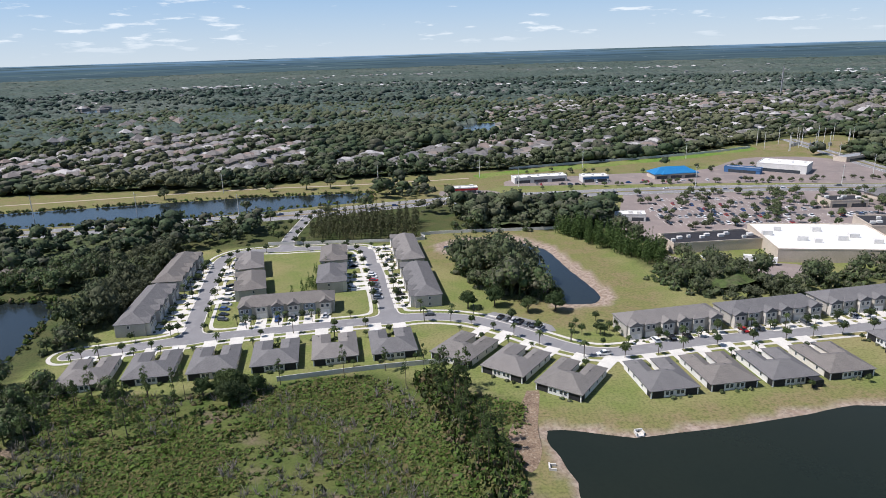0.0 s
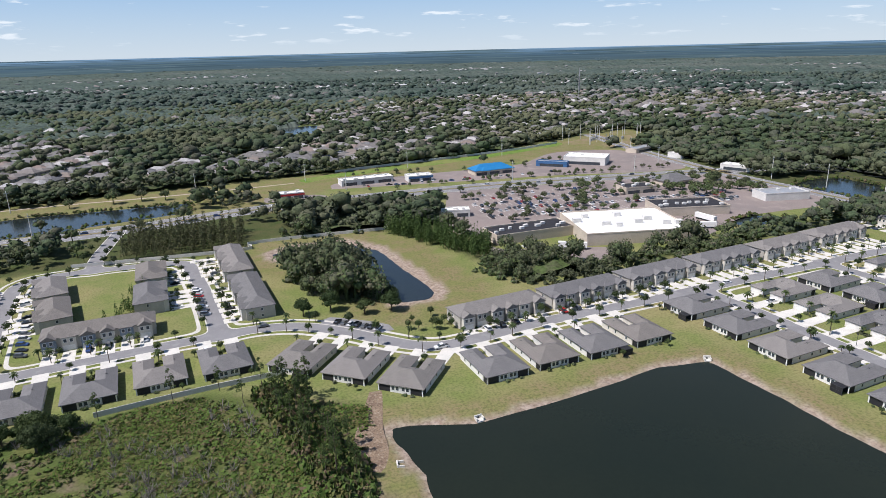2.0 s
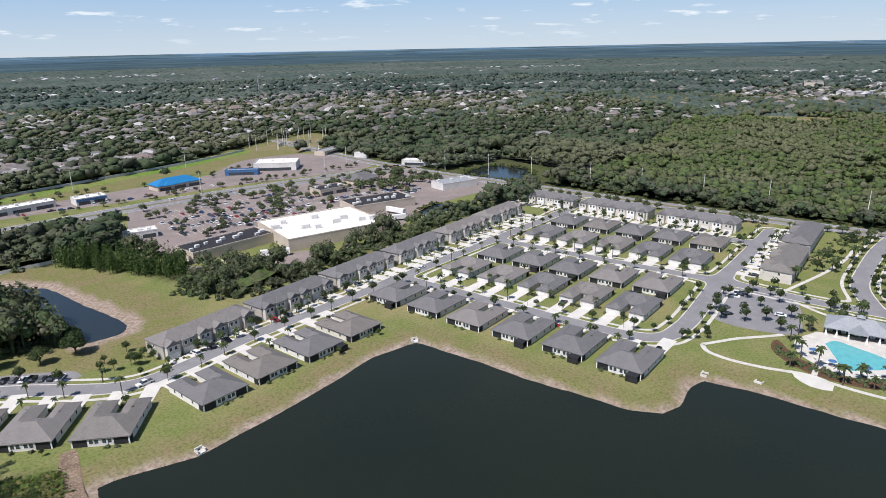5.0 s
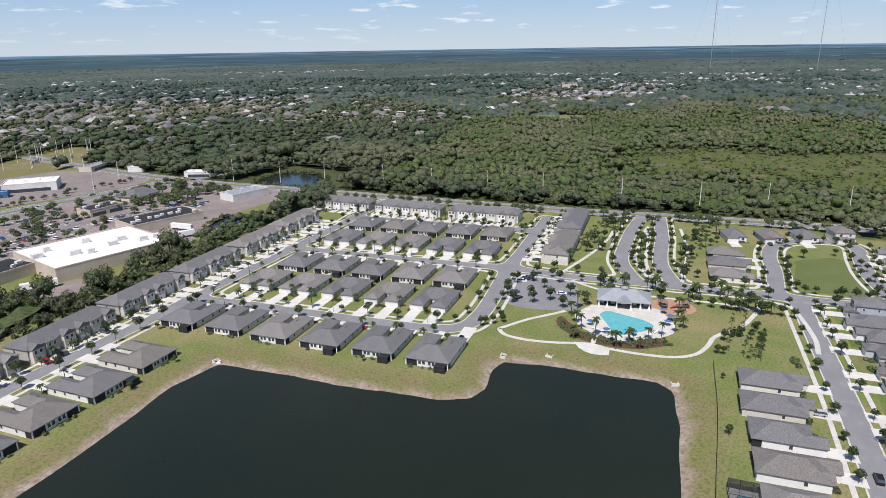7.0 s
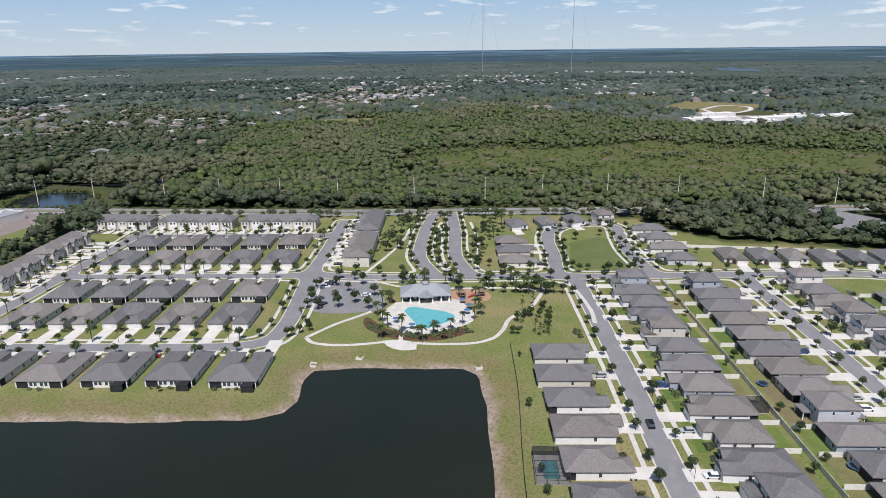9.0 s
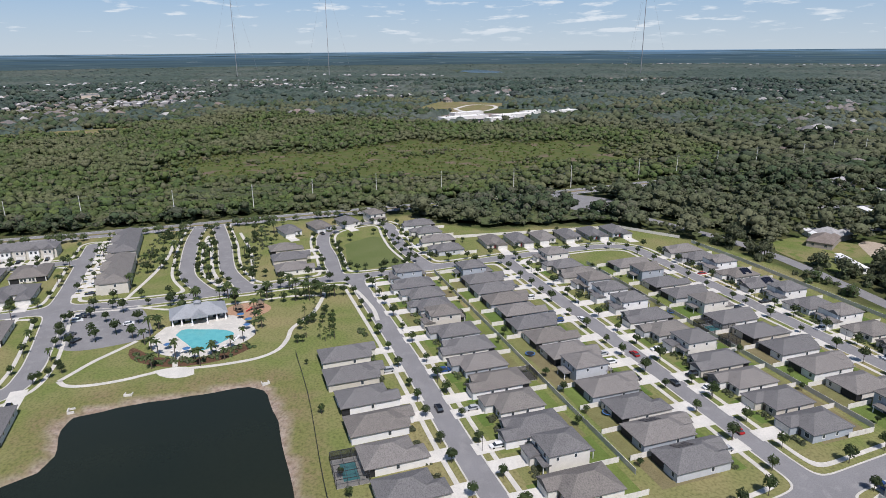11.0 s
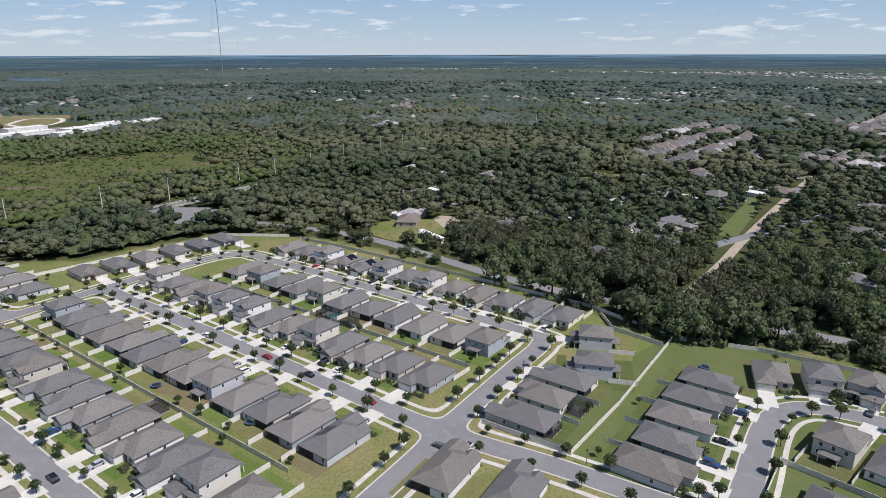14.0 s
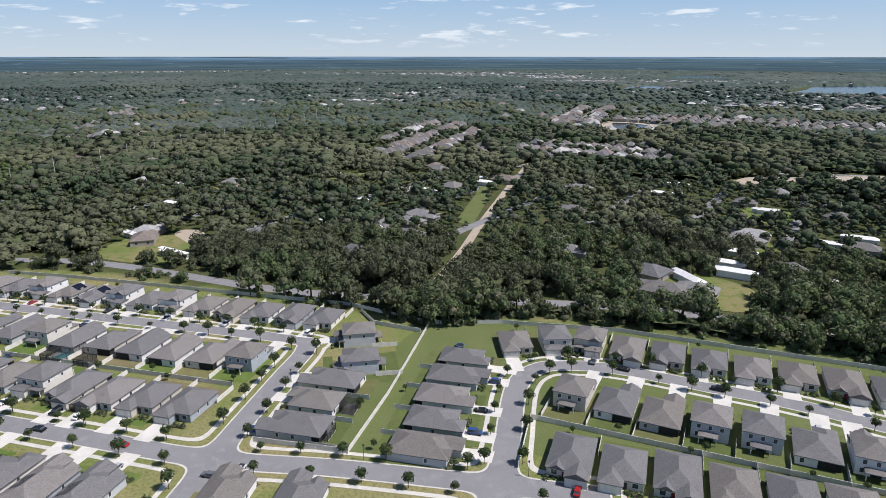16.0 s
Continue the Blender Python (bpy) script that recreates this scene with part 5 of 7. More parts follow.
def suburb(cx, cy, turn, nu, nv, poly, keep, rs, label, gap=17.0, block=58.0, tall=1.0):
    """Streets in rows with houses on both sides, kept where they lie in the polygon."""
    c, s = math.cos(radians(turn)), math.sin(radians(turn))
    for v in range(nv):
        y = (v - nv / 2) * block
        ends = []
        for u in range(nu):
            x = (u - nu / 2) * gap
            for side in (-1, 1):
                jx, jy = x + rs.uniform(-2, 2), y + side * (19 + rs.uniform(-2, 2))
                px, py = cx + c * jx - s * jy, cy + s * jx + c * jy
                if not inside(poly, np.array([px]), np.array([py]))[0]:
                    continue
                if side > 0:
                    ends.append((cx + c * x - s * y, cy + s * x + c * y))
                if rs.uniform() > keep:
                    continue
                if near_road(np.array([px]), np.array([py]), 12.0)[0]:
                    continue
                kind, sc = (rs.randint(3) if gap < 23 or gap > 24.5 or rs.uniform() < 0.45 else 3), rs.uniform(0.88, 1.12)
                at = pose(px, py, 0, 0, 0, turn + (180 if side < 0 else 0) + 180 + rs.uniform(-3, 3)) @ Matrix.Diagonal((sc, sc, tall * rs.uniform(0.95, 1.25), 1))
                FAR.append((px, py))
                HERE.append((math.hypot(px, py), kind, at, label))
        if len(ends) > 1:
            ln = np.array([ends[0], ends[-1]])
            ln = np.array([ln[0] + (ln[1] - ln[0]) * t for t in np.linspace(0, 1, 12)])
            strip(far_street, ln, 4.0, 0.06)


def near_road(X, Y, pad=3.0):
    r = np.zeros(X.shape, bool)
    for half, pts in HIGHWAYS:
        r |= line_distance(smooth_line(pts, 20.0), X, Y, 40.0) < half + pad
    return r


SUBURBS = [
    [(-640, 575), (-210, 592), (-120, 640), (-170, 830), (-330, 1000), (-700, 860)],
    [(30, 640), (300, 740), (480, 800), (900, 780), (1250, 1050), (1000, 1500), (420, 1500), (80, 1250), (30, 900)],
    [(480, 560), (640, 430), (1000, 470), (1250, 900), (900, 770), (500, 780)],
    [(1250, 380), (1800, 250), (1800, 700), (1250, 640)],
    [(-160, -320), (120, -300), (440, -270), (480, -420), (330, -560), (60, -620), (-200, -560)],
    [(60, -1095), (170, -1165), (110, -1260), (-230, -1250), (-230, -1110), (-20, -1090)],
    [(385, -640), (300, -600), (240, -690), (290, -790), (370, -980), (450, -980), (420, -800)],
    [(-130, 612), (20, 626), (70, 640), (200, 690), (320, 750), (270, 800), (60, 790), (-110, 760)],
    [(250, -680), (110, -705), (50, -720), (60, -810), (130, -830), (225, -790)],
    [(265, -1000), (175, -1060), (200, -1420), (310, -1420)],
]
# old homes that stand singly in the woods: x, y, kind, turn
OLD_HOMES = [(278, -260, 3, 80), (329, -288, 1, 20), (318, -276, 0, 40), (447, -265, 1, 30), (26, -332, 1, 70), (18, -307, 2, 85), (2, -311, 1, 80), (8, -330, 3, 40), (-18, -416, 2, 60),
             (-14, -349, 3, 80), (-40, -362, 1, 20), (186, -376, 1, 75), (194, -349, 3, 30), (246, -421, 3, 60), (253, -575, 2, 60), (262, -588, 1, 60), (176, -548, 2, 80), (190, -528, 3, 80), (468, -493, 1, 10), (414, -535, 3, 40),
             (390, -440, 1, 0), (421, -634, 2, 20), (322, -508, 3, 70), (27, -534, 3, 10), (-79, -503, 1, 40), (59, -468, 3, 15), (637, -485, 3, 80), (545, -494, 2, 10), (466, -413, 1, 60), (230, -470, 1, 20), (300, -455, 3, 70), (205, -440, 0, 75), (206, -500, 1, 75)]
rs = np.random.RandomState(31)
suburb(-330, 760, 66, 24, 7, SUBURBS[0], 0.93, rs, "low suburban house with tan or rust shingle roof", 15.5, 52)
suburb(560, 1080, 24, 66, 16, SUBURBS[1], 0.42, rs, "low suburban house with brown roof among oaks", 19, 62)
suburb(850, 700, 30, 34, 8, SUBURBS[2], 0.34, rs, "low house with brown roof among trees", 24, 70)
suburb(1500, 480, 10, 30, 6, SUBURBS[3], 0.5, rs, "pale house in a distant neighbourhood", 26, 75)
suburb(140, -440, 80, 22, 10, SUBURBS[4], 0.14, rs, "small old house with pale roof among oaks", 24, 60)
suburb(-30, -1170, 175, 26, 4, SUBURBS[5], 0.9, rs, "suburban house with grey shingle roof", 17, 52, 1.3)
suburb(345, -800, 97, 26, 6, SUBURBS[6], 0.95, rs, "two-storey suburban house with brown hipped roof", 17, 50, 1.4)
suburb(90, 700, 66, 18, 9, SUBURBS[7], 0.9, rs, "low suburban house with tan or rust shingle roof", 15.5, 54)
suburb(150, -760, 170, 16, 4, SUBURBS[8], 0.95, rs, "two-storey suburban house with grey-brown hipped roof", 17, 50, 1.4)
suburb(240, -1210, 95, 28, 4, SUBURBS[9], 0.95, rs, "suburban house with tan shingle roof", 17, 50, 1.3)
for x, y, kind, turn in OLD_HOMES:
    FAR.append((x, y))
    HERE.append((math.hypot(x, y), kind, pose(x, y, 0, 0, 0, turn) @ Matrix.Diagonal((1.1, 1.1, 1.25, 1)), "old single-storey home with pale roof among oaks" if kind in (1, 3) else "old low house with shingle roof among oaks"))
# houses strewn through the farther woods
for q in range(1500):
    az, r = radians(rs.uniform(-104, 126)), rs.uniform(950, 2450)
    px, py = r * math.cos(az), r * math.sin(az)
    lot = wobble(np.array([px]), np.array([py]), 170.0, 4.0)[0] + 0.35 * rs.normal()
    if lot < 0.55 or inside(SWAMP, np.array([px]), np.array([py]))[0]:
        continue
    at = pose(px, py, 0, 0, 0, rs.uniform(0, 360)) @ Matrix.Diagonal((1.15, 1.15, 1.9, 1))
    FAR.append((px, py))
    HERE.append((r, rs.randint(3), at, "far house among trees"))
HERE.sort(key=lambda h: h[0])
for r, kind, at, label in HERE[:200]:
    o = new("house", FAR_MESH[kind])
    o.matrix_basis = at
    tagged(o, label, "house", "far suburban houses")
rest = bmesh.new()
for r, kind, at, label in HERE[200:]:
    n = len(rest.verts)
    rest.from_mesh(FAR_MESH[kind])
    rest.verts.ensure_lookup_table()
    for v in rest.verts[n:]:
        v.co = at @ v.co
me = bpy.data.meshes.new("far_houses")
rest.to_mesh(me)
rest.free()
for q in ("far_wall", "pale_far_roof", "glass"):
    me.materials.append(M[q])
tagged(new("far_houses", me), "many far suburban houses among trees", "houses", kind="stuff")
solid("far_street", far_street, M["asphalt"], "grey suburban streets between far houses", "road", kind="structure")
FARP = np.array(FAR)


def clear_of_houses(X, Y, pad=8.0):
    """True where no far house stands near."""
    cell = {}
    for x, y in FAR:
        for dx in (-1, 0, 1):
            for dy in (-1, 0, 1):
                cell.setdefault((int(x // 12) + dx, int(y // 12) + dy), []).append((x, y))
    ok = np.ones(X.shape, bool)
    for k in range(len(X)):
        for x, y in cell.get((int(X[k] // 12), int(Y[k] // 12)), ()):
            if (X[k] - x) ** 2 + (Y[k] - y) ** 2 < pad * pad:
                ok[k] = False
                break
    return ok

# ---- trees and woods ----
def ico(level=0):
    bm = bmesh.new()
    bmesh.ops.create_icosphere(bm, subdivisions=level + 1, radius=1)
    v = np.array([x.co[:] for x in bm.verts])
    f = np.array([[q.index for q in t.verts] for t in bm.faces])
    bm.free()
    return v, f


ICO0, ICO1 = ico(0), ico(1)
NP = np.random.RandomState(3)


def leaf_cloud(n, lumps, size, rs):
    """Small tilted leaf clumps over the skins of several lumps (x, y, z, rx, rz). Triangles."""
    lumps = np.array(lumps, float)
    area = lumps[:, 3] ** 2
    pick = rs.choice(len(lumps), n, p=area / area.sum())
    d = rs.normal(size=(n, 3))
    d[:, 2] = np.abs(d[:, 2]) * 0.9 - 0.25 + 0.1 * rs.normal(size=n)
    d /= np.linalg.norm(d, axis=1)[:, None]
    q = lumps[pick]
    shell = rs.uniform(0.78, 1.08, (n, 1))
    c = q[:, :3] + d * np.stack([q[:, 3], q[:, 3], q[:, 4]], 1) * shell
    nrm = d + 0.7 * rs.normal(size=(n, 3))
    nrm /= np.linalg.norm(nrm, axis=1)[:, None]
    a = np.cross(nrm, rs.normal(size=(n, 3)))
    a /= np.linalg.norm(a, axis=1)[:, None]
    b = np.cross(nrm, a)
    s = size * rs.uniform(0.6, 1.4, (n, 1))
    V = np.stack([c + a * s, c - a * s * 0.6 + b * s, c - a * s * 0.6 - b * s], 1).reshape(-1, 3)
    return V, np.arange(3 * n).reshape(-1, 3)


def join(parts):
    V, F, o = [], [], 0
    for v, f in parts:
        V.append(v)
        F.append(f + o)
        o += len(v)
    return np.concatenate(V), np.concatenate(F)


def lump(x, y, z, r, h, rs, base=ICO1, rough=0.16):
    v, f = base
    return v * (1 + rough * rs.normal(size=(len(v), 1))) * (r, r, h) + (x, y, z), f


def stick(p, q, r0, r1, n=5):
    g = Geo().tube(p, q, r0, r1, n)
    v = np.array(g.v)
    f = [(a, b, c) for q4 in g.f[:n] for a, b, c in ((q4[0], q4[1], q4[2]), (q4[0], q4[2], q4[3]))]
    return v, np.array(f)


def tri_mesh(name, V, F, material):
    me = bpy.data.meshes.new(name)
    me.vertices.add(len(V))
    me.vertices.foreach_set("co", np.asarray(V, np.float32).reshape(-1))
    me.loops.add(3 * len(F))
    me.loops.foreach_set("vertex_index", np.asarray(F, np.int32).reshape(-1))
    me.polygons.add(len(F))
    me.polygons.foreach_set("loop_start", np.arange(0, 3 * len(F), 3, dtype=np.int32))
    me.update(calc_edges=True)
    me.materials.append(material)
    return me


def scatter(protos, P, Z, scale, tall, rs):
    """All the copies of the prototypes at the places P, as one set of triangles."""
    V, F, o = [], [], 0
    which = rs.randint(len(protos), size=len(P))
    ang = rs.uniform(0, math.tau, len(P))
    for k, (v, f) in enumerate(protos):
        s = np.nonzero(which == k)[0]
        if not len(s):
            continue
        c, n = np.cos(ang[s])[:, None], np.sin(ang[s])[:, None]
        sc, tl = scale[s][:, None], tall[s][:, None]
        x = (v[None, :, 0] * c - v[None, :, 1] * n) * sc + P[s, 0][:, None]
        y = (v[None, :, 0] * n + v[None, :, 1] * c) * sc + P[s, 1][:, None]
        z = v[None, :, 2] * tl + Z[s][:, None]
        V.append(np.stack([x, y, z], -1).reshape(-1, 3))
        F.append((f[None] + (np.arange(len(s)) * len(v))[:, None, None]).reshape(-1, 3) + o)
        o += len(s) * len(v)
    return np.concatenate(V), np.concatenate(F)


def crown_lumps(rs, n=5, r=4.2, z=6.5):
    out = [(0, 0, z + 1.0, r * 0.75, r * 0.6)]
    for k in range(n):
        a = k * math.tau / n + rs.uniform(-0.3, 0.3)
        out.append((math.cos(a) * r * 0.62, math.sin(a) * r * 0.62, z + rs.uniform(-1.4, 0.7), r * rs.uniform(0.42, 0.6), r * rs.uniform(0.34, 0.5)))
    return out


def oak_near(seed):
    rs = np.random.RandomState(seed)
    L = crown_lumps(rs)
    L = [(x, y, z - 1.2, r, h * 1.25) for x, y, z, r, h in L]
    parts = [lump(*q[:3], q[3] * 0.66, q[4] * 0.66, rs, ICO0, 0.12) for q in L]
    parts += [leaf_cloud(330, L, 0.42, rs), stick((0, 0, -0.2), (0, 0, 4.4), 0.35, 0.22)]
    return join(parts)


def oak_mid(seed):
    rs = np.random.RandomState(seed + 50)
    L = crown_lumps(rs, 4)
    return join([lump(*q[:3], q[3] * 0.9, q[4] * 0.95, rs, ICO0, 0.2) for q in L[:2]] + [leaf_cloud(52, L, 0.85, rs)])


def oak_far(seed):
    rs = np.random.RandomState(seed + 90)
    v, f = ICO0
    crown = v * (1 + 0.28 * rs.normal(size=(len(v), 1))) * (4.0, 4.0, 3.4) + (0, 0, 5.4), f
    return join([crown, leaf_cloud(12, crown_lumps(rs, 4, 4.6, 5.6), 1.25, rs)])


def oak_dot(seed):
    rs = np.random.RandomState(seed + 130)
    v = np.array([(1, 0, 0), (0, 1, 0), (-1, 0, 0), (0, -1, 0), (0, 0, 1), (0, 0, -1)], float)
    f = np.array([(0, 1, 4), (1, 2, 4), (2, 3, 4), (3, 0, 4), (1, 0, 5), (2, 1, 5), (3, 2, 5), (0, 3, 5)])
    return v * (1 + 0.25 * rs.normal(size=(len(v), 1))) * (5.2, 5.2, 3.8) + (0, 0, 5.0), f


def swamp_tree(seed):
    rs = np.random.RandomState(seed + 170)
    v, f = ICO0
    h = (4.6, 5.6, 3.8, 6.4)[seed % 4]
    core = v * (1 + 0.3 * rs.normal(size=(len(v), 1))) * (2.3, 2.3, 2.0) + (0, 0, h - 1.6), f
    L = [(0, 0, h - 1, 2.1, 1.9), (1.1, 0.5, h - 2.2, 1.5, 1.3), (-0.9, 0.8, h - 2.4, 1.4, 1.2)]
    return join([core, leaf_cloud(16, L, 0.75, rs)])


# places where woods stand: outside all open land; within SUBURBS thinned for the houses
OPEN = [[(-300, 170), (-175, 176), (-158, 212), (-163, 245), (-172, 300), (-300, 312)], [(-258, 312), (-203, 312), (-203, 348), (-258, 345)], [(-165, 370), (-20, 376), (-14, 396), (12, 400), (0, 470), (-70, 482), (-170, 448)], [(60, 392), (102, 392), (120, 320), (96, 300)], [(10, 140), (40, 140), (40, 200), (10, 200)], DEV, SCRUB, COMMERCE, BELT, LAKE, SCHOOL, [(392, 330), (474, 345), (478, 436), (388, 440)], [(0, 1000), (60, 1040), (100, 1020), (70, 880), (20, 880)]]
OPEN += [c[2] for c in CLEARINGS] + [[(-112, 188), (-28, 200), (20, 178), (26, 192), (-28, 218), (-104, 206)], [(-6, -600), (-60, -636), (-420, -740), (-420, -830), (-150, -722), (-20, -660)], [(150, -940), (60, -1000), (80, -1120), (180, -1150), (190, -1000)]]


def spread(poly, by):
    """The polygon grown away from its middle, and towards the open side it is seen from."""
    q = np.array(poly, float)
    c = q.mean(0)
    out = q + (q - c) / (np.linalg.norm(q - c, axis=1)[:, None] + 1e-9) * by
    return [tuple(p) for p in out], [tuple(p) for p in out * (1 - 2.2 * by / np.linalg.norm(c))]


for pts in FAR_LAKES:
    OPEN += list(spread(pts, 0.018 * float(np.linalg.norm(np.mean(pts, 0)))))
COPSES = [
    [(-300, 310), (-165, 302), (-150, 260), (-148, 300), (-156, 345), (-148, 380), (-120, 385), (-125, 420), (-180, 425), (-330, 395)],
    [(-164, 238), (-150, 228), (-148, 262), (-162, 300)],
    [(-230, 120), (-150, 130), (-132, 168), (-128, 196), (-150, 206), (-172, 200), (-215, 190)],
    [(2, 352), (20, 340), (33, 330), (42, 298), (46, 276), (36, 268), (18, 280), (6, 310)],
    [(12, 398), (70, 398), (100, 395), (112, 430), (60, 452), (12, 462), (2, 440)],
    [(112, 322), (128, 308), (160, 286), (245, 306), (330, 322), (334, 304), (240, 287), (130, 266), (110, 276), (98, 300)],
    [(-60, 545), (-22, 540), (-8, 500), (-34, 486), (-54, 500)],
    [(-22, 440), (14, 445), (16, 462), (-20, 458)],
    [(330, 302), (380, 318), (384, 306), (340, 292)],
    [(-240, 545), (-160, 552), (-160, 570), (-240, 560)],
]
def in_any(polys, X, Y):
    r = np.zeros(X.shape, bool)
    for p in polys:
        r |= inside(p, X, Y)
    return r


def candidates(r0, r1, step, rs):
    n = int(2 * r1 / step) + 1
    X, Y = np.meshgrid(np.arange(n) * step - r1, np.arange(n) * step - r1, indexing="ij")
    X = (X + rs.uniform(-0.42, 0.42, X.shape) * step).ravel()
    Y = (Y + rs.uniform(-0.42, 0.42, Y.shape) * step).ravel()
    R = np.hypot(X, Y)
    az = np.degrees(np.arctan2(Y, X))
    # woods only on the sides of the place that lie open to view
    k = (R >= r0) & (R < r1) & (az > -108) & (az < 132)
    X, Y = X[k], Y[k]
    k = ~near_road(X, Y)
    return X[k], Y[k]


def grow(r0, r1, step, makers, rs, name, size=1.0, swamp=False):
    X, Y = candidates(r0, r1, step, rs)
    copse = in_any(COPSES, X, Y)
    keep = copse | ~in_any(OPEN, X, Y)
    wet = inside(SWAMP, X, Y)
    keep &= wet if swamp else ~wet
    for _, w in WATERS:
        keep &= ~inside(w, X, Y)
    thin = np.zeros(X.shape)
    for p, amount in zip(SUBURBS, (0.55, 0.24, 0.14, 0.28, 0.16, 0.55, 0.6, 0.5, 0.6, 0.55)):
        thin = np.where(inside(p, X, Y), amount, thin)
    sub = thin > 0.1
    u = rs.uniform(size=len(X))
    keep &= copse | (u > thin)
    keep &= clear_of_houses(X, Y)
    mead = edge_distance(MEADOW, X, Y, 90) + 16 * wobble(X, Y, 45.0, 3.0) + 60 * (u - 0.5) < 0
    keep &= ~(mead & (wobble(X, Y, 26.0, 3.0) + 1.2 * (u - 0.5) < 0.95))
    X, Y, mead, sub = X[keep], Y[keep], mead[keep], (sub & ~copse)[keep]
    P = np.stack([X, Y], 1)
    w = 1 + 0.2 * wobble(X, Y, 38.0, 1.0) + 0.12 * wobble(X, Y, 120.0, 5.0) + rs.normal(size=len(X)) * 0.36
    big = inside(COPSES[3], X, Y) | inside(COPSES[4], X, Y)
    s = np.where(big, 1.35, 1.0) * np.where(inside(COPSES[5], X, Y), 0.66, 1.0) * np.clip(w, 0.45, 1.9) * size * np.where(mead, 0.55, 1) * np.where(sub, 0.84, 1)
    V, F = scatter([m(k) for m in makers for k in range(4)], P, np.zeros(len(X)), s, s * rs.uniform(0.85, 1.25, len(X)) * (1.0 if r0 < 300 else 0.82), rs)
    # the farthest crowns take a colour blued for haze
    me = tri_mesh(name, V, F, M["swamp"] if swamp else M["woods"] if r0 < 300 else M["mid_woods"] if r0 < 1400 else M["hazed_distant_woods"])
    if r0 < 300:
        UNDER.extend(P.tolist())
    tagged(new(name, me), "dense green broadleaf woods with uneven crowns", "trees", kind="stuff")
    return len(F)


UNDER = []
grow(100, 400, 7.0, [oak_near], np.random.RandomState(11), "woodland", 1.0)
grow(400, 650, 6.8, [oak_mid], np.random.RandomState(12), "woodland", 1.0)
grow(650, 1000, 7.2, [oak_far], np.random.RandomState(13), "woodland", 1.04)
grow(1000, 1500, 11.0, [oak_dot], np.random.RandomState(15), "woodland", 1.0)
grow(1500, 2500, 20.0, [oak_dot], np.random.RandomState(14), "woodland", 1.25)
grow(430, 1280, 5.3, [swamp_tree], np.random.RandomState(16), "swamp_woodland", 1.0, True)


def wooded(X, Y, pad):
    """True where woods close overhead."""
    k = ~in_any(OPEN, X, Y) & ~in_any(SUBURBS, X, Y) & ~near_road(X, Y, pad)
    for _, w in WATERS:
        k &= ~inside(w, X, Y)
    k &= ~(edge_distance(MEADOW, X, Y, 90) + 16 * wobble(X, Y, 45.0, 3.0) < 16)
    return k & clear_of_houses(X, Y, 11.0)


# understorey that closes the gaps between the crowns
X, Y = np.meshgrid(np.arange(-700, 1010, 6.5), np.arange(-1000, 1000, 6.5), indexing="ij")
rs = np.random.RandomState(23)
X, Y = X + rs.uniform(-2, 2, X.shape), Y + rs.uniform(-2, 2, Y.shape)
R, AZ = np.hypot(X, Y), np.degrees(np.arctan2(Y, X))
ok = (R > 240) & (R < 1010) & (AZ > -108) & (AZ < 132)
ok[ok] = wooded(X[ok], Y[ok], 7.0)
Z = np.where(R < 400, 3.2, np.where(inside(SWAMP, X, Y), 3.1, 3.9)) + 0.9 * rs.normal(size=X.shape) + 0.7 * wobble(X, Y, 38.0, 1.0)
i = np.arange(X.size).reshape(X.shape)
q = np.stack([i[:-1, :-1], i[1:, :-1], i[1:, 1:], i[:-1, 1:]], -1)[ok[:-1, :-1] & ok[1:, :-1] & ok[1:, 1:] & ok[:-1, 1:]]
V = np.stack([X, Y, Z], -1).reshape(-1, 3)
used, inv = np.unique(q, return_inverse=True)
q = inv.reshape(-1, 4)
tagged(new("understorey", tri_mesh("understorey", V[used], np.concatenate([q[:, :3], q[:, [0, 2, 3]]]), M["understorey"])), "dense understorey between the crowns of the woods", "undergrowth", kind="stuff")

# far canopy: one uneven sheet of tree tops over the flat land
th = np.radians(np.arange(-108, 132, 0.2))
rr = 1000 * 4.88 ** np.linspace(0, 1, 200)
TT, RR = np.meshgrid(th, rr, indexing="ij")
rs = np.random.RandomState(21)
RR = RR * (1 + 0.003 * rs.normal(size=RR.shape))
CX, CY = RR * np.cos(TT), RR * np.sin(TT)
CZ = 6.5 + 1.5 * rs.normal(size=RR.shape) + 1.6 * wobble(CX, CY, 60.0, 2.0) + 1.2 * wobble(CX, CY, 330.0, 5.0)
gap = in_any(OPEN, CX, CY) | in_any(SUBURBS, CX, CY) | inside(SWAMP, CX, CY)
gap |= ~clear_of_houses(CX.ravel(), CY.ravel(), 11.0).reshape(CX.shape)
field = wobble(CX, CY, 410.0, 1.0) + 0.4 * wobble(CX, CY, 90.0, 3.0) > 1.75
CZ = np.where(gap, -0.6, np.where(field, 0.6, CZ))
CZ[:, 0] = -1
i = np.arange(CX.size).reshape(CX.shape)
q = np.stack([i[:-1, :-1], i[:-1, 1:], i[1:, 1:], i[1:, :-1]], -1).reshape(-1, 4)
# haze tint lies in the canopy's base colour
tagged(new("far_canopy", tri_mesh("far_canopy", np.stack([CX, CY, CZ], -1).reshape(-1, 3), np.concatenate([q[:, :3], q[:, [0, 2, 3]]]), M["hazed_far_woods"])), "far forest canopy over flat land, haze tint in its green", "trees", kind="stuff")
# beyond it the hazy distance: an added ring that glows in haze colours
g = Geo()
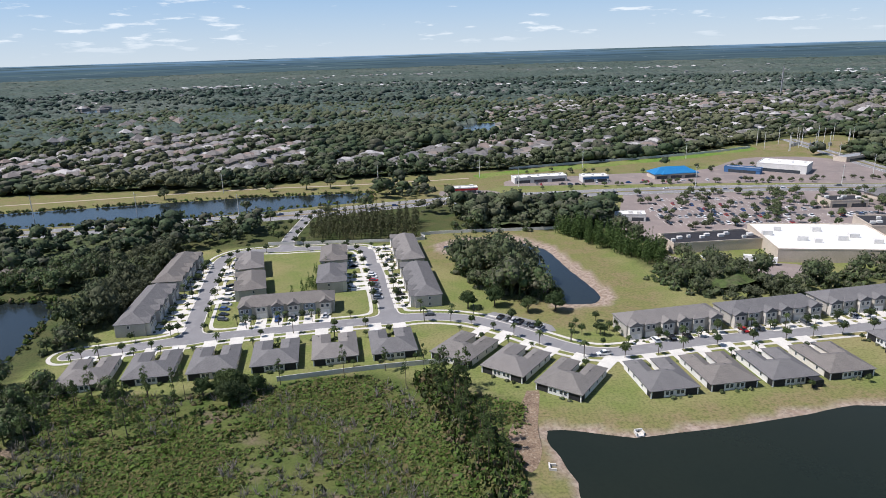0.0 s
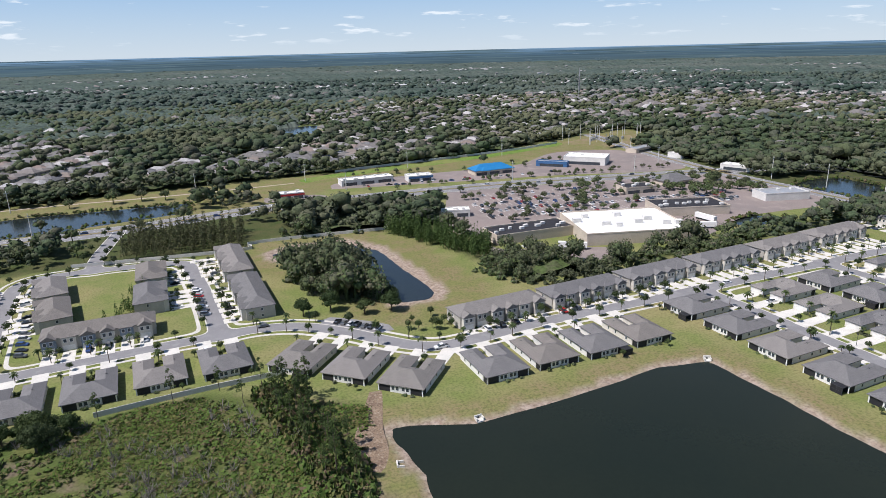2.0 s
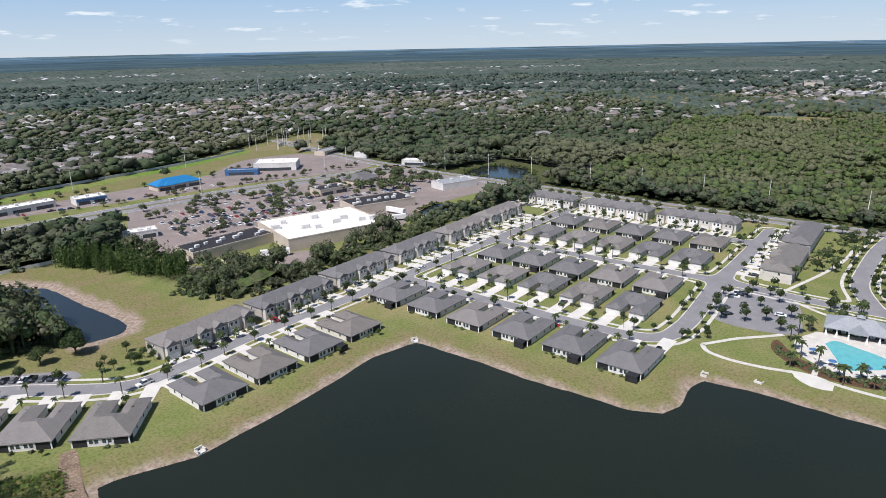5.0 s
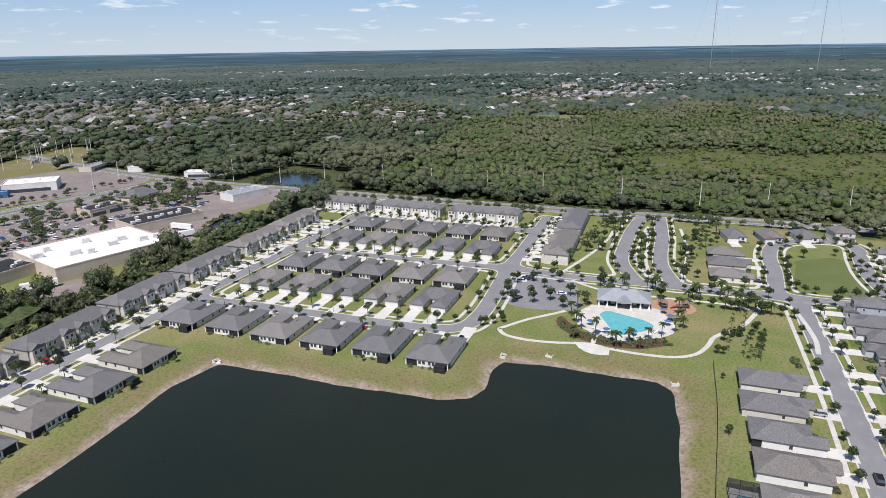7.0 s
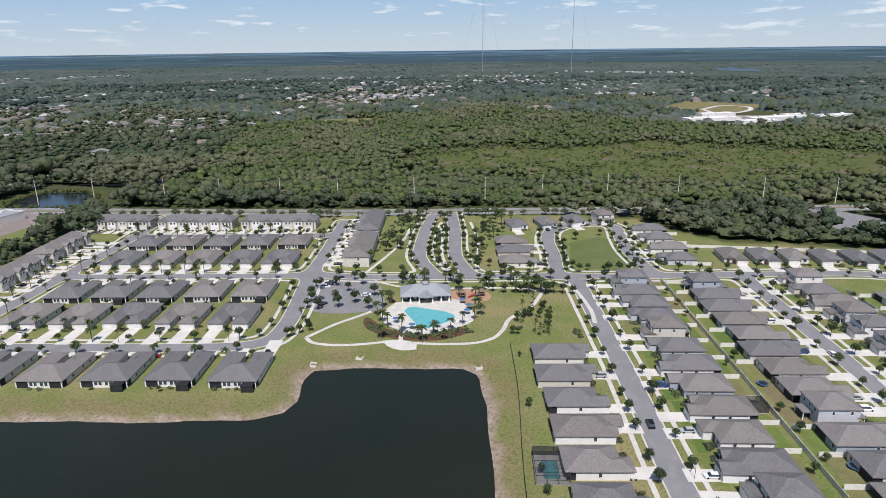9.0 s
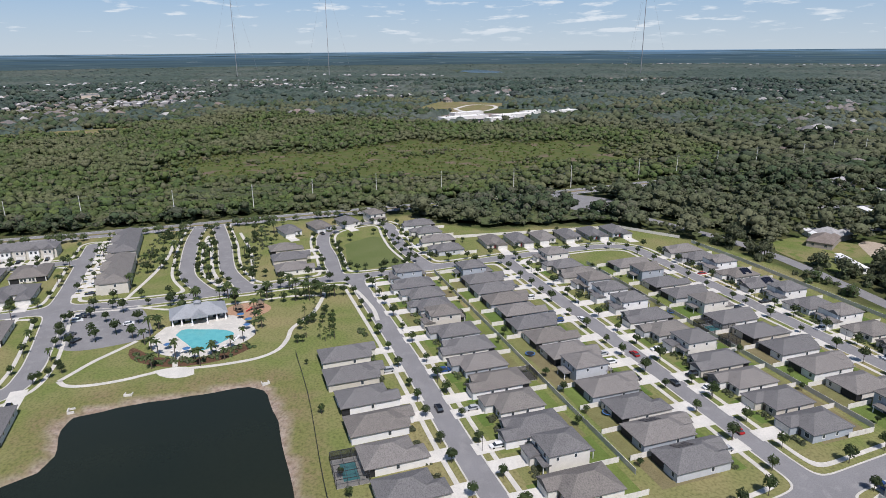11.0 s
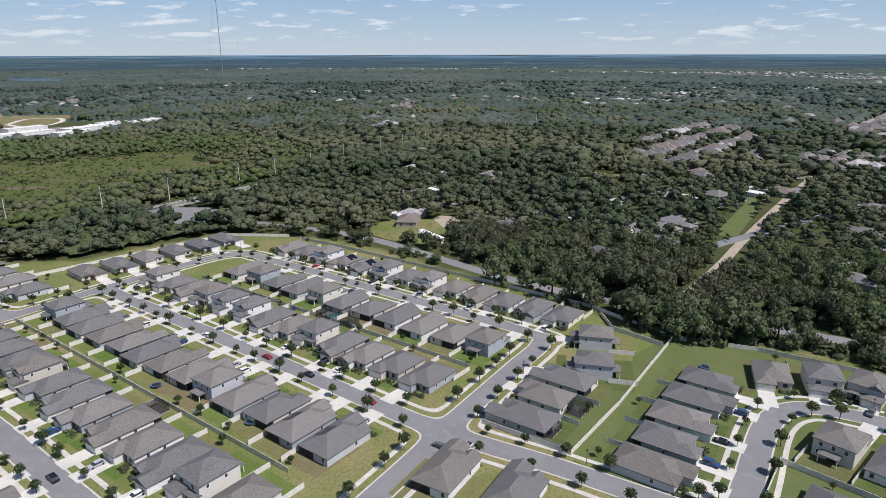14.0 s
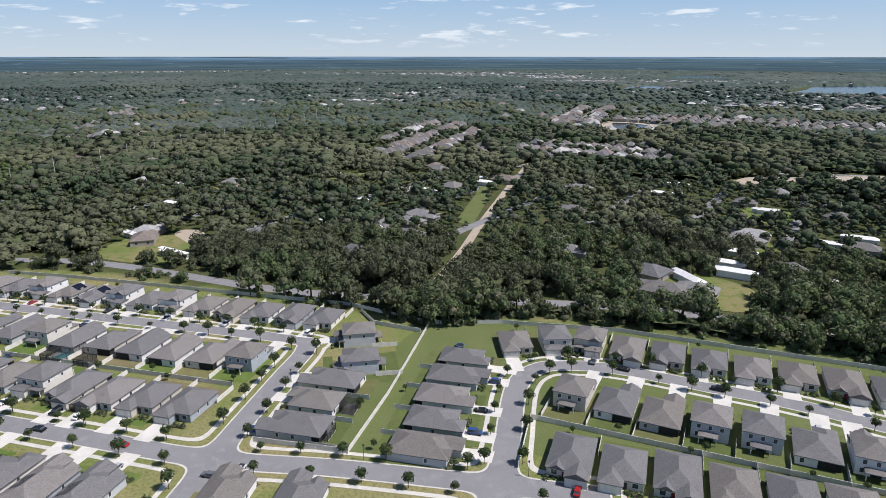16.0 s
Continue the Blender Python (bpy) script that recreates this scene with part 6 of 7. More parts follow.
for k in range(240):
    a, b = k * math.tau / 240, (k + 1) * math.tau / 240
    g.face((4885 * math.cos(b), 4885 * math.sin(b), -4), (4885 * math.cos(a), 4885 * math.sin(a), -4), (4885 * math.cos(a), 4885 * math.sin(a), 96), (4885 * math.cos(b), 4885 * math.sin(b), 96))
solid("backdrop", g, M["distance"], "glowing backdrop of hazy blue-green distance under the skyline", "backdrop", kind="structure")

# ---- cars ----
def car(kind, colour, wheels=True):
    """A body with cabin, glass and four wheels. Front to -y."""
    def make():
        names = {"car": "saloon car", "suv": "sport utility car", "pickup": "pickup truck"}
        o = thing({"pickup": "pickup_truck"}.get(kind, "car"), colour + " " + names[kind] + " parked on pale concrete or asphalt", "car", "parked cars")
        L, W2, h, c0, c1, top = {"car": (4.6, 0.9, 0.85, -0.9, 1.7, 1.42), "suv": (4.7, 0.95, 1.0, -1.0, 2.2, 1.75), "pickup": (5.7, 1.0, 1.05, -1.1, 0.9, 1.85)}[kind]
        prof = [(-L / 2, 0.35), (-L / 2, h * 0.8), (-L / 2 + 0.25, h * 0.95), (c0 - 0.1, h), (c1 + 0.1, h), (L / 2 - 0.1, h * 0.98), (L / 2, h * 0.8), (L / 2, 0.35)]
        g = Geo()
        for s in (-1, 1):
            ring = [(s * W2, y, z) for y, z in prof]
            g.face(*(ring if s > 0 else ring[::-1]))
        for (y, z), (y2, z2) in zip(prof, prof[1:] + prof[:1]):
            g.face((W2, y, z), (-W2, y, z), (-W2, y2, z2), (W2, y2, z2))
        part("body", g, M["car_" + colour], o)
        a, b, t = W2 - 0.05, W2 - 0.2, top - 0.06
        gl = Geo()
        lo = [(-a, c0 - 0.35, h), (a, c0 - 0.35, h), (a, c1 + 0.1, h), (-a, c1 + 0.1, h)]
        hi = [(-b, c0 + 0.35, t), (b, c0 + 0.35, t), (b, c1 - 0.3, t), (-b, c1 - 0.3, t)]
        for k in range(4):
            gl.face(lo[k], lo[(k + 1) % 4], hi[(k + 1) % 4], hi[k])
        part("glazing", gl, M["glass"], o)
        part("roof", Geo().box(-b - 0.02, c0 + 0.3, t, b + 0.02, c1 - 0.25, top), M["car_" + colour], o)
        if kind == "pickup":
            part("bed", Geo().box(-W2 + 0.12, c1 + 0.3, h - 0.02, W2 - 0.12, L / 2 - 0.12, h + 0.015), M["dark_metal"], o)
        for y in (-L / 2 + 0.85, L / 2 - 0.9) if wheels else ():
            for s in (-1, 1):
                part("wheel", Geo().tube((s * (W2 - 0.2), y, 0.33), (s * (W2 + 0.02), y, 0.33), 0.33, 0.33, 10), M["tyre"], o)
        return o
    return make


KINDS = [("suv", "white"), ("car", "black"), ("suv", "silver"), ("suv", "black"), ("car", "white"), ("pickup", "white"), ("car", "grey"), ("suv", "blue"), ("car", "red"), ("suv", "grey"), ("pickup", "black"), ("car", "silver")]


def park(x, y, turn, k, z=0.1):
    kd = KINDS[k % len(KINDS)]
    near = math.hypot(x, y) < 285
    place(("car", near) + kd, car(*kd, near), pose(x, y, z - (0 if near else 0.25), 0, 0, turn))


rc = random.Random(8)
for x, y, turn, key in HOUSES:
    chance = {"villa": 0.25, "town": 0.95}.get(key[0], 0.36)
    if math.hypot(x, y) > 330:
        chance *= 0.6
    n = 3 if key[0] == "town" else 1
    for q in range(n):
        if rc.random() > chance:
            continue
        f = {"villa": 13.8, "town": 10.6}.get(key[0], 12.3)
        off = {"villa": rc.choice((-5.1, 5.1)), "town": -key[2] * 3.45 + 6.9 * rc.randrange(key[2]) + 2.9 if key[0] == "town" else 0}.get(key[0], (2.6 if key[1] % 2 else -2.6) + rc.choice((-0.9, 0.9)))
        a = radians(turn)
        ux, uy = math.cos(a), math.sin(a)
        px, py = x + ux * off + uy * f, y + uy * off - ux * f
        park(px, py, turn + (180 if rc.random() < 0.6 else 0), rc.randrange(12))
for k in range(7):
    park(21.5 + 2.55 * k, 256.2 - 1.95 * k, 145, (1, 6, 4, 3, 6, 1, 0)[k], 0.05)
for k in range(8):
    park(-33.6 - 0.95 * k, 284 + 4.9 * k, 78, (2, 1, 4, 9, 6, 8, 0, 4)[k], 0.05)
for k, (x, y, t) in enumerate(((-106, 262, 80), (-107.5, 268, 80), (-109, 274, 80), (-110, 280, 80), (-111.5, 286, 80), (-112.5, 292, 80))):
    park(x + 6.2, y, t, (9, 1, 7, 2, 6, 0)[k], 0.02)
for x, y, t, k in ((152, -114, 98, 8), (-9, 261.5, -85, 6), (57, 219, -80, 5), (262, 258, 98, 1), (205, 244, 98, 4), (256, 106, 60, 1), (262, 110, 60, 9), (284, 112, 15, 1), (281, 112.5, 15, 3), (278, 113, 15, 0), (270, 90, 15, 4), (205, -106.5, 98, 8),
                   (398, 2, 40, 6), (196, 150, 15, 8), (118, -113, 100, 6), (24, -221, 85, 1), (-8, -219, 85, 3), (240, -99, 98, 4), (182, -110, 98, 1), (180, -28, 98, 3), (152, 312, -27, 4), (140, 330, 0, 8), (137, 330, 0, 5), (146, 331, 0, 0)):
    park(x, y, t, k, 0.05)
# moving traffic stands still on the highway
hw = smooth_line(HIGHWAYS[0][1], 6.0)
for k in range(14, len(hw) - 20, 7):
    d = hw[k + 1] - hw[k]
    s = rc.choice((-5.5, 5.5, -3, 3))
    n = np.array([-d[1], d[0]]) / np.linalg.norm(d)
    park(*(hw[k] + n * s), math.degrees(math.atan2(d[1], d[0])) + (90 if s < 0 else -90), rc.randrange(12), 0.06)
# rows of the shopping car park
lot_lines = Geo()
for r, y in enumerate((402, 419, 436, 453, 470)):
    for k in range(48):
        x = 142 + 4.0 * k + (rc.uniform(-0.3, 0.3))
        yy = y - 0.06 * (k * 4)
        if not (120 + 0.5 * (y - 400) < x < 340) or (246 < x < 312 and yy < 405) or (255 < x < 335 and 424 < yy < 470):
            continue
        for s in (-2.7, 2.7):
            lot_lines.box(x - 2.0, yy + s - 2.4, 0.03, x - 1.85, yy + s + 2.4, 0.04)
            if rc.random() < (0.36 if y < 440 else 0.14):
                park(x, yy + s, 180 if s > 0 else 0, rc.randrange(12), 0.04)
solid("bay_marking", lot_lines, M["paint"], "white painted parking bay lines", "road marking", kind="stuff")
for k in range(18):
    park(rc.uniform(60, 250), rc.choice((533, 536, 540)) + rc.uniform(-1, 1), rc.choice((0, 180, 90)), rc.randrange(12), 0.04)

# ---- street trees, palms, pines ----
def tree_pair(name, label, trunk, crown_mesh, category="tree", group="street trees"):
    o = tagged(new(name, trunk), label, category, group)
    part("crown", crown_mesh, None, o)
    return o


def street_tree(seed):
    def make():
        rs = np.random.RandomState(seed + 300)
        g = Geo().tube((0, 0, -0.1), (0, 0, 2.2), 0.11, 0.07, 6)
        for k in range(3):
            a = k * 2.1 + seed
            g.tube((0, 0, 1.6), (0.8 * math.cos(a), 0.8 * math.sin(a), 3.0), 0.06, 0.03, 4)
        L = [(0, 0, 3.3, 1.25, 1.35)] + [(0.75 * math.cos(a), 0.75 * math.sin(a), 2.7 + rs.uniform(-0.3, 0.8), 0.85, 0.75) for a in np.arange(5) * 1.26 + rs.uniform(0, 1)]
        V, F = join([leaf_cloud(420, L, 0.19, rs), lump(0, 0, 3.1, 0.95, 0.95, rs, ICO0)])
        return tree_pair("street_tree", "young broadleaf street tree on the grass verge", g.mesh("street_tree", M["bark"]), tri_mesh("crown", V, F, M["leaf"]))
    return make


def palm(seed):
    def make():
        rs = np.random.RandomState(seed + 400)
        h = 4.6 + seed
        g = Geo().tube((0, 0, -0.1), (0.1, 0.05, h), 0.19, 0.14, 7)
        V, F = [], []
        for k in range(20):
            a, el = k * 2.4, rs.uniform(-0.5, 0.9)
            d = np.array([math.cos(a) * math.cos(el), math.sin(a) * math.cos(el), math.sin(el)])
            sd = np.array([-math.sin(a), math.cos(a), 0])
            base = np.array([0.1, 0.05, h])
            prev = None
            for j in range(5):
                t = j / 4
                c = base + d * 2.1 * t + np.array([0, 0, -1.1 * t * t])
                w = 0.42 * math.sin(math.pi * (0.12 + 0.86 * t))
                cur = (c + sd * w + (0, 0, -0.12), c + (0, 0, 0.06), c - sd * w + (0, 0, -0.12))
                if prev:
                    for q in range(2):
                        o = len(V)
                        V += [prev[q], prev[q + 1], cur[q + 1], cur[q]]
                        F += [(o, o + 1, o + 2), (o, o + 2, o + 3)]
                prev = cur
        return tree_pair("palm_tree", "sabal palm with arching fronds in a lawn", g.mesh("palm_tree", M["bark"]), tri_mesh("crown", np.array(V), np.array(F), M["palm"]), "palm tree", "palms")
    return make


def pine(seed):
    def make():
        rs = np.random.RandomState(seed + 500)
        h = 13 + 2 * seed
        g = Geo().tube((0, 0, -0.2), (0.3, 0.1, h), 0.2, 0.06, 6)
        L = []
        for k in range(11):
            z = h * rs.uniform(0.5, 1.0)
            r = 1.9 * (1.15 - z / h) + 0.7
            a = rs.uniform(0, 6.3)
            x, y = r * 0.8 * math.cos(a), r * 0.8 * math.sin(a)
            g.tube((0.2, 0.05, z - 0.4), (x, y, z), 0.05, 0.02, 4)
            L.append((x, y, z, r * 0.62, r * 0.4))
        L.append((0.3, 0.1, h, 0.8, 0.9))
        V, F = leaf_cloud(520, L, 0.24, rs)
        return tree_pair("pine_tree", "tall thin pine with open crown in the scrub", g.mesh("pine_tree", M["bark"]), tri_mesh("crown", V, F, M["pine_leaf"]), "pine", "pines")
    return make


def yard_oak(seed):
    def make():
        rs = np.random.RandomState(seed + 600)
        g = Geo().tube((0, 0, -0.2), (0, 0, 3.0), 0.4, 0.3, 7)
        for k in range(5):
            a = k * 1.26
            g.tube((0, 0, 2.4), (2.6 * math.cos(a), 2.6 * math.sin(a), 5.2), 0.2, 0.08, 5)
        L = crown_lumps(rs, 7, 4.4, 5.8)
        V, F = join([leaf_cloud(1100, L, 0.3, rs)] + [lump(*q[:3], q[3] * 0.72, q[4] * 0.72, rs, ICO0, 0.1) for q in L])
        return tree_pair("oak_tree", "broad live oak with dense dark crown", g.mesh("oak_tree", M["bark"]), tri_mesh("crown", V, F, M["leaf"]), "oak", "oaks")
    return make


rt = random.Random(12)
built = np.array([(h[0], h[1]) for h in HOUSES])


def free_spot(x, y, pad=8.5):
    return np.hypot(built[:, 0] - x, built[:, 1] - y).min() > pad and 4.4 < road_dist(x, y) and not inside(LAKE, np.array([x]), np.array([y]))[0]


MORE_TREES = []
MORE_OAKS = []


def plant(kind, x, y, s):
    if kind == "street" and math.hypot(x, y) > 268:
        MORE_TREES.append((x, y, s))
        return None
    if kind == "oak" and math.hypot(x, y) > 310:
        MORE_OAKS.append((x, y, s))
        return None
    mk, n = {"street": (street_tree, 4), "palm": (palm, 3), "pine": (pine, 3), "oak": (yard_oak, 2)}[kind]
    k = rt.randrange(n)
    ob = place((kind, k), mk(k), pose(x, y, 0, 0, 0, rt.uniform(0, 360)) @ Matrix.Diagonal((s, s, s * rt.uniform(0.9, 1.15), 1)))
    return ob


for r, ln in enumerate(road_lines):
    seg = np.linalg.norm(np.diff(ln, axis=0), axis=1)
    at = np.concatenate([[0], np.cumsum(seg)])
    for side in (-1, 1):
        s = rt.uniform(3, 9)
        while s < at[-1] - 3:
            k = min(len(ln) - 2, int(np.searchsorted(at, s)))
            d = ln[k + 1] - ln[k]
            n = np.array([-d[1], d[0]]) / (np.linalg.norm(d) + 1e-9)
            p = ln[k] + n * side * 5.3
            if free_spot(*p) and road_dist(*p) < 6.2:
                if r in (0, 2, 3, 4) and rt.random() < 0.4:
                    plant("palm", *p, rt.uniform(0.7, 1.0))
                else:
                    plant("street", *p, rt.uniform(0.75, 1.35))
            s += rt.uniform(10, 17)
# front-garden palms and small trees by the villas and terraces
for x, y, turn, key in HOUSES:
    a = radians(turn)
    ux, uy = math.cos(a), math.sin(a)
    if key[0] == "villa":
        for off, f in ((0, 12.5), (9.6, 11.5)):
            if rt.random() < 0.75:
                plant("palm" if rt.random() < 0.7 else "street", x + ux * off + uy * f, y + uy * off - ux * f, rt.uniform(0.65, 0.95))
        if rt.random() < 0.5:
            off = rt.uniform(-8, 8)
            plant("street", x + ux * off - uy * 14, y + uy * off + ux * 14, rt.uniform(0.4, 0.8))
    elif key[0] == "town":
        for j in range(key[2]):
            off = -key[2] * 3.45 + 6.9 * j
            if rt.random() < 0.6:
                plant("palm" if rt.random() < 0.5 else "street", x + ux * off + uy * 11.5, y + uy * off - ux * 11.5, rt.uniform(0.6, 1.0))
    elif rt.random() < 0.3:
        off = rt.uniform(-5, 5)
        plant("street", x + ux * off - uy * 15, y + uy * off + ux * 15, rt.uniform(0.5, 0.9))
# the park and the green
for x, y in ((262, 76), (256, 78), (248, 78), (242, 74), (236, 70), (232, 63), (231, 56), (233, 50), (238, 44), (244, 40), (250, 36), (256, 34), (262, 36), (268, 38), (226, 70), (225, 53), (229, 45), (276, 70), (280, 64)):
    plant("palm", x, y, rt.uniform(0.85, 1.15))
for x, y in ((290, 110), (284, 96), (270, 86), (260, 92), (254, 98), (250, 106), (262, 102), (274, 100), (280, 108), (258, 112), (266, 78), (254, 84), (274, 114)):
    plant("street", x, y, rt.uniform(1.1, 1.5))
for k in range(46):
    x, y = rt.uniform(282, 302), rt.uniform(-2, 98)
    if free_spot(x, y) and road_dist(x, y) > 7 and not inside([(247, 120), (294, 120), (294, 78), (247, 78)], np.array([x]), np.array([y]))[0]:
        plant("palm" if k % 2 else "street", x, y, rt.uniform(0.9, 1.4))
for k in range(22):
    x, y = rt.uniform(232, 272), rt.uniform(4, 20)
    if free_spot(x, y, 10):
        plant("street" if k % 3 else "pine", x, y, rt.uniform(0.5, 1.1) if k % 3 else 0.45)
ring = smooth_line([(366, 1), (377, -5), (389, -20), (385, -28), (340, -39), (325, -35), (322, -12), (332, -1), (366, 1)], 6.5)
for x, y in ring:
    if rt.random() < 0.75:
        plant("street", x + rt.uniform(-1, 1), y + rt.uniform(-1, 1), rt.uniform(0.8, 1.25))
for k in range(60):
    x, y = rt.uniform(305, 425), rt.choice((rt.uniform(36, 54), rt.uniform(66, 76), rt.uniform(92, 104)))
    if free_spot(x, y, 10):
        plant("street" if k % 3 else "palm", x, y, rt.uniform(0.9, 1.5))
for k in range(10):
    plant("street", 58 + rt.uniform(-10, 12), 238 + rt.uniform(-4, 16), rt.uniform(0.8, 1.2))
for x, y in ((20, 270), (8, 268), (34, 262), (46, 262), (48, 276)):
    plant("oak", x, y, rt.uniform(0.75, 1.1))
# pines at the lake's corner and in the scrub
for k in range(34):
    t = rt.random()
    plant("pine", -2 + 17 * t + rt.uniform(-8, 5), 204 - 58 * t + rt.uniform(-5, 5), rt.uniform(0.55, 0.95))
for k in range(22):
    plant("pine", rt.uniform(-134, -86), rt.uniform(166, 196), rt.uniform(0.6, 0.9))
for x, y in ((-24, 211), (-38, 205), (-60, 202), (-16, 200)):
    plant("pine", x, y, 0.7)
for k in range(9):
    plant("oak", rt.uniform(-86, -66), rt.uniform(188, 200), rt.uniform(0.5, 0.9))
# single oaks on the grass by the canal and along the highway
for x, y in ((-232, 520), (-150, 540), (-120, 545), (-100, 548), (-82, 545), (-130, 420), (-122, 432), (-150, 470), (-60, 465), (-112, 400), (-86, 452), (-140, 398), (-70, 500)):
    plant("oak", x, y, rt.uniform(0.8, 1.4))
for k in range(150):
    x, y = rt.uniform(140, 372), rt.uniform(385, 488)
    if not (246 < x < 312 and y < 405):
        plant("oak", x, y, rt.uniform(0.45, 0.75))
for k in range(24):
    x, y = rt.uniform(300, 372), rt.uniform(400, 470)
    plant("oak", x, y, rt.uniform(0.7, 1.1))
for x, y in ((228, 101), (231, 103), (225, 104), (222, 106)):
    plant("street", x, y, 0.9)

for k in range(70):
    plant("oak", rt.uniform(60, 372), rt.choice((rt.uniform(515, 530), rt.uniform(570, 600))), rt.uniform(0.35, 0.6))
hw2 = smooth_line(HIGHWAYS[1][1], 7.0)
for q in hw2:
    if -60 < q[1] < 330:
        for side in (-13.5, 13.5):
            if rt.random() < 0.75:
                plant("oak", q[0] + side + rt.uniform(-2, 2), q[1], rt.uniform(0.4, 0.8))
O3 = np.array(MORE_OAKS)
V4, F4 = scatter([oak_near(q) for q in range(4)], O3[:, :2], np.zeros(len(O3)), O3[:, 2], O3[:, 2] * 0.95, np.random.RandomState(78))
tagged(new("far_oaks", tri_mesh("far_oaks", V4, F4, M["woods"])), "scattered broad oaks of car parks and roadsides", "trees", kind="stuff")
PAIRS = []
for q in range(4):
    r = np.random.RandomState(q + 300)
    L = [(0, 0, 3.3, 1.25, 1.35)] + [(0.75 * math.cos(a), 0.75 * math.sin(a), 2.7 + r.uniform(-0.3, 0.8), 0.85, 0.75) for a in np.arange(5) * 1.26]
    PAIRS.append(join([leaf_cloud(150, L, 0.28, r), lump(0, 0, 3.1, 0.95, 0.95, r, ICO0), stick((0, 0, -0.1), (0, 0, 2.4), 0.11, 0.07, 4)]))
T3 = np.array(MORE_TREES)
V3, F3 = scatter(PAIRS, T3[:, :2], np.zeros(len(T3)), T3[:, 2], T3[:, 2], np.random.RandomState(77))
tagged(new("far_street_trees", tri_mesh("far_street_trees", V3, F3, M["leaf"])), "rows of young broadleaf street trees", "trees", kind="stuff")

# ---- low plants ----
def bush(seed, n=26, size=0.34):
    rs = np.random.RandomState(seed + 700)
    L = [(0, 0, 0.5, 0.9, 0.7), (0.6, 0.2, 0.4, 0.6, 0.5), (-0.4, 0.5, 0.35, 0.6, 0.5)]
    return join([leaf_cloud(n, L, size, rs), lump(0, 0, 0.35, 0.9, 0.6, rs, ICO0, 0.2)])


def stuff(name, protos, P, scale, material, label, category, rs, tall=1.0):
    P = np.asarray(P, float)
    scale = np.asarray(scale, float)
    V, F = scatter(protos, P, np.zeros(len(P)), scale, scale * tall * rs.uniform(0.8, 1.25, len(P)), rs)
    tagged(new(name, tri_mesh(name, V, F, material)), label, category, kind="stuff")


rs = np.random.RandomState(41)
# hedges and shrubs against the houses
P, S2 = [], []
for x, y, turn, key in HOUSES:
    a = radians(turn)
    ux, uy = math.cos(a), math.sin(a)
    hw, f = {"villa": (9.0, 11.5), "town": (key[2] * 3.4 if key[0] == "town" else 0, 8.3)}.get(key[0], (5.8, 8.0))
    for k in range(14 if key[0] != "town" else key[2] * 3):
        off, dep = rs.uniform(-hw, hw), f + rs.uniform(-0.6, 1.8)
        if key[0] in ("one", "two") and abs(off - (2.3 if key[1] % 2 else -2.3)) < 3.2:
            off = (-1 if key[1] % 2 else 1) * rs.uniform(1.5, 5.5)
        if key[0] == "villa" and 2.4 < abs(off) < 7.8:
            off = rs.choice((-1, 1)) * rs.uniform(0, 2.2)
        P.append((x + ux * off + uy * dep, y + uy * off - ux * dep))
        S2.append(rs.uniform(0.35, 0.85))
    if key[0] == "villa":
        for k in range(4):
            off = rs.uniform(-6, 6)
            P.append((x + ux * off - uy * 11.6, y + uy * off + ux * 11.6))
            S2.append(rs.uniform(0.4, 1.0))
stuff("garden_shrubs", [bush(k) for k in range(4)], P, S2, M["woods"], "clipped green shrubs round the houses", "shrubs", rs)
# park beds
P = [(rs.uniform(228, 264), rs.uniform(34, 80)) for k in range(500)]
bed = [(236, 74), (246, 84), (236, 82), (226, 66), (227, 48), (238, 34), (243, 38), (232, 55)]
P = [p for p in P if inside(bed, np.array([p[0]]), np.array([p[1]]))[0]]
P += [(rs.uniform(318, 420), rs.uniform(104, 112)) for k in range(90)] + [(rs.uniform(316, 424), rs.uniform(44, 52)) for k in range(110)] + [(240 + 8 * rs.uniform(), -8 + 3 * rs.uniform()) for k in range(16)]
P = [p for p in P if road_dist(*p) > 8.2]
stuff("park_shrubs", [bush(k) for k in range(4)], P, rs.uniform(0.5, 1.1, len(P)), M["woods"], "green shrubs in the park beds", "shrubs", rs)
# undergrowth at the feet of the near woods
U = np.array(UNDER)
U = np.concatenate([U + rs.normal(size=U.shape) * 2.2, U + rs.normal(size=U.shape) * 2.6])
stuff("undergrowth", [bush(q, 34, 0.42) for q in range(4)], U, rs.uniform(1.2, 2.6, len(U)), M["woods"], "dense undergrowth at the foot of the woods", "undergrowth", rs, 1.1)
# scrub: weeds, thickets and grey dead brush
X, Y = rs.uniform(-190, 22, 16000), rs.uniform(60, 208, 16000)
k = inside(SCRUB, X, Y) & (wobble(X, Y, 11.0, 3.0) > -0.75)
P = np.stack([X[k], Y[k]], 1)[:3200]
w = wobble(P[:, 0], P[:, 1], 19.0, 5.0)
stuff("scrub", [bush(q, 12, 0.42) for q in range(5)], P, np.clip(0.8 + 0.5 * w + rs.normal(size=len(P)) * 0.25, 0.3, 2.0), M["weeds"], "tangled green scrub and weeds", "scrub", rs, 0.72)


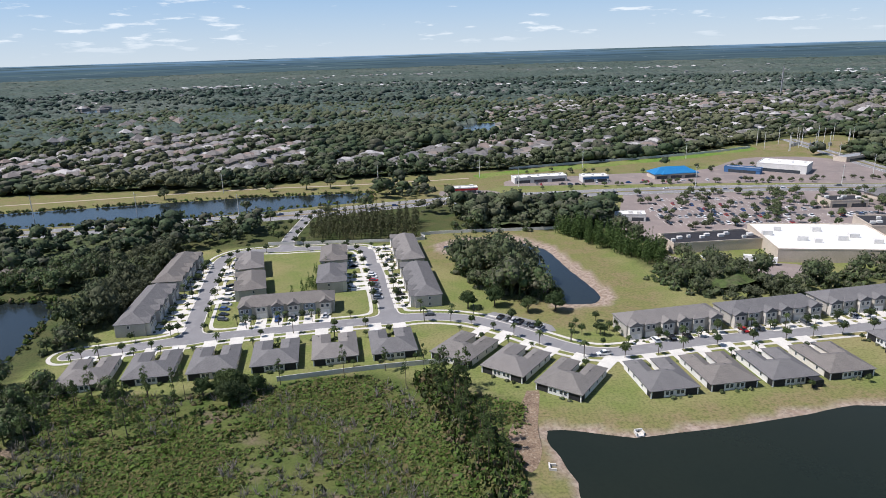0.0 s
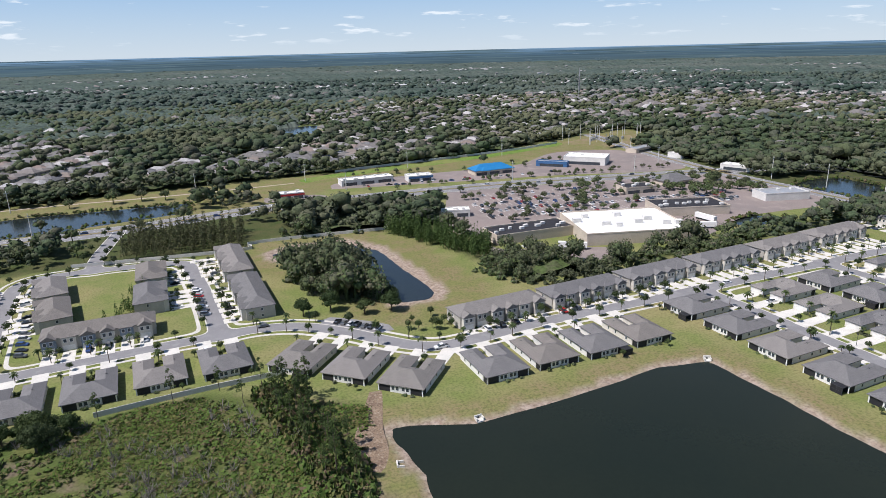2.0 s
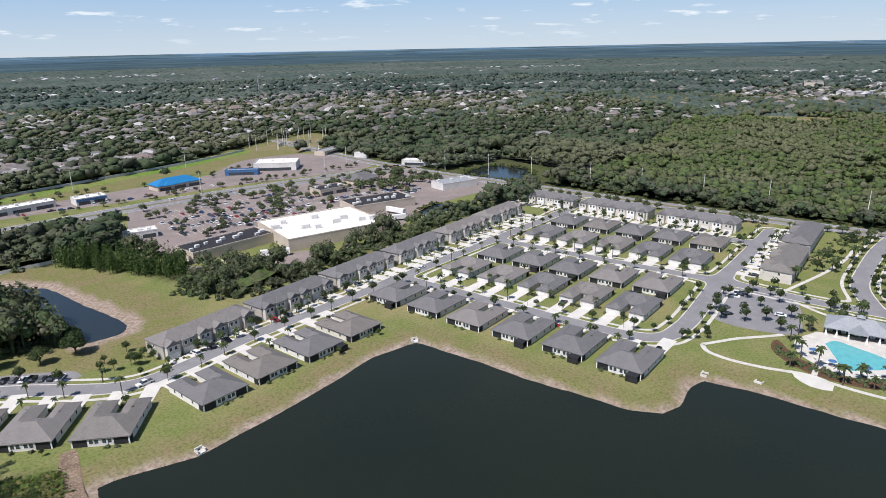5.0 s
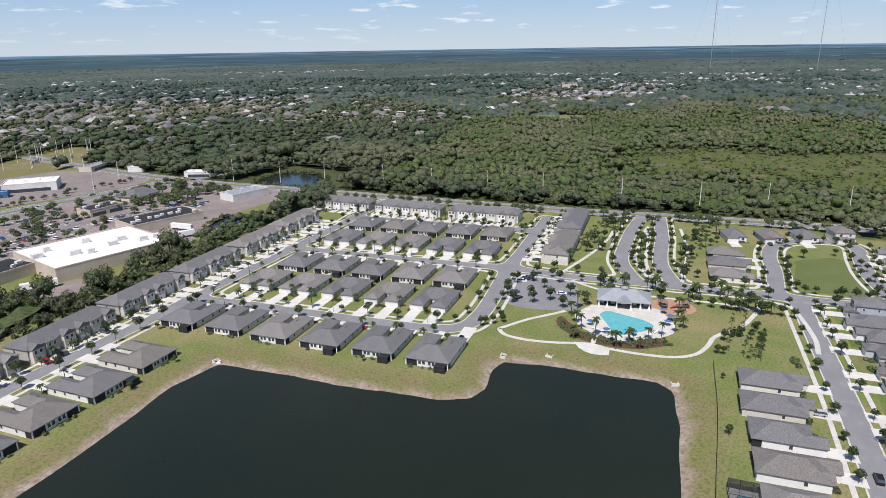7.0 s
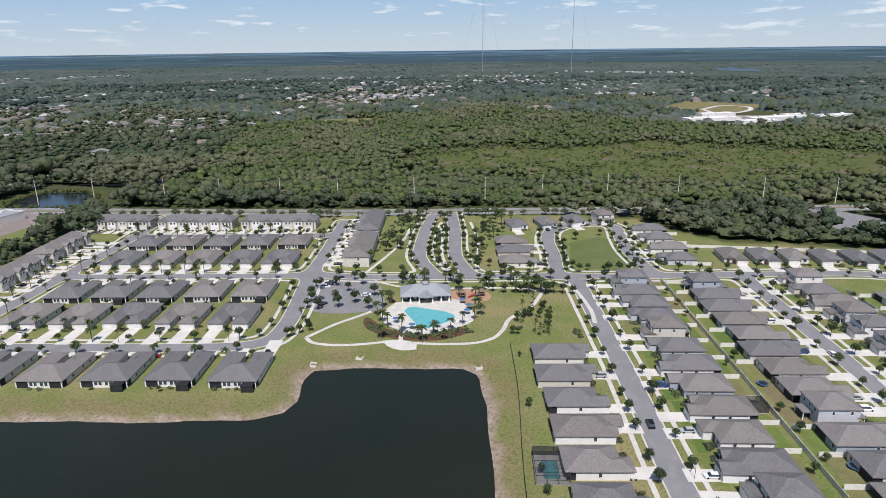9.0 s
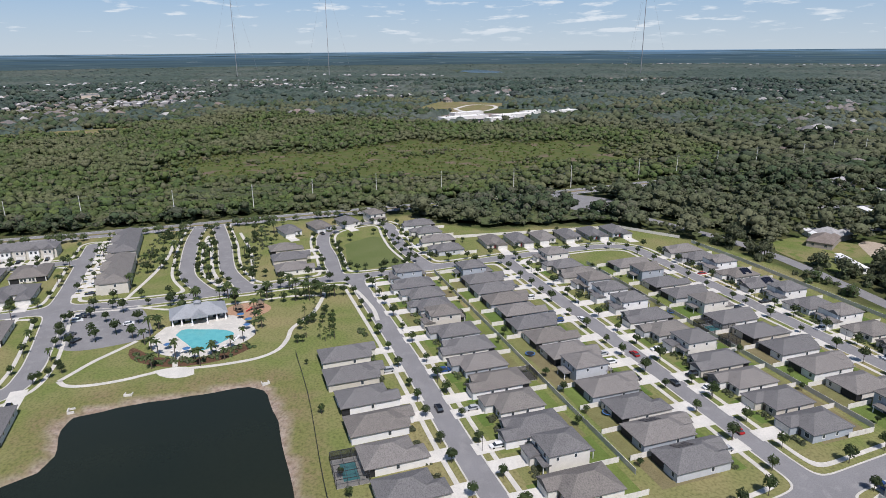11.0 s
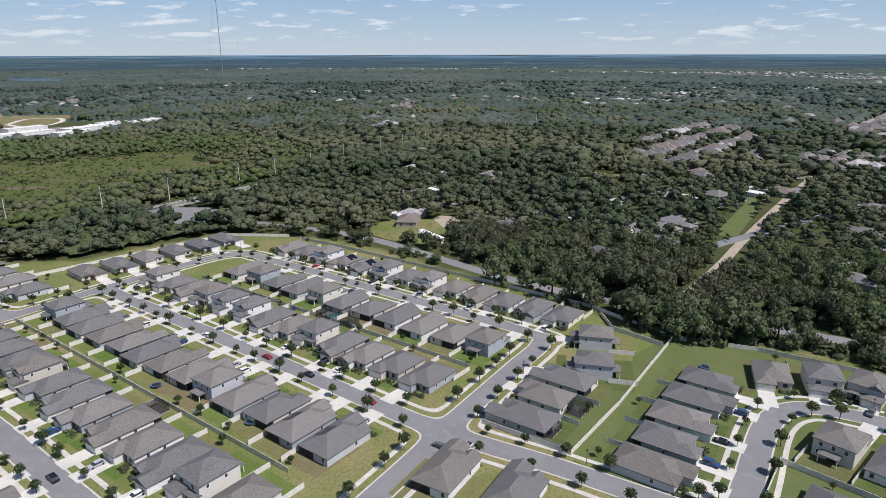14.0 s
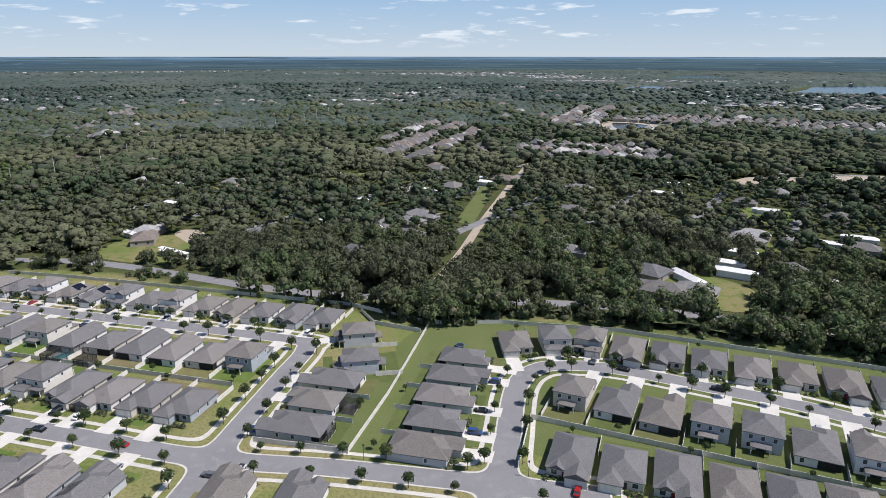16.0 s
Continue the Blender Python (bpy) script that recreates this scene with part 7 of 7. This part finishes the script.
def weed(seed):
    """A low spray of leaves, most of them turned to the light."""
    r = np.random.RandomState(seed + 900)
    n = 11
    c = np.stack([r.normal(size=n) * 0.75, r.normal(size=n) * 0.75, r.uniform(0.15, 0.8, n)], 1)
    nrm = np.stack([r.normal(size=n) * 0.5, r.normal(size=n) * 0.5, np.ones(n)], 1)
    a = np.cross(nrm, r.normal(size=(n, 3)))
    a /= np.linalg.norm(a, axis=1)[:, None]
    b = np.cross(nrm, a)
    b /= np.linalg.norm(b, axis=1)[:, None]
    z = 0.42 * r.uniform(0.6, 1.4, (n, 1))
    return np.stack([c + a * z, c - a * z * 0.6 + b * z, c - a * z * 0.6 - b * z], 1).reshape(-1, 3), np.arange(3 * n).reshape(-1, 3)


X, Y = rs.uniform(-150, 22, 30000), rs.uniform(120, 208, 30000)
k = inside(SCRUB, X, Y) & (wobble(X, Y, 13.0, 2.0) + 0.3 * rs.normal(size=len(X)) > 0.0)
P = np.stack([X[k], Y[k]], 1)[:9000]
stuff("low_weeds", [weed(q) for q in range(6)], P, np.clip(1.0 + 0.3 * wobble(P[:, 0], P[:, 1], 15.0, 8.0) + rs.normal(size=len(P)) * 0.25, 0.5, 1.9), M["bright_weeds"], "bright yellow-green weeds and vines over the scrub", "weeds", rs, 1.0)


def dead_bush(seed):
    r = random.Random(seed)
    parts = []
    for q in range(9):
        a, e = r.uniform(0, 6.3), r.uniform(0.3, 1.4)
        L = r.uniform(1.0, 2.4)
        parts.append(stick((0, 0, 0), (L * math.cos(a) * math.cos(e), L * math.sin(a) * math.cos(e), L * math.sin(e)), 0.07, 0.02, 3))
    return join(parts)


P = [(rs.uniform(-130, 8), rs.uniform(135, 203)) for q in range(1000)]
P = [p for p in P if inside(SCRUB, np.array([p[0]]), np.array([p[1]]))[0] and wobble(np.array([p[0]]), np.array([p[1]]), 15.0, 7.0)[0] > 0.1]
stuff("dead_brush", [dead_bush(q) for q in range(4)], P, rs.uniform(0.6, 1.7, len(P)), M["dead"], "grey dead brush and bare stems", "dead brush", rs, 1.2)
# bank of dense saplings beside the pines
P = [(-4 + 20 * t + rs.uniform(-9, 4), 205 - 64 * t + rs.uniform(-4, 4)) for t in rs.uniform(0, 1, 420)]
stuff("saplings", [bush(q, 40, 0.3) for q in range(4)], P, rs.uniform(0.9, 1.9, len(P)), M["weeds"], "dense green saplings under the pines", "saplings", rs, 1.7)
# reeds and weeds along canal and ponds
P = []
for w in (CANAL, POND_L, POND_S, POND_F):
    ln = np.array(w + w[:1], float)
    for a, b in zip(ln[:-1], ln[1:]):
        n = int(np.linalg.norm(b - a) / 1.6)
        for t in rs.uniform(0, 1, n):
            P.append(a + (b - a) * t + rs.normal(size=2) * 1.8)
stuff("bank_weeds", [bush(q) for q in range(4)], P, rs.uniform(0.5, 1.7, len(P)), M["weeds"], "olive weeds along the water's edge", "weeds", rs)
# low thicket over the meadow
X, Y = rs.uniform(530, 810, 4000), rs.uniform(-270, 265, 4000)
k = inside(MEADOW, X, Y)
P = np.stack([X[k], Y[k]], 1)
stuff("meadow_thicket", [bush(q, 10, 0.5) for q in range(4)], P[:1500], rs.uniform(0.5, 1.4, len(P[:1500])), M["bright_weeds"], "low olive thicket of a wet meadow", "thicket", rs)


def cypress(seed):
    r = np.random.RandomState(seed + 800)
    L = [(0, 0, z, 1.9 * (1.12 - z / 12), 1.2) for z in (2, 3.5, 5, 6.5, 8, 9.5, 11)]
    return join([leaf_cloud(90, L, 0.42, r)] + [stick((0, 0, 0), (0, 0, 12), 0.18, 0.03, 4)])


P = [(-84 + 5.2 * i + rs.uniform(-1, 1), 386 + 5.0 * j + rs.uniform(-1, 1)) for i in range(13) for j in range(9)]
stuff("cypress_stand", [cypress(q) for q in range(4)], P, rs.uniform(1.1, 1.4, len(P)), M["old_cypress"], "planted stand of bald cypress with thin pale trunks", "cypress", rs, 1.0)
P = [(72 + 36 * t + rs.uniform(-6, 10), 392 - 66 * t + rs.uniform(-6, 6)) for t in rs.uniform(0, 1, 170)]
stuff("cypress_stand", [cypress(q) for q in range(4)], P, rs.uniform(0.8, 1.15, len(P)), M["cypress"], "bright green pointed trees at the pond's edge", "cypress", rs, 1.0)
P = [(rs.normal(-68, 3), 282 + 48 * t) for t in rs.uniform(0, 1, 16)]
stuff("cypress_row", [cypress(q) for q in range(4)], P, rs.uniform(0.6, 0.8, len(P)), M["cypress"], "row of olive cypress on the lawn", "cypress", rs, 0.8)

# ---- fences ----
PANEL = Geo().box(0, -0.03, 0.08, 5, 0.03, 1.75).box(0, -0.06, 1.7, 5, 0.06, 1.82).box(-0.08, -0.08, 0, 0.08, 0.08, 1.95)
PANEL_ME = PANEL.mesh("fence_panel", M["vinyl"])


def fence(pts, label="tan vinyl privacy fence behind the gardens"):
    o = thing("fence", label, "fence", "garden fences")
    o.matrix_basis = pose(*pts[0], 0)
    for a, b in zip(pts[:-1], pts[1:]):
        L = math.hypot(b[0] - a[0], b[1] - a[1])
        n = max(1, round(L / 5))
        ang = math.degrees(math.atan2(b[1] - a[1], b[0] - a[0]))
        for k in range(n):
            t = k / n
            part("fence_panel", PANEL_ME, None, o, at=pose(a[0] + (b[0] - a[0]) * t - pts[0][0], a[1] + (b[1] - a[1]) * t - pts[0][1], 0, 0, 0, ang) @ Matrix.Diagonal((L / n / 5, 1, 1, 1)))


for pts in ([(312, -47), (138, -75)], [(310, -129), (146, -155)], [(336, -204), (300, -212), (148, -236), (106, -231)], [(106, -231), (94, -171), (89, -137), (118, -131)],
            [(106, -231), (78, -244), (30, -255), (-120, -260)], [(46, -176), (-105, -177)], [(46, -176), (42, -150)], [(372, -62), (376, -175), (346, -202)], [(106, -222), (128, -222), (140, -232)]):
    fence(pts)
SIDE = Geo()
edge = []
for k in range(4):
    edge += [(3.2 * k - 0.08, 0.03), (3.2 * k - 0.08, 0.09), (3.2 * k + 0.08, 0.09), (3.2 * k + 0.08, 0.03)]
ring = edge + [(x, -y) for x, y in edge[::-1]]
m = len(ring)
SIDE.v = [(x, y, 0.02) for x, y in ring] + [(x, y, 1.8) for x, y in ring]
SIDE.f = [tuple(range(m, 2 * m))[::-1]] + [(k, (k + 1) % m, m + (k + 1) % m, m + k) for k in range(m)]
SIDE_ME = SIDE.mesh("side_fence", M["vinyl"])
for q, (x, y, turn, key) in enumerate(HOUSES):
    if key[0] in ("one", "two") and y < -25 and rt.random() < 0.85:
        a = radians(turn)
        ux, uy = math.cos(a), math.sin(a)
        o = new("side_fence", SIDE_ME)
        o.matrix_basis = pose(x + ux * 6.75 - uy * 6.2, y + uy * 6.75 + ux * 6.2, 0, 0, 0, turn + 90)
        tagged(o, "tan vinyl fence between two back gardens", "fence", "garden fences")
wall_line = smooth_line([(-62, 205), (-29, 212), (4, 217)], 3.0)
g = strip(Geo(), wall_line, 0.12, 1.9, 2.0)
solid("boundary_wall", g, M["concrete"], "low tan boundary wall beside the scrub", "wall", kind="structure")
g = strip(Geo(), smooth_line([(-110, 378), (-20, 379), (-12, 392), (70, 396)], 3.0), 0.1, 1.9, 2.0)
solid("boundary_wall", g, M["vinyl"], "pale boundary fence of the terraces", "wall", kind="structure")
g = strip(Geo(), smooth_line([(60, 615), (250, 668), (330, 702)], 8.0), 0.15, 2.2, 2.4)
solid("boundary_wall", g, M["stucco_white"], "long white boundary wall of the far suburb", "wall", kind="structure")
g = Geo()
ln = smooth_line([(229, 19), (193, 13), (150, 8), (110, 2)], 3.0)
for p in ln:
    g.box(p[0] - 0.04, p[1] - 0.04, 0, p[0] + 0.04, p[1] + 0.04, 1.5)
for z in (0.5, 1.0, 1.5):
    strip(g, ln, 0.03, z, 0.05)
solid("rail_fence", g, M["dark_metal"], "thin black rail fence along the lake gardens", "fence", kind="structure")

# ---- back-garden things ----
def pool_cage():
    o = thing("screened_pool", "small blue pool inside a dark screen cage", "screened pool", "screened pools")
    part("deck", Geo().box(-4.5, -6.5, 0, 4.5, 6.5, 0.08), M["pale_concrete"], o)
    part("pool", Geo().box(-2.2, -4, 0.08, 2.2, 4, 0.12), M["pool_water"], o)
    post = Geo().box(-0.06, -0.06, 0, 0.06, 0.06, 2.9).mesh("cage_post", M["dark_metal"])
    for x in (-4.5, -1.5, 1.5, 4.5):
        for y in (-6.5, -3.25, 0, 3.25, 6.5):
            if abs(x) > 4 or abs(y) > 6:
                part("cage_post", post, None, o, at=pose(x, y, 0))
    bx = Geo().box(-4.5, -0.06, 2.85, 4.5, 0.06, 2.97).mesh("cage_beam", M["dark_metal"])
    by = Geo().box(-0.06, -6.5, 2.85, 0.06, 6.5, 2.97).mesh("cage_beam", M["dark_metal"])
    for y in (-6.5, -3.25, 0, 3.25, 6.5):
        part("cage_beam", bx, None, o, at=pose(0, y, 0))
    for x in (-4.5, -1.5, 1.5, 4.5):
        part("cage_beam", by, None, o, at=pose(x, 0, 0))
    part("cage_mesh", Geo().box(-4.5, -6.5, 0.05, 4.5, 6.5, 2.9), M["mesh_screen"], o, "dark see-through insect screen")
    return o


for x, y, t in ((153, 1, -82), (222, -149, 8)):
    place("pool_cage", pool_cage, pose(x, y, 0.02, 0, 0, t))


def lanai():
    o = thing("screened_patio", "dark screen cage over a back patio", "screened patio", "screened patios")
    part("deck", Geo().box(-3.2, -2.4, 0, 3.2, 2.4, 0.08), M["pale_concrete"], o)
    post = Geo().box(-0.06, -0.06, 0, 0.06, 0.06, 2.7).mesh("cage_post", M["dark_metal"])
    beam = Geo().box(-3.2, -0.05, 2.65, 3.2, 0.05, 2.75).mesh("cage_beam", M["dark_metal"])
    for x in (-3.2, -1.1, 1.1, 3.2):
        for y in (-2.4, 2.4):
            part("cage_post", post, None, o, at=pose(x, y, 0))
    for y in (-2.4, 0, 2.4):
        part("cage_beam", beam, None, o, at=pose(0, y, 0))
    part("cage_mesh", Geo().box(-3.15, -2.35, 0.09, 3.15, 2.35, 2.64), M["mesh_screen"], o, "dark see-through insect screen")
    return o


for x, y, t in ((100.5, -142.5, 100), (101, -158, 100), (137.5, -90, 8), (208, -147, 8), (252, -48, 8), (196, -62, 8), (262, -132, 8), (180, -124, 8)):
    place("lanai", lanai, pose(x, y, 0.03, 0, 0, t))


def trampoline():
    o = thing("trampoline", "round black trampoline with blue rim on a lawn", "trampoline", "trampolines")
    rim, n = Geo(), 16
    for k in range(n):
        a, b = k * math.tau / n, (k + 1) * math.tau / n
        rim.face((1.5 * math.cos(a), 1.5 * math.sin(a), 0.85), (1.5 * math.cos(b), 1.5 * math.sin(b), 0.85), (1.9 * math.cos(b), 1.9 * math.sin(b), 0.82), (1.9 * math.cos(a), 1.9 * math.sin(a), 0.82))
    part("rim", rim, M["blue_wall"], o)
    part("mat", Geo().face(*[(1.5 * math.cos(k * math.tau / n), 1.5 * math.sin(k * math.tau / n), 0.83) for k in range(n)]), M["screen"], o)
    for k in range(4):
        a = k * math.tau / 4
        part("leg", Geo().tube((1.7 * math.cos(a), 1.7 * math.sin(a), 0), (1.7 * math.cos(a), 1.7 * math.sin(a), 0.82), 0.04, 0.04), M["steel"], o)
    return o


for x, y in ((212, -68), (168, -80), (86, -216), (240, -140)):
    place("trampoline", trampoline, pose(x, y, 0))


def solar_array():
    o = thing("solar_array", "black solar panels on a shingle roof", "solar panels")
    for i in range(3):
        for j in range(4 - i % 2):
            part("solar_panel", Geo().box(-2 + 1.05 * j, -1.6 + 1.8 * i, 0, -1 + 1.05 * j, 0.1 + 1.8 * i, 0.06), M["solar"], o)
    return o


for q, (x, y, turn, key) in enumerate(HOUSES):
    if key[0] == "one" and y < -30 and q % 29 in (3, 4):
        # lies on the roof's east slope
        at = pose(x, y, 0, 0, 0, turn) @ pose(2.9, 1.0, 4.52, 0, 24.7, 0)
        solar_array().matrix_basis = at


def street_lamp():
    o = thing("street_lamp", "dark slim street lamp post beside the kerb", "street lamp", "street lamps")
    part("pole", Geo().tube((0, 0, 0), (0, 0, 4.6), 0.09, 0.06, 8), M["dark_metal"], o)
    part("lantern", Geo().box(-0.18, -0.18, 4.6, 0.18, 0.18, 5.05).hip(-0.18, -0.18, 0.18, 0.18, 5.05, 0.8, 0.06, 0.04), M["dark_metal"], o)
    return o


for r in (0, 2, 5, 6, 7, 8):
    ln = road_lines[r]
    for k in range(12, len(ln) - 2, 22):
        d = ln[k + 1] - ln[k]
        n = np.array([-d[1], d[0]]) / np.linalg.norm(d)
        p = ln[k] + n * 4.8
        if road_dist(*p) > 4.3:
            place("street_lamp", street_lamp, pose(*p, 0))


def power_pole(tall):
    def make():
        o = thing("power_pole", "tall concrete power pole with crossarms", "power pole", "power poles")
        part("pole", Geo().tube((0, 0, 0), (0, 0, tall), 0.32, 0.18, 8), M["stucco_white"], o)
        part("crossarm", Geo().box(-1.8, -0.1, tall - 2, 1.8, 0.1, tall - 1.8), M["steel"], o)
        return o
    return make


line = smooth_line([(402, 440), (413, 395), (432, 300), (455, 170), (470, 60), (495, -30), (500, -190), (522, -260), (548, -350), (575, -460), (605, -640), (640, -860), (655, -1000)], 42.0)
for p in line:
    place("power_pole", power_pole(19), pose(*p, 0, 0, 0, 20))
wires = Geo()
for a, b in zip(line[:-1], line[1:]):
    for off in (-1.6, 1.6):
        for z in (18, 15.4, 12.9):
            prev = None
            for t in np.linspace(0, 1, 7):
                c = (*(a + (b - a) * t + np.array([off, 0])), z - 5 * t * (1 - t))
                if prev:
                    wires.tube(prev, c, 0.06, 0.06, 3)
                prev = c
solid("power_line", wires, M["dark_metal"], "sagging power lines between the poles", "power line", kind="stuff")
for x, y in ((-310, 470), (-232, 470), (-60, 560), (30, 580), (130, 612), (240, 645), (60, 530), (200, 512), (310, 500), (-190, 540), (-150, 452), (360, 540), (372, 610)):
    place("power_pole2", power_pole(17), pose(x, y, 0, 0, 0, 15))
for k in range(16):
    place("power_pole", power_pole(19), pose(340 + 7 * k + rt.uniform(-4, 4), 690 + 30 * math.sin(k * 1.9) + k * 1.5, 0, 0, 0, 25))
shed = Geo()
for k in range(7):
    x, y = 372 + 7 * k, 700 + 6 * (k % 3)
    shed.box(x, y, 0, x + 3, y + 2, 3.5).box(x + 1, y + 0.8, 3.5, x + 1.3, y + 1.1, 8)
solid("switchgear", shed, M["steel"], "grey switchgear of the substation", "switchgear", kind="stuff")


def radio_mast(h):
    o = thing("radio_mast", "very tall thin guyed radio mast on the skyline", "radio mast", "radio masts")
    part("mast", Geo().tube((0, 0, 0), (0, 0, h), 1.6, 1.2, 4), M["tower"], o)
    for k in range(3):
        a = k * math.tau / 3
        part("guy_wire", Geo().tube((h * 0.25 * math.cos(a), h * 0.25 * math.sin(a), 0), (0, 0, h * 0.9), 0.22, 0.22, 3), M["tower"], o)
    return o


for x, y in ((3010, 400), (3000, 6), (2730, -1330)):
    place("mast", lambda: radio_mast(460.0), pose(x, y, 0))
place("short_mast", lambda: radio_mast(60.0), pose(700, 1380, 0))
# pale roofs of far towns along the skyline
TOWNS = [(1500, -1090, 90, 30), (758, -1358, 50, 14), (808, -1640, 80, 22), (901, -1142, 50, 10), (738, -1201, 50, 10), (4100, -2500, 420, 60), (3300, -3100, 380, 60), (1785, -3334, 330, 90), (1148, -3655, 260, 70), (880, -3250, 200, 60),
         (662, -3054, 130, 40), (747, -2008, 50, 8), (637, -2113, 50, 8), (1461, -3379, 280, 60), (505, -2720, 120, 50), (-110, -1549, 110, 36), (-260, -1600, 130, 40), (-150, -1900, 170, 40), (60, -2900, 250, 60), (2044, 701, 90, 26),
         (1932, 492, 90, 30), (1495, 392, 60, 26), (1828, 360, 80, 30), (1936, -44, 100, 30), (1560, -112, 70, 24), (2516, 307, 130, 40), (2179, 95, 110, 40), (1740, -60, 70, 20), (2900, -200, 160, 50), (2400, 900, 200, 40), (1300, 1300, 160, 30),
         (700, 1900, 190, 40), (200, 2100, 150, 40), (-400, 2300, 160, 50), (-900, 2500, 220, 60), (1500, 2300, 300, 50), (-300, 3300, 320, 60), (900, 3300, 350, 50), (2500, 2200, 300, 50)]
spots = []
for x, y, wide, n in TOWNS:
    far = math.hypot(x, y)
    for k in range(n):
        u, v = rs.normal() * wide * 0.9, rs.normal() * wide * 0.3
        spots.append((x - y / far * u + x / far * v, y + x / far * u + y / far * v))
g = Geo()
for x, y in spots:
    w, d, h = rs.uniform(5, 10), rs.uniform(4, 8), rs.uniform(6, 9)
    g.box(x - w, y - d, -1, x + w, y + d, h)
    g.hip(x - w, y - d, x + w, y + d, h + 0.2, 0.4)
solid("far_town", g, M["town_roof"], "pale roofs of far towns between trees", "buildings", kind="stuff")
